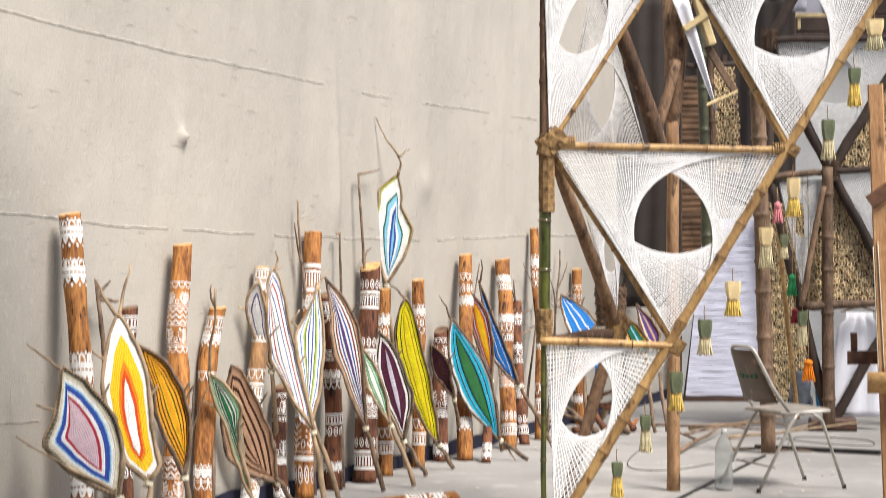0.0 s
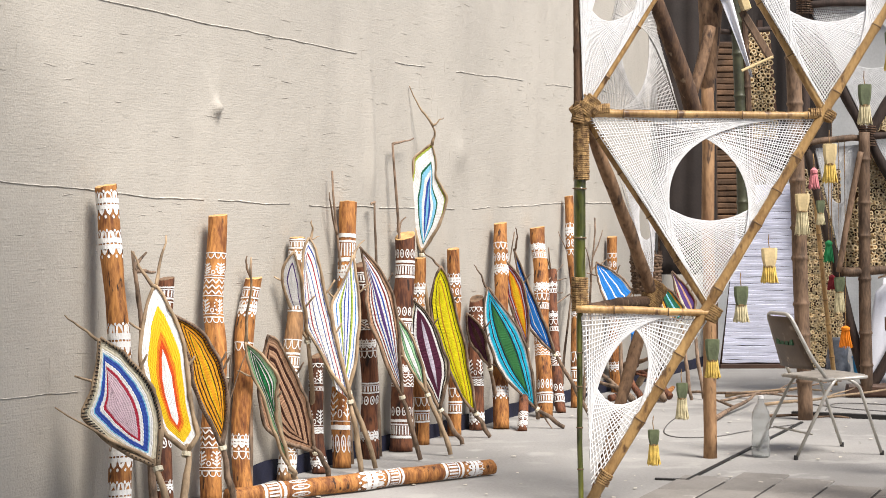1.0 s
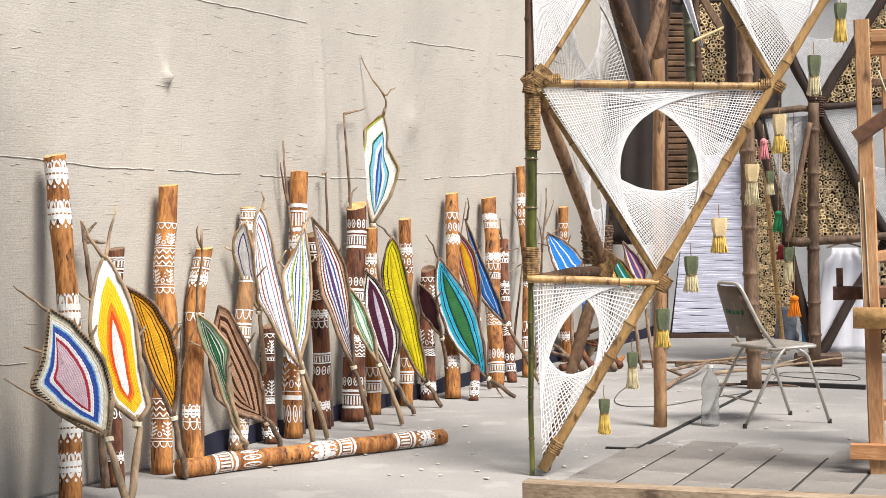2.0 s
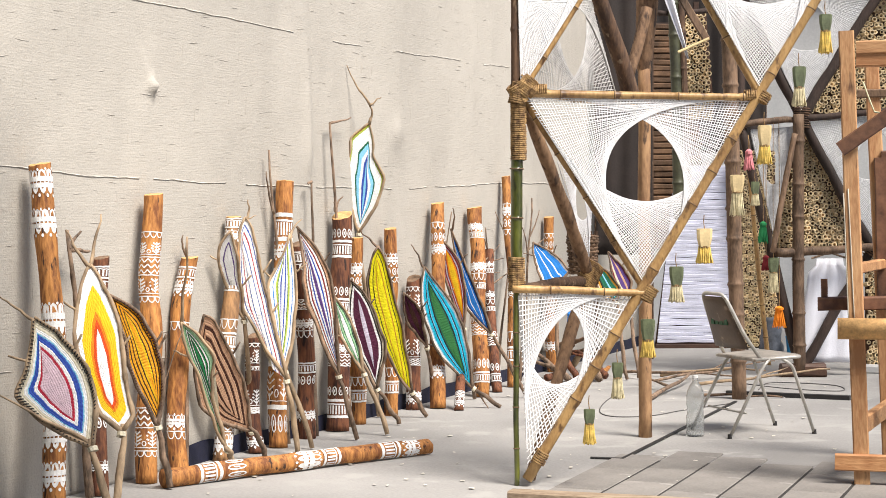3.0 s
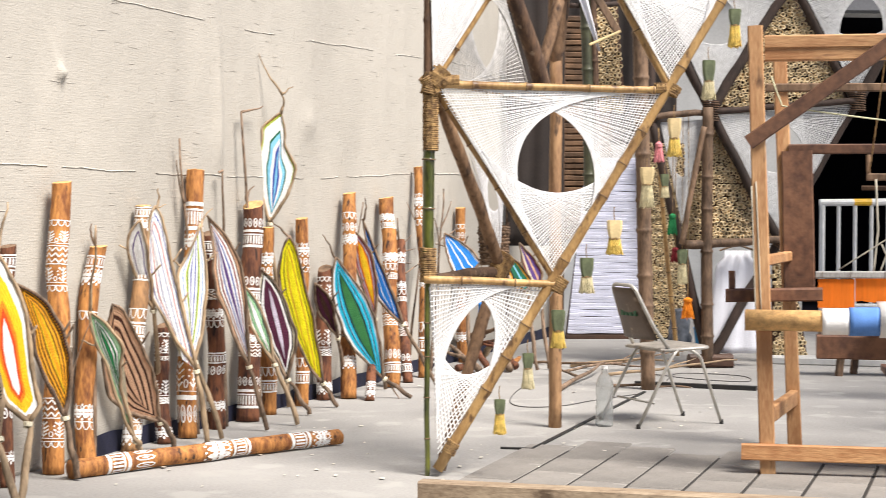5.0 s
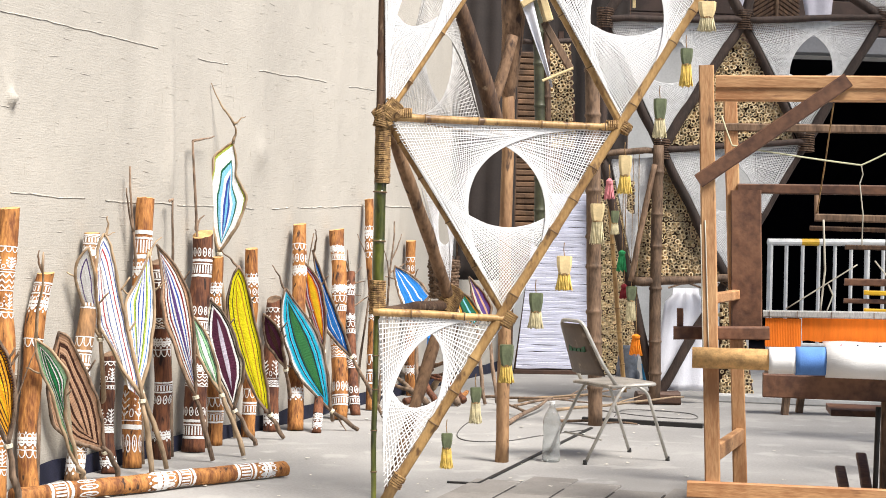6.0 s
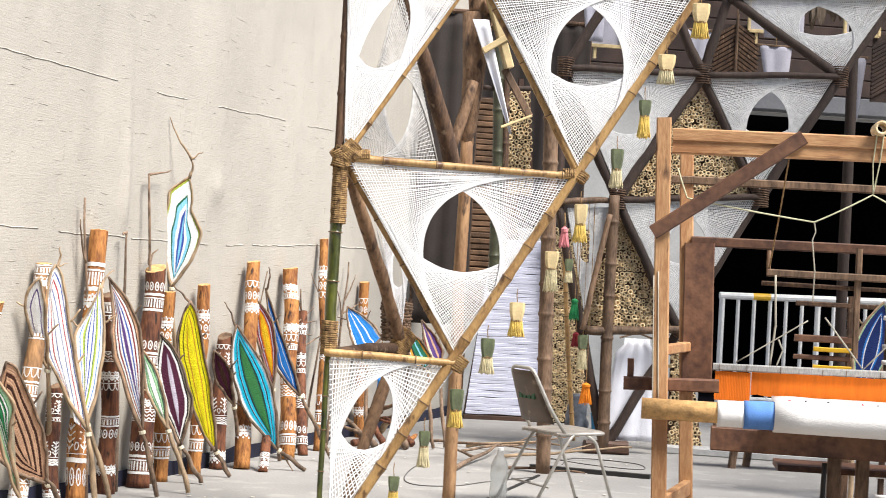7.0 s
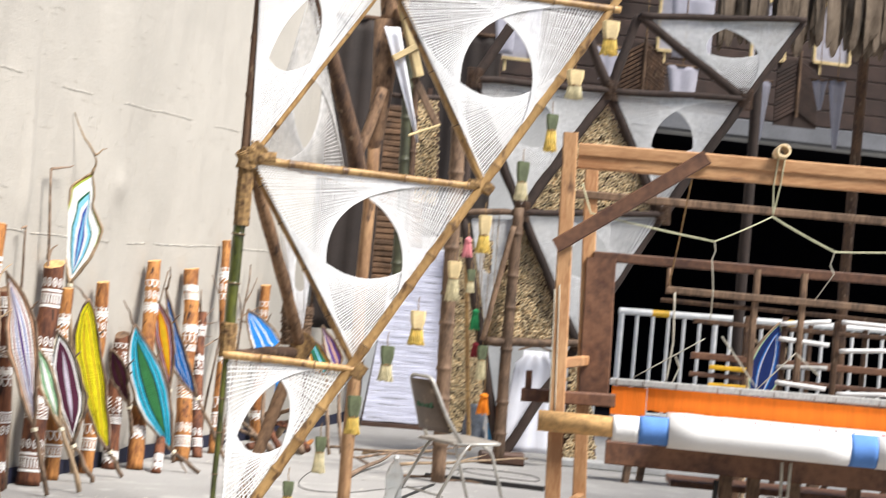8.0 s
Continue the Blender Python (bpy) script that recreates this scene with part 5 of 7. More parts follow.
pole("rafter", (4.4, 13.5, 4.36), (11.9, 13.5, 4.36), 0.06, 0.05, "darkbark", roof, 0, 0.01, 2.0)
pole("post", (5.02, 13.5, 0.0), (5.0, 13.5, 4.34), 0.05, 0.045, "darkbark", roof, 0, 0.01, 3.0)
fr_ob = g.part("fringe", "thatch", roof, "ragged hanging thatch fringe")
fr_ob["kind"] = "stuff"
for x, y in ((6.6, 15.0), (11.6, 13.7), (11.6, 15.0)):
    pole("post", (x, y, 0), (x, y, 4.5), 0.055, 0.05, "bark", roof, 0, 0.01, x)

# dark boarding over the opening, and what hangs before it
clad = thing("dark_boarding", "dark brown horizontal boards on the upper building wall", "boarding", at=(0, 18.9, 0))
for i in range(10):
    g = Geo()
    g.beam((1.3, 0, 3.84 + i * 0.205), (12.0, 0, 3.84 + i * 0.205), 0.03, 0.195, 0.008)
    g.part("board", "board", clad)
g = Geo()
g.beam((5.3, 18.86, 3.61), (15.0, 18.86, 3.61), 0.24, 0.20, 0.01)
ledge = tagged(g.part("ledge", "ledge"), "pale plaster ledge above the dark opening", "ledge", kind="structure")

beams = thing("yard_beams", "dark timber beams bracketed out from the building", "beam")
for y in (15.4, 16.6):
    pole("beam", (2.0, y, 5.42), (11.0, y, 5.42), 0.05, 0.05, "darkbark", beams, 0, 0.01, y)
for x in (2.5, 5.5, 8.5):
    pole("bracket", (x, 15.2, 5.5), (x, 19.02, 5.5), 0.05, 0.05, "darkbark", beams, 0, 0.01, x)


# added unseen slat roof to dim the back yard, reaching further beside the loom
slatted = thing("shade_slats_yard", "added unseen open roof of dark slats that dims the back yard", "roof", kind="structure", at=(0, 0, 5.5))
for x in (5.5, 9.2):
    pole("purlin", (x, 6.0, -0.02), (x, 19.0, -0.02), 0.05, 0.05, "darkbark", slatted, 0, 0.005, x)
y = 6.2
while y < 18.9:
    near = y < 10.8
    g = Geo()
    g.beam((5.3 if near else 3.3, y, 0.06), (9.8, y, 0.06), 0.125 if near else 0.068, 0.04, 0.005)
    g.part("slat", "darkwood", slatted)
    y += 0.30


def flag(x, y, zt, w, h, tip, label="pale cloth flag tapering downward, hanging"):
    """A hung cloth that narrows from w at its head to tip."""
    ob = thing("cloth_flag", label, "flag", "pale flags hung in the yard", at=(x, y, zt))
    g = Geo()
    for j in range(9):
        t = j / 8
        ww = w + (tip - w) * t
        for i in range(7):
            g.v.append(Vector(((i / 6 - 0.5) * ww + 0.02 * t, 0.015 * math.sin(i * 1.9 + x * 7) * (1 - 0.4 * t), -h * t)))
    for j in range(8):
        for i in range(6):
            k = j * 7 + i
            g.f.append((k, k + 1, k + 8, k + 7))
    o = g.part("cloth", "flagcloth", ob, smooth=True)
    o.modifiers.new("thickness", "SOLIDIFY").thickness = 0.004
    g = Geo()
    g.tube([(-w * 0.55, 0, 0.005), (w * 0.55, 0, 0.005)], 0.012, 6)
    g.part("rod", "oldwood", ob)
    g = Geo()
    g.tube([(0, 0, 0.01), (0, 0, 5.4 - zt)], 0.004, 4)
    g.part("cord", "rope", ob)
    return ob


def leaf_panel(x, y, z, w, h, mat="bark"):
    """A plaited palm-leaf panel: slanting leaflets on both sides of a rib."""
    ob = thing("palm_leaf_panel", "brown plaited dry palm leaf panel", "panel", "palm leaf panels", at=(x, y, z))
    for k in range(13):
        zz = h * (k / 12 - 0.5)
        for s in (-1, 1):
            g = Geo()
            g.beam((0, -0.004 * k % 0.012, zz), (s * w / 2, 0.01, zz - 0.32 * w), 0.012, 0.030, 0.003)
            g.part("leaflet", mat, ob)
    g = Geo()
    g.tube([(0, -0.01, -h / 2 - 0.1), (0, -0.01, h / 2 + 0.1)], 0.016, 7)
    g.part("rib", "oldwood", ob)
    g = Geo()
    g.box((-w / 2, 0.02, -h / 2 - 0.2), (w / 2, 0.03, h / 2))
    g.part("backing", "board", ob)
    g = Geo()
    g.tube([(0, 0.0, h / 2), (0, 0.0, 5.4 - z)], 0.004, 4)
    g.part("cord", "rope", ob)


def square_frame(x, y, z, w, h):
    ob = thing("wooden_frame", "pale yellow wooden stretcher frame hanging", "frame", "pale wooden frames", at=(x, y, z))
    for a, b in (((-w / 2, 0, 0), (w / 2, 0, 0)), ((-w / 2, 0, h), (w / 2, 0, h)), ((-w / 2, 0, 0), (-w / 2, 0, h)), ((w / 2, 0, 0), (w / 2, 0, h)), ((-w * 0.3, 0.02, -0.13), (-w * 0.3, 0.02, 0.0))):
        g = Geo()
        g.beam(a, b, 0.03, 0.035, 0.003, (0, 1, 0) if a[0] == b[0] else (0, 0, 1))
        g.part("bar", "palewood", ob)
    g = Geo()
    g.box((-w / 2, 0.016, 0.0), (w / 2, 0.022, h))
    g.part("panel", "flagcloth", ob, "pale cloth panel")
    g = Geo()
    g.tube([(0, 0, h), (0, 0, 5.4 - z)], 0.004, 4)
    g.part("cord", "rope", ob)


flag(4.93, 15.4, 3.71, 0.326, 0.32, 0.232)
flag(4.98, 15.4, 4.42, 0.447, 0.63, 0.395)
flag(5.74, 15.4, 3.66, 0.211, 0.59, 0.032)
flag(6.34, 15.4, 3.73, 0.158, 0.29, 0.032)
flag(6.53, 15.4, 3.75, 0.179, 0.69, 0.032)
flag(4.15, 15.4, 3.81, 0.274, 0.32, 0.158)
flag(3.13, 15.4, 4.11, 0.237, 0.48, 0.158)
flag(3.40, 15.4, 4.14, 0.158, 0.43, 0.126)
leaf_panel(4.89, 16.6, 3.82, 0.48, 0.57)
leaf_panel(6.60, 16.6, 3.86, 0.48, 0.51, "board")
square_frame(5.23, 16.6, 4.05, 0.43, 0.62)
square_frame(6.23, 16.6, 4.09, 0.37, 0.62)
square_frame(6.95, 16.6, 4.12, 0.40, 0.62)
square_frame(3.51, 16.6, 3.78, 0.34, 0.62)

# ---- the near loom ----
M["clothwhite"] = material("white_cotton", (0.80, 0.79, 0.77), 0.85, 0.06, 10, 0.35, 220, (0.3, 1, 1))
M["clothblue"] = material("blue_cotton", (0.10, 0.24, 0.58), 0.85, 0.15, 14, 0.35, 220)
M["clothorange"] = material("orange_cotton", (0.88, 0.20, 0.008), 0.85, 0.12, 14, 0.35, 220, (3, 1, 0.3))
M["reed"] = material("grey_reed", (0.40, 0.39, 0.37), 0.6, 0.3, 40, 0.3, 120, (6, 1, 1))
M["cord"] = material("pale_cord", (0.46, 0.43, 0.35), 0.85, 0.2, 30, 0.4, 200)
M["greencord"] = material("yellow_green_cord", (0.55, 0.54, 0.36), 0.85, 0.2, 30, 0.4, 200)
loom = thing("handloom", "large brown wooden handloom with orange and white cloth", "loom", at=(1.95, 7.46, 0))
loom.rotation_euler = (0, 0, radians(-14))


def timber(name, a, b, w, h, mat="wood", parent=None, up=(0, 0, 1), label="", ch=0.006):
    g = Geo()
    if mat == "wood" and abs(a[0] - b[0]) > abs(a[2] - b[2]):
        mat = "woodx"
    g.beam(a, b, w, h, ch, up, 0.0025)
    return g.part(name, mat, parent, label)


def rod(name, a, b, r, mat, parent, label="", sides=14):
    g = Geo()
    n = 6
    a, b = Vector(a), Vector(b)
    g.tube([a.lerp(b, i / n) for i in range(n + 1)], r, sides, 0.007, a.x)
    return g.part(name, mat, parent, label, True)


def cord(name, pts, r, mat, parent, sag=0.0, label=""):
    g = Geo()
    path = []
    for a, b in zip(pts, pts[1:]):
        a, b = Vector(a), Vector(b)
        for i in range(6):
            t = i / 6
            path.append(a.lerp(b, t) - Vector((0, 0, sag * 4 * t * (1 - t))))
    path.append(Vector(pts[-1]))
    g.tube(path, r, 5)
    return g.part(name, mat, parent, label, True)


LE = 2.35
timber("front_leg", (0.0, 0, 0.0), (-0.075, 0, 2.052), 0.07, 0.084, "wood", loom, (0, 1, 0))
timber("front_leg", (LE - 0.1, 0, 0.0), (LE - 0.08, 0, 2.052), 0.07, 0.072, "wood", loom, (0, 1, 0))
timber("back_leg", (0.145, 0.9, 0.0), (0.05, 0.9, 2.012), 0.07, 0.08, "wood", loom, (0, 1, 0))
timber("back_leg", (LE - 0.1, 0.9, 0.0), (LE - 0.1, 0.9, 1.982), 0.06, 0.07, "wood", loom, (0, 1, 0))
timber("top_beam", (-0.03, 0.0, 1.950), (LE, 0.0, 1.950), 0.06, 0.115, "wood", loom)
timber("top_board", (-0.03, -0.034, 1.977), (LE, -0.034, 1.977), 0.012, 0.055, "wood", loom)
timber("side_rail", (-0.01, 0.03, 0.26), (0.14, 0.88, 0.26), 0.04, 0.08, "wood", loom)
timber("side_rail", (-0.03, 0.03, 0.98), (0.11, 0.88, 0.98), 0.04, 0.05, "wood", loom)
timber("brace", (-0.10, -0.055, 1.517), (0.56, -0.055, 1.987), 0.03, 0.068, "rosewood", loom, label="dark wooden diagonal brace")
timber("back_rail", (-0.02, 0.86, 1.834), (LE, 0.86, 1.822), 0.03, 0.042, "oldwood", loom, label="weathered brown rail")
timber("back_rail", (0.10, 0.86, 1.522), (LE, 0.86, 1.527), 0.04, 0.05, "rosewood", loom, label="dark wooden rail")
timber("side_board", (0.16, 0.84, 0.76), (0.14, 0.84, 1.512), 0.03, 0.155, "rosewood", loom, (1, 0, 0), "broad dark brown board")
timber("foot_rail", (-0.12, -0.052, 0.11), (LE + 0.02, -0.052, 0.105), 0.03, 0.075, "wood", loom)
timber("arm_block", (-0.20, 0.10, 0.815), (0.24, 0.10, 0.825), 0.09, 0.06, "rosewood", loom, label="dark wooden arm rest block")
timber("arm_block", (-0.17, 0.10, 0.84), (-0.17, 0.10, 0.93), 0.03, 0.03, "rosewood", loom)
beam_ob = rod("cloth_beam", (-0.11, -0.10, 0.715), (LE + 0.05, -0.10, 0.715), 0.048, "cut", loom, "round wooden cloth beam", 18)
rod("cloth_roll", (0.232, -0.10, 0.712), (0.352, -0.10, 0.714), 0.060, "clothwhite", beam_ob, "white cloth rolled on the beam", 20)
rod("cloth_roll", (0.350, -0.10, 0.714), (0.486, -0.10, 0.716), 0.064, "clothblue", beam_ob, "blue cloth band rolled on the beam", 20)
rod("cloth_roll", (0.484, -0.10, 0.716), (1.30, -0.10, 0.712), 0.073, "clothwhite", beam_ob, "white cloth rolled on the beam", 20)
rod("cloth_roll", (1.298, -0.10, 0.712), (1.42, -0.10, 0.712), 0.0735, "clothblue", beam_ob, "blue cloth band rolled on the beam", 20)
rod("cloth_roll", (1.42, -0.10, 0.712), (LE - 0.3, -0.10, 0.712), 0.075, "clothwhite", beam_ob, "white cloth rolled on the beam", 20)
# web of cloth from the roll up to the reed
g = Geo()
nx, ny = 30, 8
for j in range(ny + 1):
    for i in range(nx + 1):
        x = 0.50 + (LE - 0.85) * i / nx
        g.v.append(Vector((x, -0.08 + 0.42 * j / ny, 0.785 - 0.02 * math.sin(math.pi * j / ny) + 0.003 * noise.noise(Vector((x * 9, j, 1))))))
for j in range(ny):
    for i in range(nx):
        k = j * (nx + 1) + i
        g.f.append((k, k + 1, k + nx + 2, k + nx + 1))
w_ob = g.part("woven_cloth", "clothwhite", loom, "white woven cloth with thin dark marks", True)
w_ob.modifiers.new("thickness", "SOLIDIFY").thickness = 0.004
for i in range(14):
    x = 0.56 + i * 0.10 + random.uniform(-0.03, 0.03)
    rod("weft_mark", (x, -0.02 + 0.02 * (i % 3), 0.783), (x + 0.015, 0.10 + 0.03 * (i % 2), 0.780), 0.0042, "navy" if i % 3 else "yarn_red", w_ob, "", 5)
for x0, x1, z0, z1 in ((0.232, 0.400, 0.748, 0.886), (0.404, LE - 0.2, 0.780, 0.893)):
    g = Geo()
    n = 60
    for i in range(n + 1):
        x = x0 + (x1 - x0) * i / n
        for k in range(5):
            g.v.append(Vector((x, 0.35 + 0.0006 * math.sin(i * 2.3) + (0.0 if x0 < 0.3 else 0.01), z0 + (z1 - z0) * k / 4 + (0.004 * math.sin(i * 1.7) if k == 0 else 0))))
    for i in range(n):
        for k in range(4):
            g.f.append((i * 5 + k, i * 5 + 5 + k, i * 5 + 6 + k, i * 5 + 1 + k))
    o = g.part("orange_cloth", "clothorange", loom, "bright orange cotton cloth")
    o.modifiers.new("thickness", "SOLIDIFY").thickness = 0.004
reed_ob = timber("reed_bar", (0.22, 0.35, 0.905), (LE - 0.15, 0.35, 0.930), 0.03, 0.034, "reed", loom, label="grey reed bar")
for i in range(13):
    x = 0.27 + i * 0.15 + random.uniform(-0.05, 0.05)
    rod("reed_tie", (x, 0.33, 0.888 + 0.0006 * i), (x, 0.33, 0.922 + 0.0006 * i), 0.0018, "oldwood", reed_ob, "", 4)
timber("treadle_beam", (0.22, 0.22, 0.575), (LE - 0.2, 0.22, 0.565), 0.10, 0.11, "rosewood", loom, label="dark wooden lower beam")
for x in (0.80, 0.93, 1.12, 1.40):
    timber("treadle_post", (x, 0.25, 0.0), (x, 0.25, 0.53), 0.06, 0.06, "oldwood", loom, (0, 1, 0))
for x, z in ((0.60, 0.13), (0.70, 0.20), (0.85, 0.10)):
    timber("treadle", (x, 0.0, 0.06), (x + 0.03, 0.75, z), 0.05, 0.025, "rosewood", loom)
timber("under_shelf", (0.55, 0.55, 0.44), (LE - 0.2, 0.55, 0.44), 0.35, 0.03, "rosewood", loom, label="dark under shelf")
rod("treadle_tube", (0.735, 0.12, 0.10), (0.742, 0.12, 0.50), 0.012, "black", loom)
# harness bars, uprights and cords
timber("harness_bar", (0.46, 0.5, 1.374), (LE - 0.3, 0.5, 1.367), 0.03, 0.036, "oldwood", loom)
timber("harness_bar", (0.44, 0.55, 1.322), (LE - 0.3, 0.55, 1.307), 0.03, 0.022, "bark", loom)
timber("harness_upright", (0.468, 0.5, 1.362), (0.468, 0.5, 1.482), 0.02, 0.025, "oldwood", loom, (0, 1, 0))
for x in (0.90, 1.13):
    timber("harness_upright", (x, 0.52, 0.98), (x, 0.52, 1.512), 0.03, 0.035, "oldwood", loom, (0, 1, 0))
cord("cord", [(0.0, -0.01, 1.822), (0.05, -0.01, 1.687), (0.629, -0.01, 1.604), (0.883, -0.01, 1.741), (1.179, -0.01, 1.603), (1.6, -0.01, 1.642)], 0.004, "greencord", loom, 0.004, "twisted pale yarn cord")
cord("cord", [(0.885, -0.01, 1.742), (0.875, -0.03, 1.882), (0.885, -0.05, 2.012)], 0.0035, "greencord", loom)
cord("cord", [(0.885, -0.01, 1.742), (0.905, -0.03, 1.882), (0.915, -0.05, 2.012)], 0.0035, "greencord", loom)
cord("cord", [(0.629, -0.01, 1.604), (0.638, 0.0, 1.562), (0.625, 0.0, 1.522), (0.642, 0.0, 1.382), (0.65, 0.1, 1.242)], 0.003, "cord", loom)
cord("cord", [(1.179, -0.01, 1.603), (1.165, 0.0, 1.542), (1.185, 0.0, 1.502), (1.12, 0.05, 1.382)], 0.003, "cord", loom)
cord("cord", [(0.50, 0.45, 1.362), (0.51, 0.42, 1.12), (0.49, 0.40, 0.92)], 0.0055, "cord", loom)
cord("cord", [(0.53, 0.45, 1.05), (0.55, 0.42, 1.00), (0.52, 0.40, 0.92)], 0.004, "cord", loom)
cord("cord", [(0.33, 0.4, 0.93), (0.66, 0.4, 1.15)], 0.0035, "cord", loom)
cord("cord", [(0.74, 0.4, 1.17), (0.93, 0.4, 0.93), (1.10, 0.4, 1.12), (1.22, 0.4, 1.02)], 0.004, "cord", loom)
cord("cord", [(0.50, -0.02, 1.882), (0.49, 0.3, 1.622), (0.47, 0.5, 1.382)], 0.004, "rope", loom)
cord("cord", [(-0.085, -0.042, 1.322), (-0.06, -0.042, 0.70)], 0.003, "cord", loom)
cord("cord", [(-0.065, -0.045, 1.342), (-0.035, -0.045, 0.72)], 0.003, "cord", loom)
cord("cord", [(1.02, 0.0, 0.62), (1.03, 0.0, 0.30), (1.0, 0.0, 0.05)], 0.008, "cord", loom)
cord("cord", [(1.06, 0.0, 0.62), (1.055, 0.0, 0.36), (1.07, 0.0, 0.20)], 0.008, "cord", loom)
# bamboo pulley on the top beam
g = Geo()
for rr, y in ((0.034, -0.09), (0.034, 0.05), (0.020, 0.05), (0.020, -0.09)):
    g.v += [Vector((0.90 + rr * math.cos(k * 0.449), y, 2.040 + rr * math.sin(k * 0.449))) for k in range(14)]
for k in range(4):
    for i in range(14):
        g.f.append((k * 14 + i, k * 14 + (i + 1) % 14, (k + 1) % 4 * 14 + (i + 1) % 14, (k + 1) % 4 * 14 + i))
g.part("pulley", "ring", loom, "bamboo ring pulley", True)

# ---- the loom frames behind ----
loom2 = thing("handloom", "dark brown wooden loom frame with yellow thread bars, behind", "loom", at=(3.2, 10.3, 0))
loom2.rotation_euler = (0, 0, radians(-14))
for x in (0.65, 1.75, 2.4):
    timber("leg", (x, 0, 0), (x, 0, 1.30), 0.05, 0.05, "bark", loom2, (0, 1, 0))
for z, mt, h in ((1.24, "bark", 0.03), (1.02, "rosewood", 0.045), (0.90, "rosewood", 0.03), (0.78, "rosewood", 0.05)):
    timber("bar", (0.30, 0, z), (2.5, 0, z), 0.05, h, mt, loom2)
for z in (0.955, 0.84):
    timber("thread_bar", (0.42, -0.03, z), (0.80, -0.03, z), 0.02, 0.030, "yellowmetal", loom2, label="bar wound with yellow thread")
for x in (1.05, 1.4):
    timber("upright", (x, 0.03, 0.7), (x, 0.03, 1.28), 0.03, 0.04, "bark", loom2, (0, 1, 0))
M["yarn_navy"] = material("yarn_navy", (0.008, 0.028, 0.15), 0.9, 0.15, 25, 0.45, 260)
shield((3.710, 9.3, 1.273), (3.575, 9.3, 0.702), (3.545, 9.25, 0.0), (0.10, 0.55), (0.10, 0.45),
       (("cream", 0.4), ("mint", 0.3), ("navy", 1.6), ("azure", 0.4), ("white", 0.25), ("navy", 1.4)), 0.5, 0.6, (), "palestick",
       label="dark blue yarn leaf shield with a cream rim, beside the loom", round_=0.9, fr=0.008)

rack = thing("bobbin_rack", "wooden rack of white and red thread sticks", "rack", at=(3.42, 8.55, 0))
rack.rotation_euler = (0, 0, radians(-14))
for x in (0.02, 0.30, 0.62):
    timber("upright", (x, 0.03, 0.0), (x, 0.03, 1.30), 0.03, 0.04, "bark", rack, (0, 1, 0))
for i in range(11):
    z = 0.10 + i * 0.118
    for x0 in (0.0, 0.33):
        if (i * 2 + (x0 > 0)) % 7 == 3:
            continue
        rod("thread_stick", (x0 - 0.01, 0, z + 0.02 * math.sin(i * 3 + x0 * 9)), (x0 + 0.26, 0, z + 0.01 - 0.012 * math.sin(i)), 0.013, "yarn_red" if (i == 3 and x0 > 0) else "clothwhite" if i % 4 else "reed", rack, "", 8)

# low bench far behind the loom, and the pale kerb of the yard
bench = thing("trestle_bench", "low brown wooden trestle bench", "bench", at=(3.65, 11.9, 0))
timber("seat", (-0.15, 0.05, 0.30), (1.5, -0.25, 0.30), 0.22, 0.05, "oldwood", bench)
for x, y in ((-0.02, 0.0), (0.14, 0.16), (1.3, -0.3), (1.42, -0.12)):
    timber("leg", (x, y, 0), (x + 0.03, y, 0.28), 0.05, 0.05, "oldwood", bench, (0, 1, 0))
g = Geo()
g.beam((3.4, 12.95, 0.03), (9.0, 11.1, 0.03), 0.25, 0.06, 0.01)
kb = g.part("kerb", "conc", label="low pale kerb along the back yard")
tagged(kb, category="kerb", kind="structure")

# ---- things hung along the slanting pole ----
def strands(g, top, w, h, n, spread, r=0.0026, sd=0.0):
    for i in range(n):
        a = 2 * math.pi * (i * 0.381966)
        q = math.sqrt((i + 0.5) / n)
        x, y = math.cos(a) * q, math.sin(a) * q
        p0 = Vector(top) + Vector((x * w * 0.5, y * w * 0.28, 0))
        ln = h * (0.88 + 0.14 * noise.noise(Vector((i * 0.7, sd, 1))) )
        p1 = p0 + Vector((x * spread * 0.5, y * spread * 0.4, -ln * 0.55))
        p2 = p0 + Vector((x * spread + 0.004 * math.sin(i + sd), y * spread * 0.6, -ln))
        g.tube([p0, p1, p2], [r, r, r * 0.6], 4)


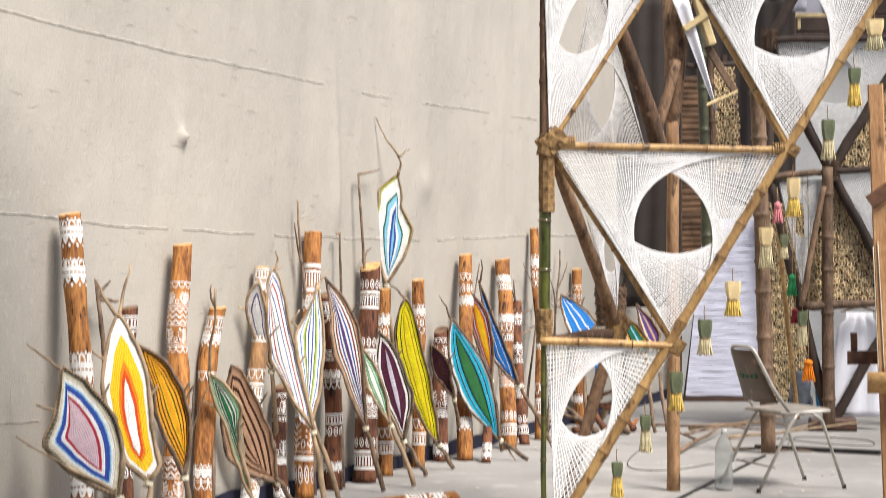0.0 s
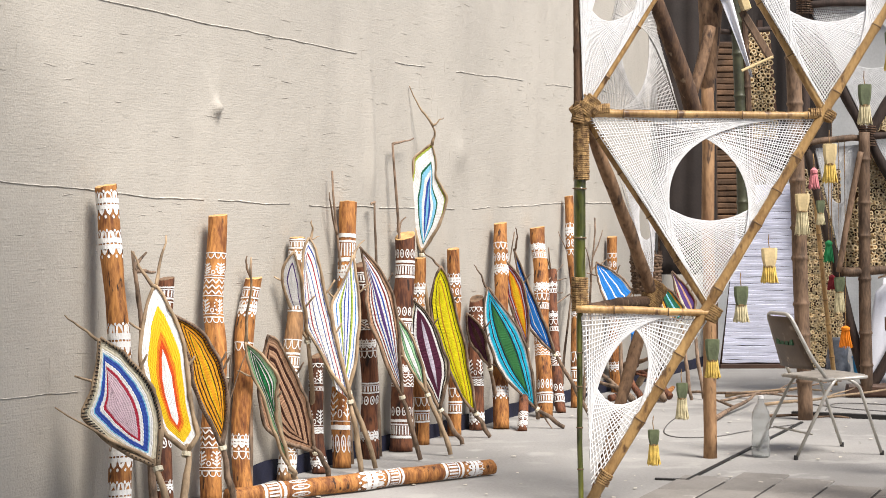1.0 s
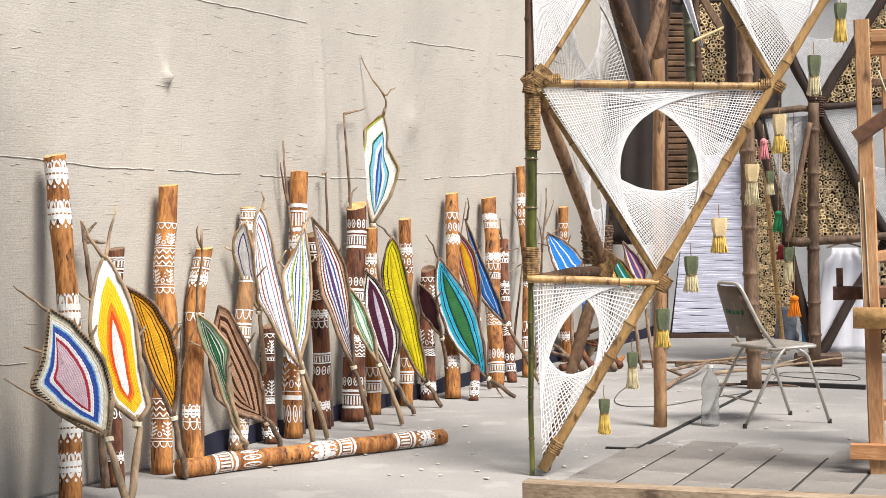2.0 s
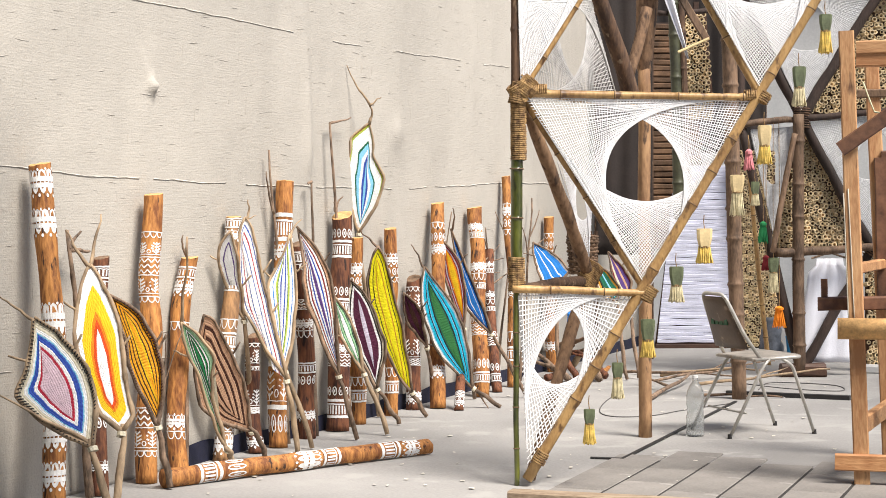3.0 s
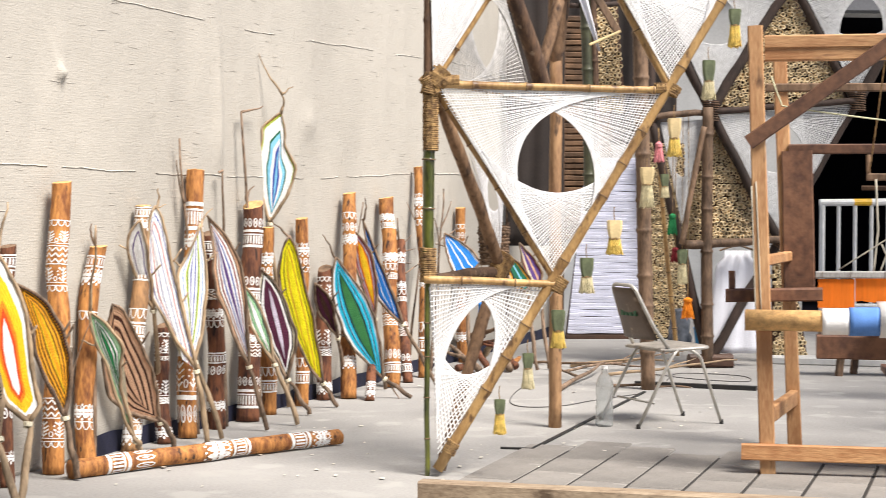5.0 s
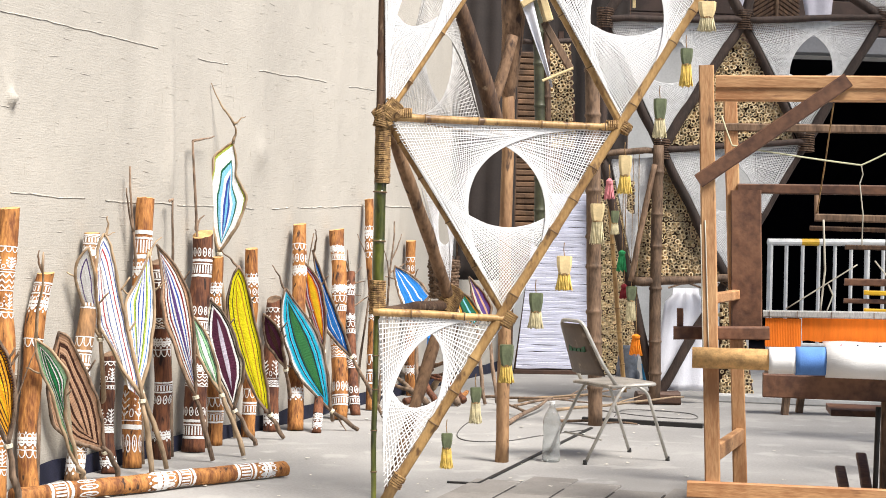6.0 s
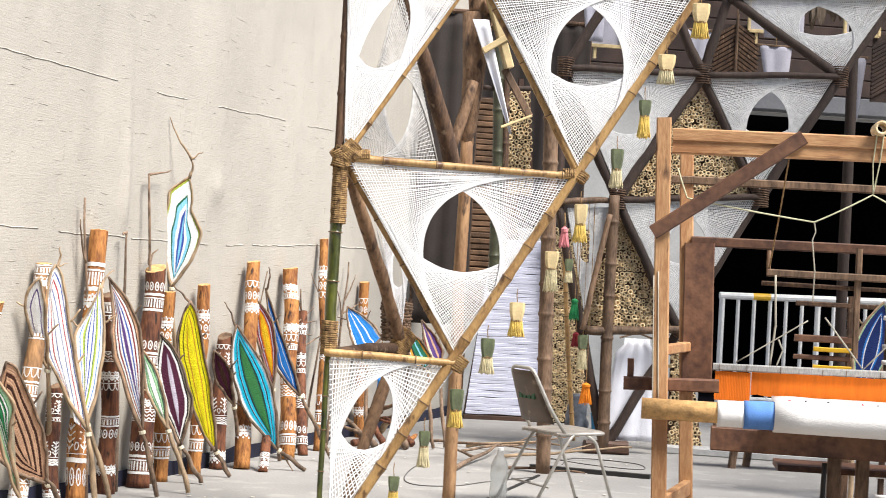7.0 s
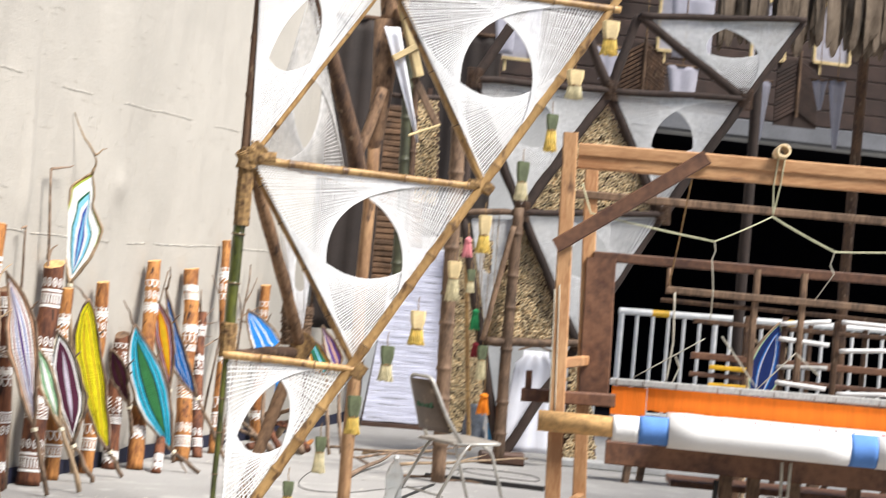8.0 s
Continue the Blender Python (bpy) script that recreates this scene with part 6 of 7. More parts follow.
def hand_brush(x, y, ztop, w=0.07, h=0.175, block="palewood", straw="straw", share=0.5, hang=0.06, group="straw brushes hung on the bamboo frame"):
    """A flat wooden brush block with a skirt of straw, hung from a loop."""
    word = {"palewood": "pale wooden", "greenwood": "dark green painted"}[block]
    ob = thing("straw_brush", f"{word} hand brush with {'pale' if straw == 'palestraw' else 'yellow'} straw bristles, hanging", "brush", group, at=(x, y, ztop))
    hb = h * share
    g = Geo()
    prof = [(0.40, 0.0), (0.46, -0.06), (0.44, -0.5), (0.36, -0.85), (0.30, -1.0)]
    for fx, fz in prof:
        for cx, cy in ((-1, -0.6), (-0.7, -1), (0.7, -1), (1, -0.6), (1, 0.6), (0.7, 1), (-0.7, 1), (-1, 0.6)):
            g.v.append(Vector((cx * fx * w, cy * w * 0.20, fz * hb)))
    for k in range(len(prof) - 1):
        for q in range(8):
            g.f.append((k * 8 + q, k * 8 + (q + 1) % 8, k * 8 + 8 + (q + 1) % 8, k * 8 + 8 + q))
    g.f.append(tuple(range(8)))
    g.f.append(tuple(len(g.v) - 1 - q for q in range(8)))
    g.part("block", block, ob)
    g = Geo()
    strands(g, (0, 0, -hb * 0.98), w * 0.66, h - hb, 96, w * 0.17, 0.0030, sd=x)
    g.part("bristles", straw, ob, "straw bristles")
    g = Geo()
    for k in range(3):
        zz = -hb * (0.97 + 0.04 * k)
        g.tube([Vector((math.cos(i * 0.628) * w * 0.34, math.sin(i * 0.628) * w * 0.20, zz)) for i in range(11)], 0.0022, 4)
    g.part("binding", "rope", ob)
    g = Geo()
    g.tube([(0, 0, 0), (-0.004, 0, hang * 0.5), (0, 0.01, hang)], 0.002, 4)
    g.part("loop", "rope", ob)
    return ob


hand_brush(1.217, 7.36, 1.165, 0.075, 0.164, "palewood", "straw", 0.5)
hand_brush(1.092, 7.36, 0.996, 0.068, 0.169, "greenwood", "palestraw", 0.5)
hand_brush(0.964, 7.36, 0.762, 0.068, 0.182, "greenwood", "straw", 0.52)
hand_brush(0.829, 7.36, 0.568, 0.055, 0.172, "greenwood", "palestraw", 0.4)
hand_brush(0.703, 7.36, 0.361, 0.055, 0.167, "greenwood", "straw", 0.4)
hand_brush(1.485, 7.36, 1.624, 0.065, 0.181, "palewood", "straw", 0.5)
hand_brush(1.639, 7.36, 1.885, 0.063, 0.186, "greenwood", "palestraw", 0.5)
hand_brush(1.756, 7.36, 2.116, 0.060, 0.183, "greenwood", "straw", 0.4)
hand_brush(2.018, 10.90, 1.497, 0.101, 0.287, "palewood", "palestraw", 0.4)
hand_brush(1.846, 7.36, 2.331, 0.086, 0.143, "palewood", "palestraw", 0.5)
hand_brush(1.995, 7.36, 2.576, 0.086, 0.170, "palewood", "straw", 0.5)
hand_brush(2.059, 10.50, 1.443, 0.057, 0.161, "greenwood", "palestraw", 0.5)
hand_brush(2.590, 12.50, 0.911, 0.085, 0.278, "greenwood", "palestraw", 0.4, 1.02)


def tassel(x, y, ztop, mat, word, h=0.13, w=0.05, hang=0.10):
    ob = thing("yarn_tassel", f"{word} yarn tassel hanging on a cord", "tassel", "yarn tassels hung in the pavilion", at=(x, y, ztop))
    g = Geo()
    strands(g, (0, 0, 0), w * 0.5, h, 46, w * 0.35, 0.004, x)
    g.part("skirt", mat, ob)
    g = Geo()
    g.tube([(0, 0, -0.012), (0, 0, 0.005), (0, 0, 0.02)], [w * 0.34, w * 0.36, w * 0.1], 10)
    g.part("knot", mat, ob)
    g = Geo()
    g.tube([(0, 0, 0.015), (0, 0, hang * 0.6), (0, 0.02, hang)], 0.003, 4)
    g.part("cord", "rope", ob)
    return ob


tassel(1.826, 9.50, 1.589, "yarn_pink", "bright pink", 0.110, 0.058)
tassel(2.526, 12.57, 1.167, "yarn_green", "green", 0.159, 0.077, 0.76)
tassel(2.548, 12.57, 0.909, "yarn_maroon", "dark red", 0.107, 0.069, 1.02)
tassel(2.649, 12.57, 0.522, "yarn_orange", "bright orange", 0.159, 0.095, 1.41)
tassel(1.078, 9.00, 1.931, "yarn_fire", "orange red", 0.067, 0.049)
tassel(0.915, 10.9, 0.58, "yarn_azure", "bright blue", 0.19, 0.055, 0.31)

# ---- folding chair ----
M["steel"] = material("grey_steel", (0.47, 0.45, 0.41), 0.42, 0.2, 14, 0.15, 90, metal=0.35, spots=((0.20, 0.13, 0.08), 18, 0.66))
M["chairback"] = material("brown_enamel", (0.11, 0.075, 0.05), 0.5, 0.25, 8, 0.2, 60, spots=((0.27, 0.20, 0.14), 16, 0.62))
M["seatmetal"] = material("worn_seat_steel", (0.34, 0.31, 0.27), 0.45, 0.3, 12, 0.2, 80, metal=0.2, spots=((0.20, 0.15, 0.10), 20, 0.62))
M["greenpaint"] = material("faded_green_paint", (0.03, 0.11, 0.055), 0.6, 0.4, 60, 0.2, 90)
chair = thing("folding_chair", "worn grey steel folding chair with brown back panel", "chair", at=(1.818, 9.335, 0))
chair.rotation_euler = (0, 0, radians(21))


def bend(name, pts, r, mat, parent, label="", closed=False):
    """A bent steel tube with rounded corners."""
    pts = [Vector(p) for p in pts]
    path = [pts[0]]
    for a, b, c in zip(pts, pts[1:], pts[2:]):
        k = min(0.05, (a - b).length * 0.4, (c - b).length * 0.4)
        p, q = b + (a - b).normalized() * k, b + (c - b).normalized() * k
        for i in range(6):
            t = i / 5
            path.append(p * (1 - t) ** 2 + b * 2 * t * (1 - t) + q * t * t)
    path.append(pts[-1])
    g = Geo()
    g.tube(path, r, 9)
    return g.part(name, mat, parent, label, True)


bend("back_frame", [(-0.06, -0.19, 0.42), (-0.165, -0.18, 0.56), (-0.265, -0.125, 0.79), (-0.262, 0.115, 0.79), (-0.155, 0.17, 0.56), (-0.06, 0.19, 0.42)], 0.0105, "steel", chair)
g = Geo()
for j in range(9):
    for i in range(9):
        t, s = j / 8, i / 8 - 0.5
        x = -0.135 - 0.123 * t - 0.018 * (1 - (2 * s) ** 2)
        g.v.append(Vector((x, s * (0.350 - 0.125 * t), 0.485 + 0.29 * t)))
for j in range(8):
    for i in range(8):
        k = j * 9 + i
        g.f.append((k, k + 1, k + 10, k + 9))
o = g.part("back_panel", "chairback", chair, "brown enamelled back panel", True)
o.modifiers.new("thickness", "SOLIDIFY").thickness = 0.006
for q in range(4):
    g = Geo()
    g.box((-0.2085 - 0.014, -0.085 + q * 0.045, 0.615), (-0.2085 - 0.004, -0.052 + q * 0.045, 0.665))
    g.part("painted_mark", "greenpaint", chair, "faded green painted mark")
g = Geo()
for x, y in ((-0.12, 0.185), (-0.09, 0.195), (0.15, 0.205), (0.190, 0.18), (0.200, 0.0), (0.190, -0.18), (0.15, -0.205), (-0.09, -0.195), (-0.12, -0.185)):
    for z in (0.418, 0.432, 0.438):
        k = 0.96 if z == 0.438 else 1.0
        g.v.append(Vector((x * k, y * k, z + 0.012 * (x > 0))))
n = 9
for i in range(n):
    for k in range(2):
        g.f.append((i * 3 + k, (i + 1) % n * 3 + k, (i + 1) % n * 3 + k + 1, i * 3 + k + 1))
g.f.append(tuple(i * 3 + 2 for i in range(n)))
g.f.append(tuple(i * 3 for i in reversed(range(n))))
g.part("seat", "seatmetal", chair, "worn grey-tan steel seat")
bend("seat_rim", [(-0.12, -0.195, 0.425), (0.19, -0.208, 0.437), (0.21, 0.0, 0.437), (0.19, 0.208, 0.437), (-0.12, 0.195, 0.425)], 0.009, "steel", chair)
for s in (-1, 1):
    rl = bend("rear_leg", [(-0.02, s * 0.20, 0.43), (-0.07, s * 0.20, 0.37), (-0.275, s * 0.205, 0.005)], 0.0095, "steel", chair)
    fl = bend("front_leg", [(0.06, s * 0.20, 0.43), (0.13, s * 0.20, 0.39), (0.275, s * 0.20, 0.005)], 0.0095, "steel", chair)
    for x, y, lg in ((-0.275, 0.205, rl), (0.275, 0.20, fl)):
        g = Geo()
        g.tube([(x, s * y, 0.0), (x, s * y, 0.025)], [0.013, 0.011], 9)
        g.part("rubber_foot", "black", lg)
bend("stretcher", [(-0.17, -0.2, 0.135), (-0.17, 0.2, 0.135)], 0.006, "steel", chair)

# ---- clear bottle ----
plastic = bpy.data.materials.new("clear_plastic")
plastic.use_nodes = True
pb = plastic.node_tree.nodes["Principled BSDF"]
pb.inputs["Base Color"].default_value = (0.88, 0.90, 0.90, 1)
pb.inputs["Transmission Weight"].default_value, pb.inputs["Roughness"].default_value, pb.inputs["IOR"].default_value = 0.93, 0.12, 1.3
M["plastic"] = plastic
bottle = thing("plastic_bottle", "empty clear plastic water bottle standing on the ground", "bottle", at=(1.465, 9.17, 0))
prof = [(0.044, 0.0), (0.050, 0.008), (0.050, 0.05), (0.047, 0.055), (0.050, 0.06), (0.050, 0.11), (0.046, 0.118), (0.046, 0.165), (0.050, 0.172), (0.050, 0.215),
        (0.046, 0.245), (0.032, 0.278), (0.018, 0.30), (0.015, 0.312), (0.015, 0.325)]
g = Geo()
n = 24
for r, z in prof:
    g.v += [Vector((r * math.cos(2 * math.pi * i / n), r * math.sin(2 * math.pi * i / n), z + 0.001)) for i in range(n)]
for k in range(len(prof) - 1):
    for i in range(n):
        g.f.append((k * n + i, k * n + (i + 1) % n, (k + 1) * n + (i + 1) % n, (k + 1) * n + i))
g.f.append(tuple(reversed(range(n))))
o = g.part("body", "plastic", bottle, smooth=True)
o.modifiers.new("thickness", "SOLIDIFY").thickness = 0.0015
g = Geo()
g.tube([(0, 0, 0.322), (0, 0, 0.338)], 0.0165, 16)
g.part("cap", "whitemetal", bottle, "white screw cap")

# ---- on the ground: rods, cable, loose branches, scraps ----
M["cablegrey"] = material("grey_cable", (0.10, 0.095, 0.09), 0.6, 0.3, 9, 0.2, 80)


def ground_bar(name, a, b, w, h, mat, label, cat):
    g = Geo()
    g.beam((*a, h / 2), (*b, h / 2), w, h, 0.002)
    return tagged(g.part(name, mat), label, cat)


ground_bar("flat_bar", (0.95, 8.25), (2.0, 10.85), 0.022, 0.010, "black", "long thin black bar lying on the ground", "bar")
ground_bar("flat_bar", (0.80, 8.31), (0.96, 8.265), 0.022, 0.010, "black", "short thin black bar lying on the ground", "bar")
ground_bar("flat_bar", (2.02, 11.3), (2.78, 10.95), 0.05, 0.03, "black", "dark bar lying beside the bamboo post", "bar")


def cable(pts, r=0.0035, mat="cablegrey", label="thin dark cable looping over the ground"):
    g = Geo()
    path = []
    P = [Vector((x, y, r)) for x, y in pts]
    for i in range(len(P) - 1):
        p0, p1, p2, p3 = P[max(i - 1, 0)], P[i], P[i + 1], P[min(i + 2, len(P) - 1)]
        for k in range(8):
            t = k / 8
            path.append(0.5 * ((2 * p1) + (p2 - p0) * t + (2 * p0 - 5 * p1 + 4 * p2 - p3) * t * t + (3 * p1 - p0 - 3 * p2 + p3) * t ** 3))
    path.append(P[-1])
    g.tube(path, r, 6)
    return tagged(g.part("cable", mat, smooth=True), label, "cable")


cable([(1.35, 11.6), (1.15, 10.9), (1.05, 10.3), (1.12, 10.05), (1.35, 10.1), (1.6, 10.4), (1.95, 10.75)])
cable([(2.2, 12.2), (2.5, 11.7), (2.85, 11.5), (2.9, 11.9), (2.5, 12.1), (2.3, 11.6)])


def loose_branch(a, b, r, seed, z=0.0, mat="twig", fork=True):
    ob = thing("loose_branch", "dry crooked branch lying on the ground", "branch", "loose branches on the ground", at=(*a, 0))
    d = Vector((b[0] - a[0], b[1] - a[1], z))
    g = Geo()
    path = bent((0, 0, r), tuple(d + Vector((0, 0, r))), 12, 0.05 * math.sin(seed * 3), seed, 0.02)
    path = [Vector((p.x, p.y, max(p.z, r))) for p in path]
    g.tube(path, [r * (1.1 - 0.05 * i) for i in range(13)], 8, 0.25, seed)
    g.part("stem", mat, ob, smooth=True)
    if fork:
        g = Geo()
        s = path[5]
        e = s + d * 0.35 + Vector((-d.y, d.x, 0)) * 0.25 + Vector((0, 0, 0.02))
        g.tube(bent(s, e, 7, 0.02, seed + 2, 0.01), [r * (0.7 - 0.06 * i) for i in range(8)], 7, 0.2, seed)
        g.part("side_shoot", mat, ob, smooth=True)
    return ob


loose_branch((1.45, 10.95), (1.95, 12.2), 0.016, 1.1, 0.06)
loose_branch((1.50, 12.9), (2.25, 12.0), 0.011, 2.3, 0.05)
loose_branch((1.75, 12.6), (2.45, 12.1), 0.012, 3.7, 0.08, "palestick")
loose_branch((1.65, 12.2), (2.6, 12.5), 0.010, 4.9, 0.12)
loose_branch((1.9, 11.9), (2.9, 12.0), 0.012, 5.3, 0.1, "palestick")
loose_branch((1.75, 11.15), (2.35, 11.05), 0.011, 6.1, 0.0, "oldwood", False)
loose_branch((0.78, 13.6), (1.20, 12.9), 0.03, 7.7, 0.25, "oldwood")
loose_branch((0.95, 13.5), (1.10, 12.8), 0.028, 8.1, 0.2, "bark")
loose_branch((1.05, 13.6), (0.85, 12.8), 0.028, 9.1, 0.3, "oldwood")
loose_branch((1.15, 13.4), (1.3, 12.8), 0.026, 9.9, 0.15, "palestick")
for i in range(7):
    x = 0.86 + 0.075 * i
    loose_branch((x, 12.3 + 0.12 * math.sin(i * 2.3)), (x + 0.22 * math.sin(i * 1.7 + 1), 12.75 + 0.1 * math.cos(i * 3)), 0.026, 11.3 + i * 1.7, 0.03 + 0.06 * (i % 4), ("dark", "ochre", "twig")[i % 3], i % 2 == 0)
# bare branches that lean on the sheet among the logs
def leaning_branch(foot, tip, r, seed, twigs=()):
    ob = thing("bare_branch", "bare grey forked branch leaning on the cloth wall", "branch", "bare branches along the sheet wall", at=(*foot, 0))
    d = Vector((tip[0] - foot[0], tip[1] - foot[1], tip[2]))
    path = bent((0, 0, 0), d, 14, 0.02 * math.sin(seed * 2), seed, 0.015)
    g = Geo()
    g.tube(path, [r * (1.2 - 0.05 * i) for i in range(15)], 8, 0.3, seed)
    g.part("stem", "twig", ob, smooth=True)
    for k, (i, e) in enumerate(twigs):
        g = Geo()
        s = path[i]
        q = Vector(e) - Vector((*foot, 0))
        g.tube(bent(s, q, 7, 0.012, seed + k, 0.008), [r * (0.7 - 0.06 * j) for j in range(8)], 7, 0.2, seed + k)
        g.part("twig", "twig", ob, smooth=True)


leaning_branch((-1.492, 7.205), (-1.572, 7.143, 1.166), 0.017, 1.3, ((13, (-1.503, 7.281, 1.073)), (9, (-1.558, 7.152, 1.002)), (13, (-1.528, 7.223, 1.161)), ))
leaning_branch((-0.775, 8.911), (-0.865, 8.827, 1.581), 0.0109, 2.1, ((11, (-0.875, 8.777, 1.465)), ))
leaning_branch((-0.475, 9.627), (-0.581, 9.504, 1.761), 0.0124, 3.4, ((14, (-0.472, 9.737, 1.808)), (10, (-0.514, 9.638, 1.342)), (10, (-0.560, 9.527, 1.308)), ))
leaning_branch((-0.645, 9.223), (-0.672, 9.285, 1.422), 0.0124, 4.2, ((14, (-0.687, 9.225, 1.408)), ))
leaning_branch((0.298, 11.468), (0.353, 11.726, 1.230), 0.0093, 5.1, ((10, (0.498, 12.047, 1.025)), (8, (0.259, 11.477, 1.151)), ))
leaning_branch((0.494, 11.934), (0.387, 11.809, 1.149), 0.0093, 6.4, ((11, (0.530, 12.123, 0.920)), (9, (0.615, 12.325, 0.852)), (12, (0.335, 11.657, 1.210)), ))
leaning_branch((0.658, 12.324), (0.774, 12.729, 1.371), 0.0109, 7.7, ((11, (0.839, 12.858, 1.276)), (9, (0.688, 12.498, 1.146)), (10, (0.892, 12.984, 1.055)), ))
leaning_branch((0.022, 10.810), (0.138, 11.215, 1.260), 0.0078, 8.8, ())
leaning_branch((0.472, 11.881), (0.616, 12.354, 1.210), 0.009, 11.4, ((11, (0.462, 11.960, 1.263)), (9, (0.544, 12.156, 1.023)), (12, (0.688, 12.498, 1.146)), ))
leaning_branch((0.405, 11.722), (0.336, 11.685, 0.990), 0.01, 12.6, ((12, (0.498, 12.047, 0.819)), (9, (0.431, 11.886, 0.661)), ))
leaning_branch((-1.181, 7.944), (-1.189, 8.055, 1.114), 0.0109, 9.4, ((13, (-1.201, 8.002, 1.136)), ))

# small dry scraps swept over the ground
M["scrap"] = material("paper_scrap", (0.62, 0.58, 0.50), 0.9, 0.3, 20, 0.3, 90)
g = Geo()
for i in range(150):
    x, y = random.uniform(-1.0, 3.0), random.uniform(7.2, 13.0)
    if x < -1.4 + 0.42 * (y - 7.18) + 0.1:
        continue
    s, a = random.uniform(0.004, 0.016), random.uniform(0, 6.28)
    k = len(g.v)
    for q in range(5):
        rr = s * random.uniform(0.5, 1.2)
        g.v.append(Vector((x + rr * math.cos(a + q * 1.257), y + 1.6 * rr * math.sin(a + q * 1.257), 0.005 + random.uniform(0, 0.004))))
    g.f.append(tuple(range(k, k + 5)))
sc = g.part("dry_scraps", "scrap")
tagged(sc, "small pale paper and leaf scraps strewn about", "litter", kind="stuff")

# bag, orange and blue pots by the back lattice
bag = thing("plastic_sack", "crumpled dark grey plastic sack on the ground", "sack", at=(3.08, 14.95, 0))
g = Geo()
for j in range(12):
    for i in range(16):
        a, t = 2 * math.pi * i / 16, j / 11
        r = 0.11 * (1 - 0.35 * t) * (1 + 0.25 * noise.noise(Vector((math.cos(a) * 2, math.sin(a) * 2, t * 4))))
        g.v.append(Vector((r * math.cos(a), r * math.sin(a), 0.31 * t)))
for j in range(11):
    for i in range(16):
        g.f.append((j * 16 + i, j * 16 + (i + 1) % 16, j * 16 + 16 + (i + 1) % 16, j * 16 + 16 + i))
g.f.append(tuple(11 * 16 + i for i in range(16)))
g.part("body", material("grey_plastic", (0.10, 0.11, 0.13), 0.35, 0.5, 12, 0.5, 40), bag, smooth=True)


def pot(x, y, r0, r1, h, mat, label, z=0.0):
    ob = thing("plastic_pot", label, "pot", at=(x, y, z))
    g = Geo()
    prof = [(r0 * 0.95, 0), (r0, 0.006), (r1, h), (r1 * 1.08, h), (r1 * 1.08, h * 0.94), (r1 * 0.93, h * 0.99), (r0 * 0.9, 0.02)]
    for r, zz in prof:
        g.v += [Vector((r * math.cos(k * 0.393), r * math.sin(k * 0.393), zz)) for k in range(16)]
    for k in range(len(prof) - 1):
        for i in range(16):
            g.f.append((k * 16 + i, k * 16 + (i + 1) % 16, (k + 1) * 16 + (i + 1) % 16, (k + 1) * 16 + i))
    g.f.append(tuple(reversed(range(16))))
    g.f.append(tuple(len(g.v) - 16 + i for i in range(16)))
    g.part("body", mat, ob, smooth=True)


pot(3.245, 14.80, 0.055, 0.068, 0.15, material("blue_plastic", (0.02, 0.24, 0.52), 0.4, 0.15, 8, 0.1, 40), "small bright blue plastic pot")
shirt = thing("white_garment", "white cloth garment hanging inside the lattice", "garment", at=(3.06, 12.68, 0.0))
g = Geo()
for j in range(16):
    t = j / 15
    w = 0.15 + 0.10 * t - 0.05 * (t < 0.1)
    for i in range(15):
        s = i / 14 - 0.5
        g.v.append(Vector((s * 2 * w, 0.010 * math.sin(i * 1.4 + j * 0.2), 0.90 - 0.80 * t)))
for j in range(15):
    for i in range(14):
        k = j * 15 + i
        g.f.append((k, k + 1, k + 16, k + 15))
o = g.part("cloth", "sheet", shirt, smooth=True)
o.modifiers.new("thickness", "SOLIDIFY").thickness = 0.006
g = Geo()
g.tube([(-0.14, 0, 0.90), (0, 0, 0.945), (0.14, 0, 0.90)], 0.008, 6)
g.tube([(0, 0, 0.94), (0, -0.04, 1.0), (0, -0.12, 0.99)], 0.006, 6)
g.part("hanger", "twig", shirt)

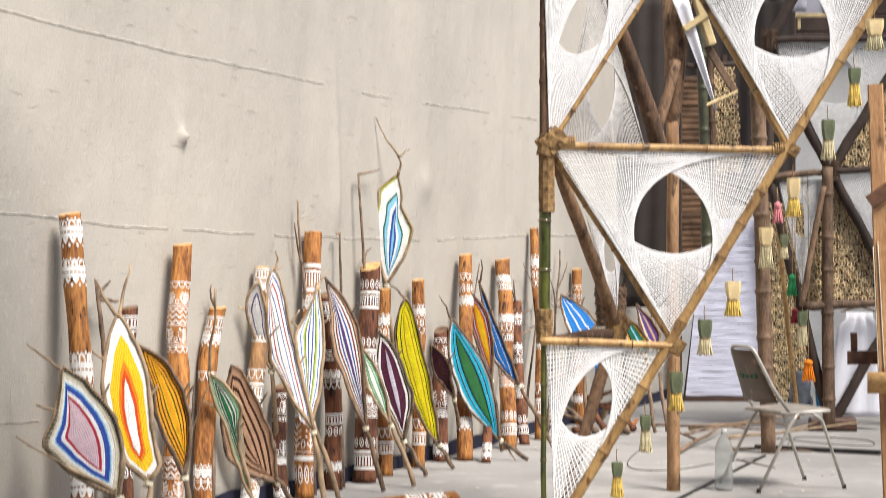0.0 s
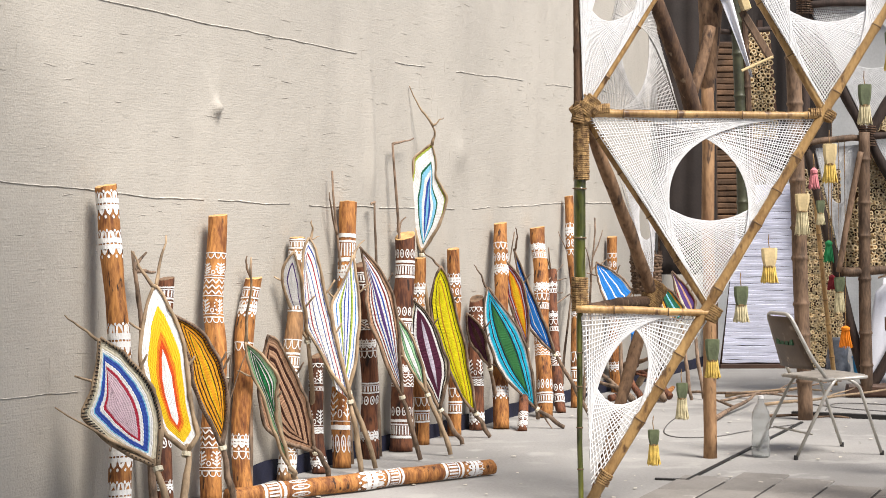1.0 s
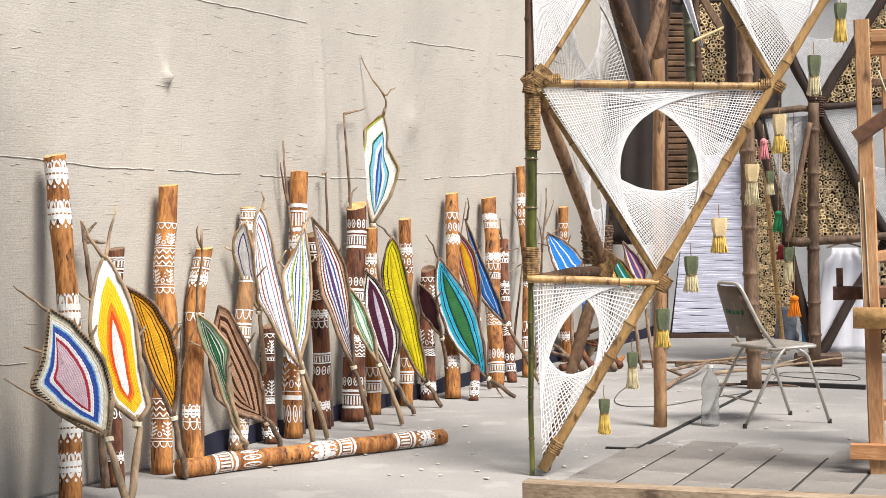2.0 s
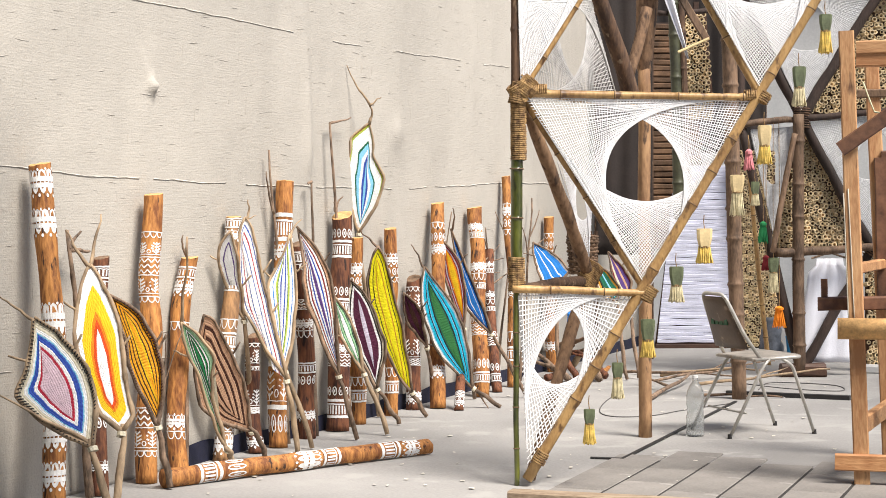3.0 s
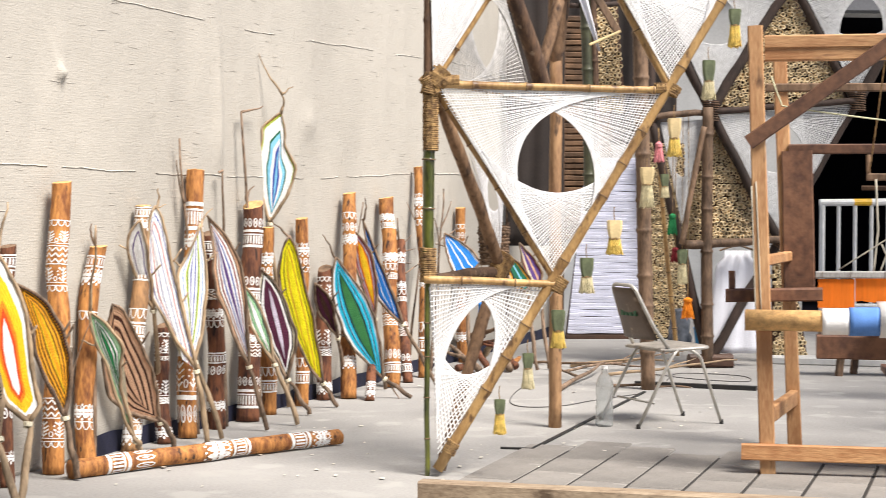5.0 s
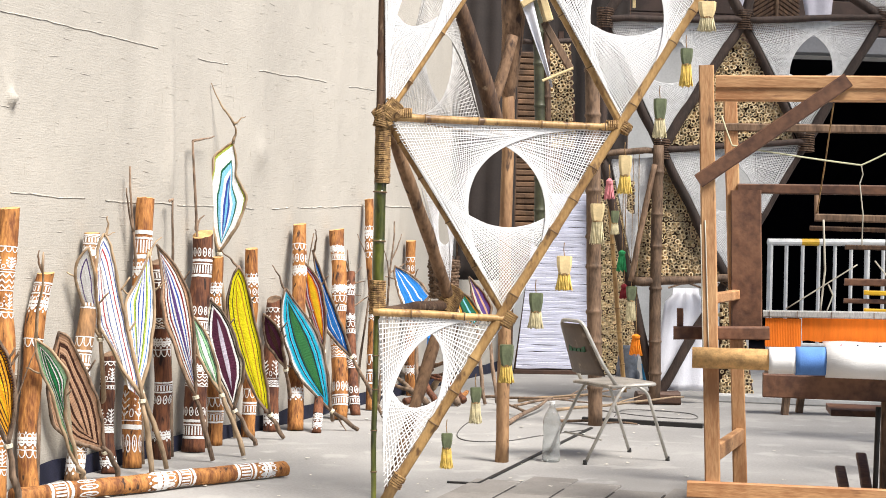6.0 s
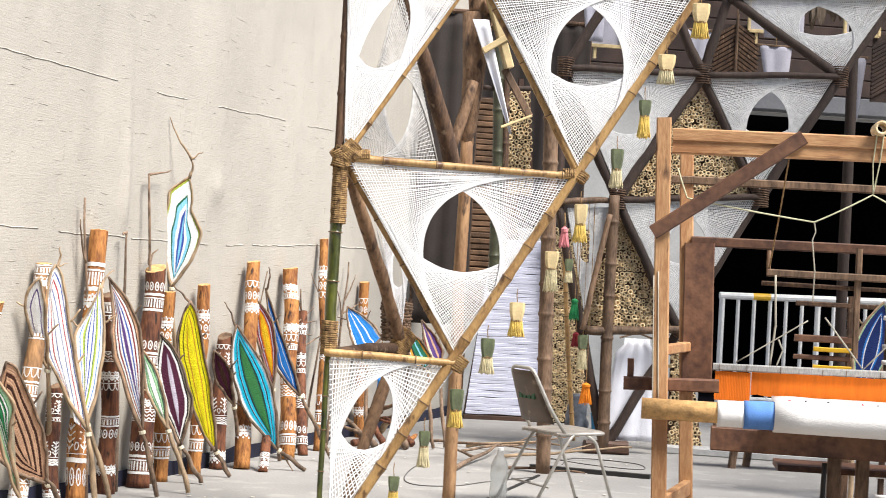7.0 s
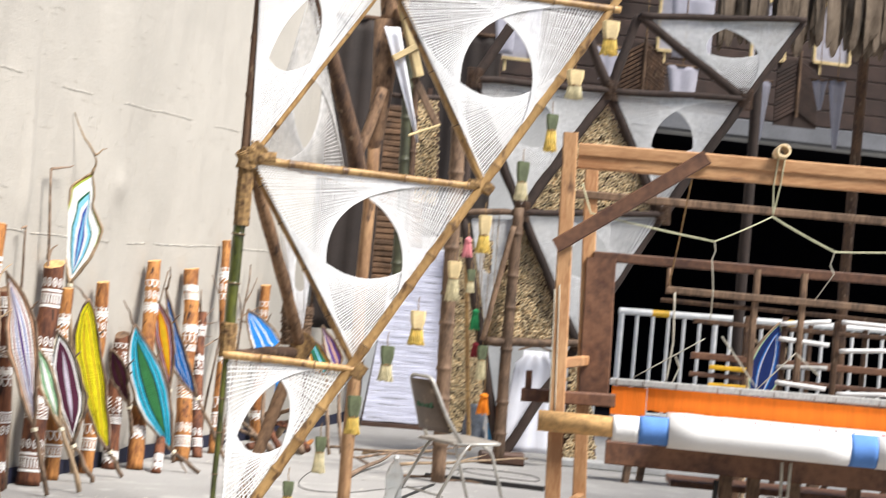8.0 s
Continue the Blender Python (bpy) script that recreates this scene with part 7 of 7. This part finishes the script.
# wicker bundle at the side node, with dry stems
wick = thing("wicker_basket", "small brown woven wicker basket tied at the frame joint", "basket", at=(0.754, 8.24, 0.933))
for k in range(13):
    g = Geo()
    r = 0.060 + 0.0011 * k + 0.003 * math.sin(k * 2.0)
    g.tube([Vector(((r + 0.004 * (-1) ** (i + k)) * math.cos(i * 0.2618), (r + 0.004 * (-1) ** (i + k)) * math.sin(i * 0.2618), 0.008 + 0.0152 * k + 0.003 * math.sin(i * 0.5 + k))) for i in range(25)], 0.0082, 6)
    g.part("weaver", "oldwood", wick)
for q in range(12):
    a = q * 0.5236
    g = Geo()
    g.tube([(0.058 * math.cos(a), 0.058 * math.sin(a), 0.0), (0.074 * math.cos(a), 0.074 * math.sin(a), 0.215)], 0.005, 5)
    g.part("stake", "bark", wick)

# unseen plain wall added to close the yard behind and cut low skylight
g = Geo()
g.box((-14.0, -6.3, 0.0), (14.0, -6.0, 4.5))
tagged(g.part("wall_south", "conc"), "added unseen pale grey wall closing the yard", "wall", kind="structure")
# made-up roof, out of view, shading the near yard; carried by the two walls
g = Geo()
g.box((-7.0, -6.15, 4.5), (1.7, 4.62, 4.62))
tagged(g.part("shade_roof", "tarp"), "added unseen dark roof sheet that shades the near yard", "roof", kind="structure")

# ---- stone pavers before the kerb, laid askew to the frame ----
M["paver"] = material("grey_paver", (0.235, 0.218, 0.198), 0.85, 0.28, 3, 0.45, 80, per_object=0.09, spots=((0.32, 0.302, 0.278), 7, 0.62))
pave = thing("pavement", "pale grey stone pavers with dark joints", "pavement", kind="structure", at=(0.52, 7.33, 0))
pave.rotation_euler = (0, 0, radians(-22))
meshes = []
for L in (0.50, 0.62, 0.42):
    me = bpy.data.meshes.new("paver")
    a, b, h, c = 0.237, L - 0.010, 0.009, 0.004
    v = [(0, 0, -0.03), (a, 0, -0.03), (a, b, -0.03), (0, b, -0.03), (0, 0, h - c), (a, 0, h - c), (a, b, h - c), (0, b, h - c),
         (c, c, h), (a - c, c, h), (a - c, b - c, h), (c, b - c, h)]
    f = [(0, 1, 5, 4), (1, 2, 6, 5), (2, 3, 7, 6), (3, 0, 4, 7), (4, 5, 9, 8), (5, 6, 10, 9), (6, 7, 11, 10), (7, 4, 8, 11), (8, 9, 10, 11)]
    me.from_pydata(v, [], f)
    me.materials.append(M["paver"])
    meshes.append((L, me))
for i in range(14):
    y = -0.35 - 0.21 * (i * 7 % 3)
    while y < 1.05:
        L, me = meshes[random.randrange(3)]
        o = new("paver", me)
        o.parent = pave
        o.location = (i * 0.25, y, random.uniform(-0.0015, 0.0015))
        y += L
g = Geo()
g.box((0.004, -0.34, -0.02), (3.49, 1.04, 0.0055))
g.part("bedding", "joint", pave, "dark joint sand")
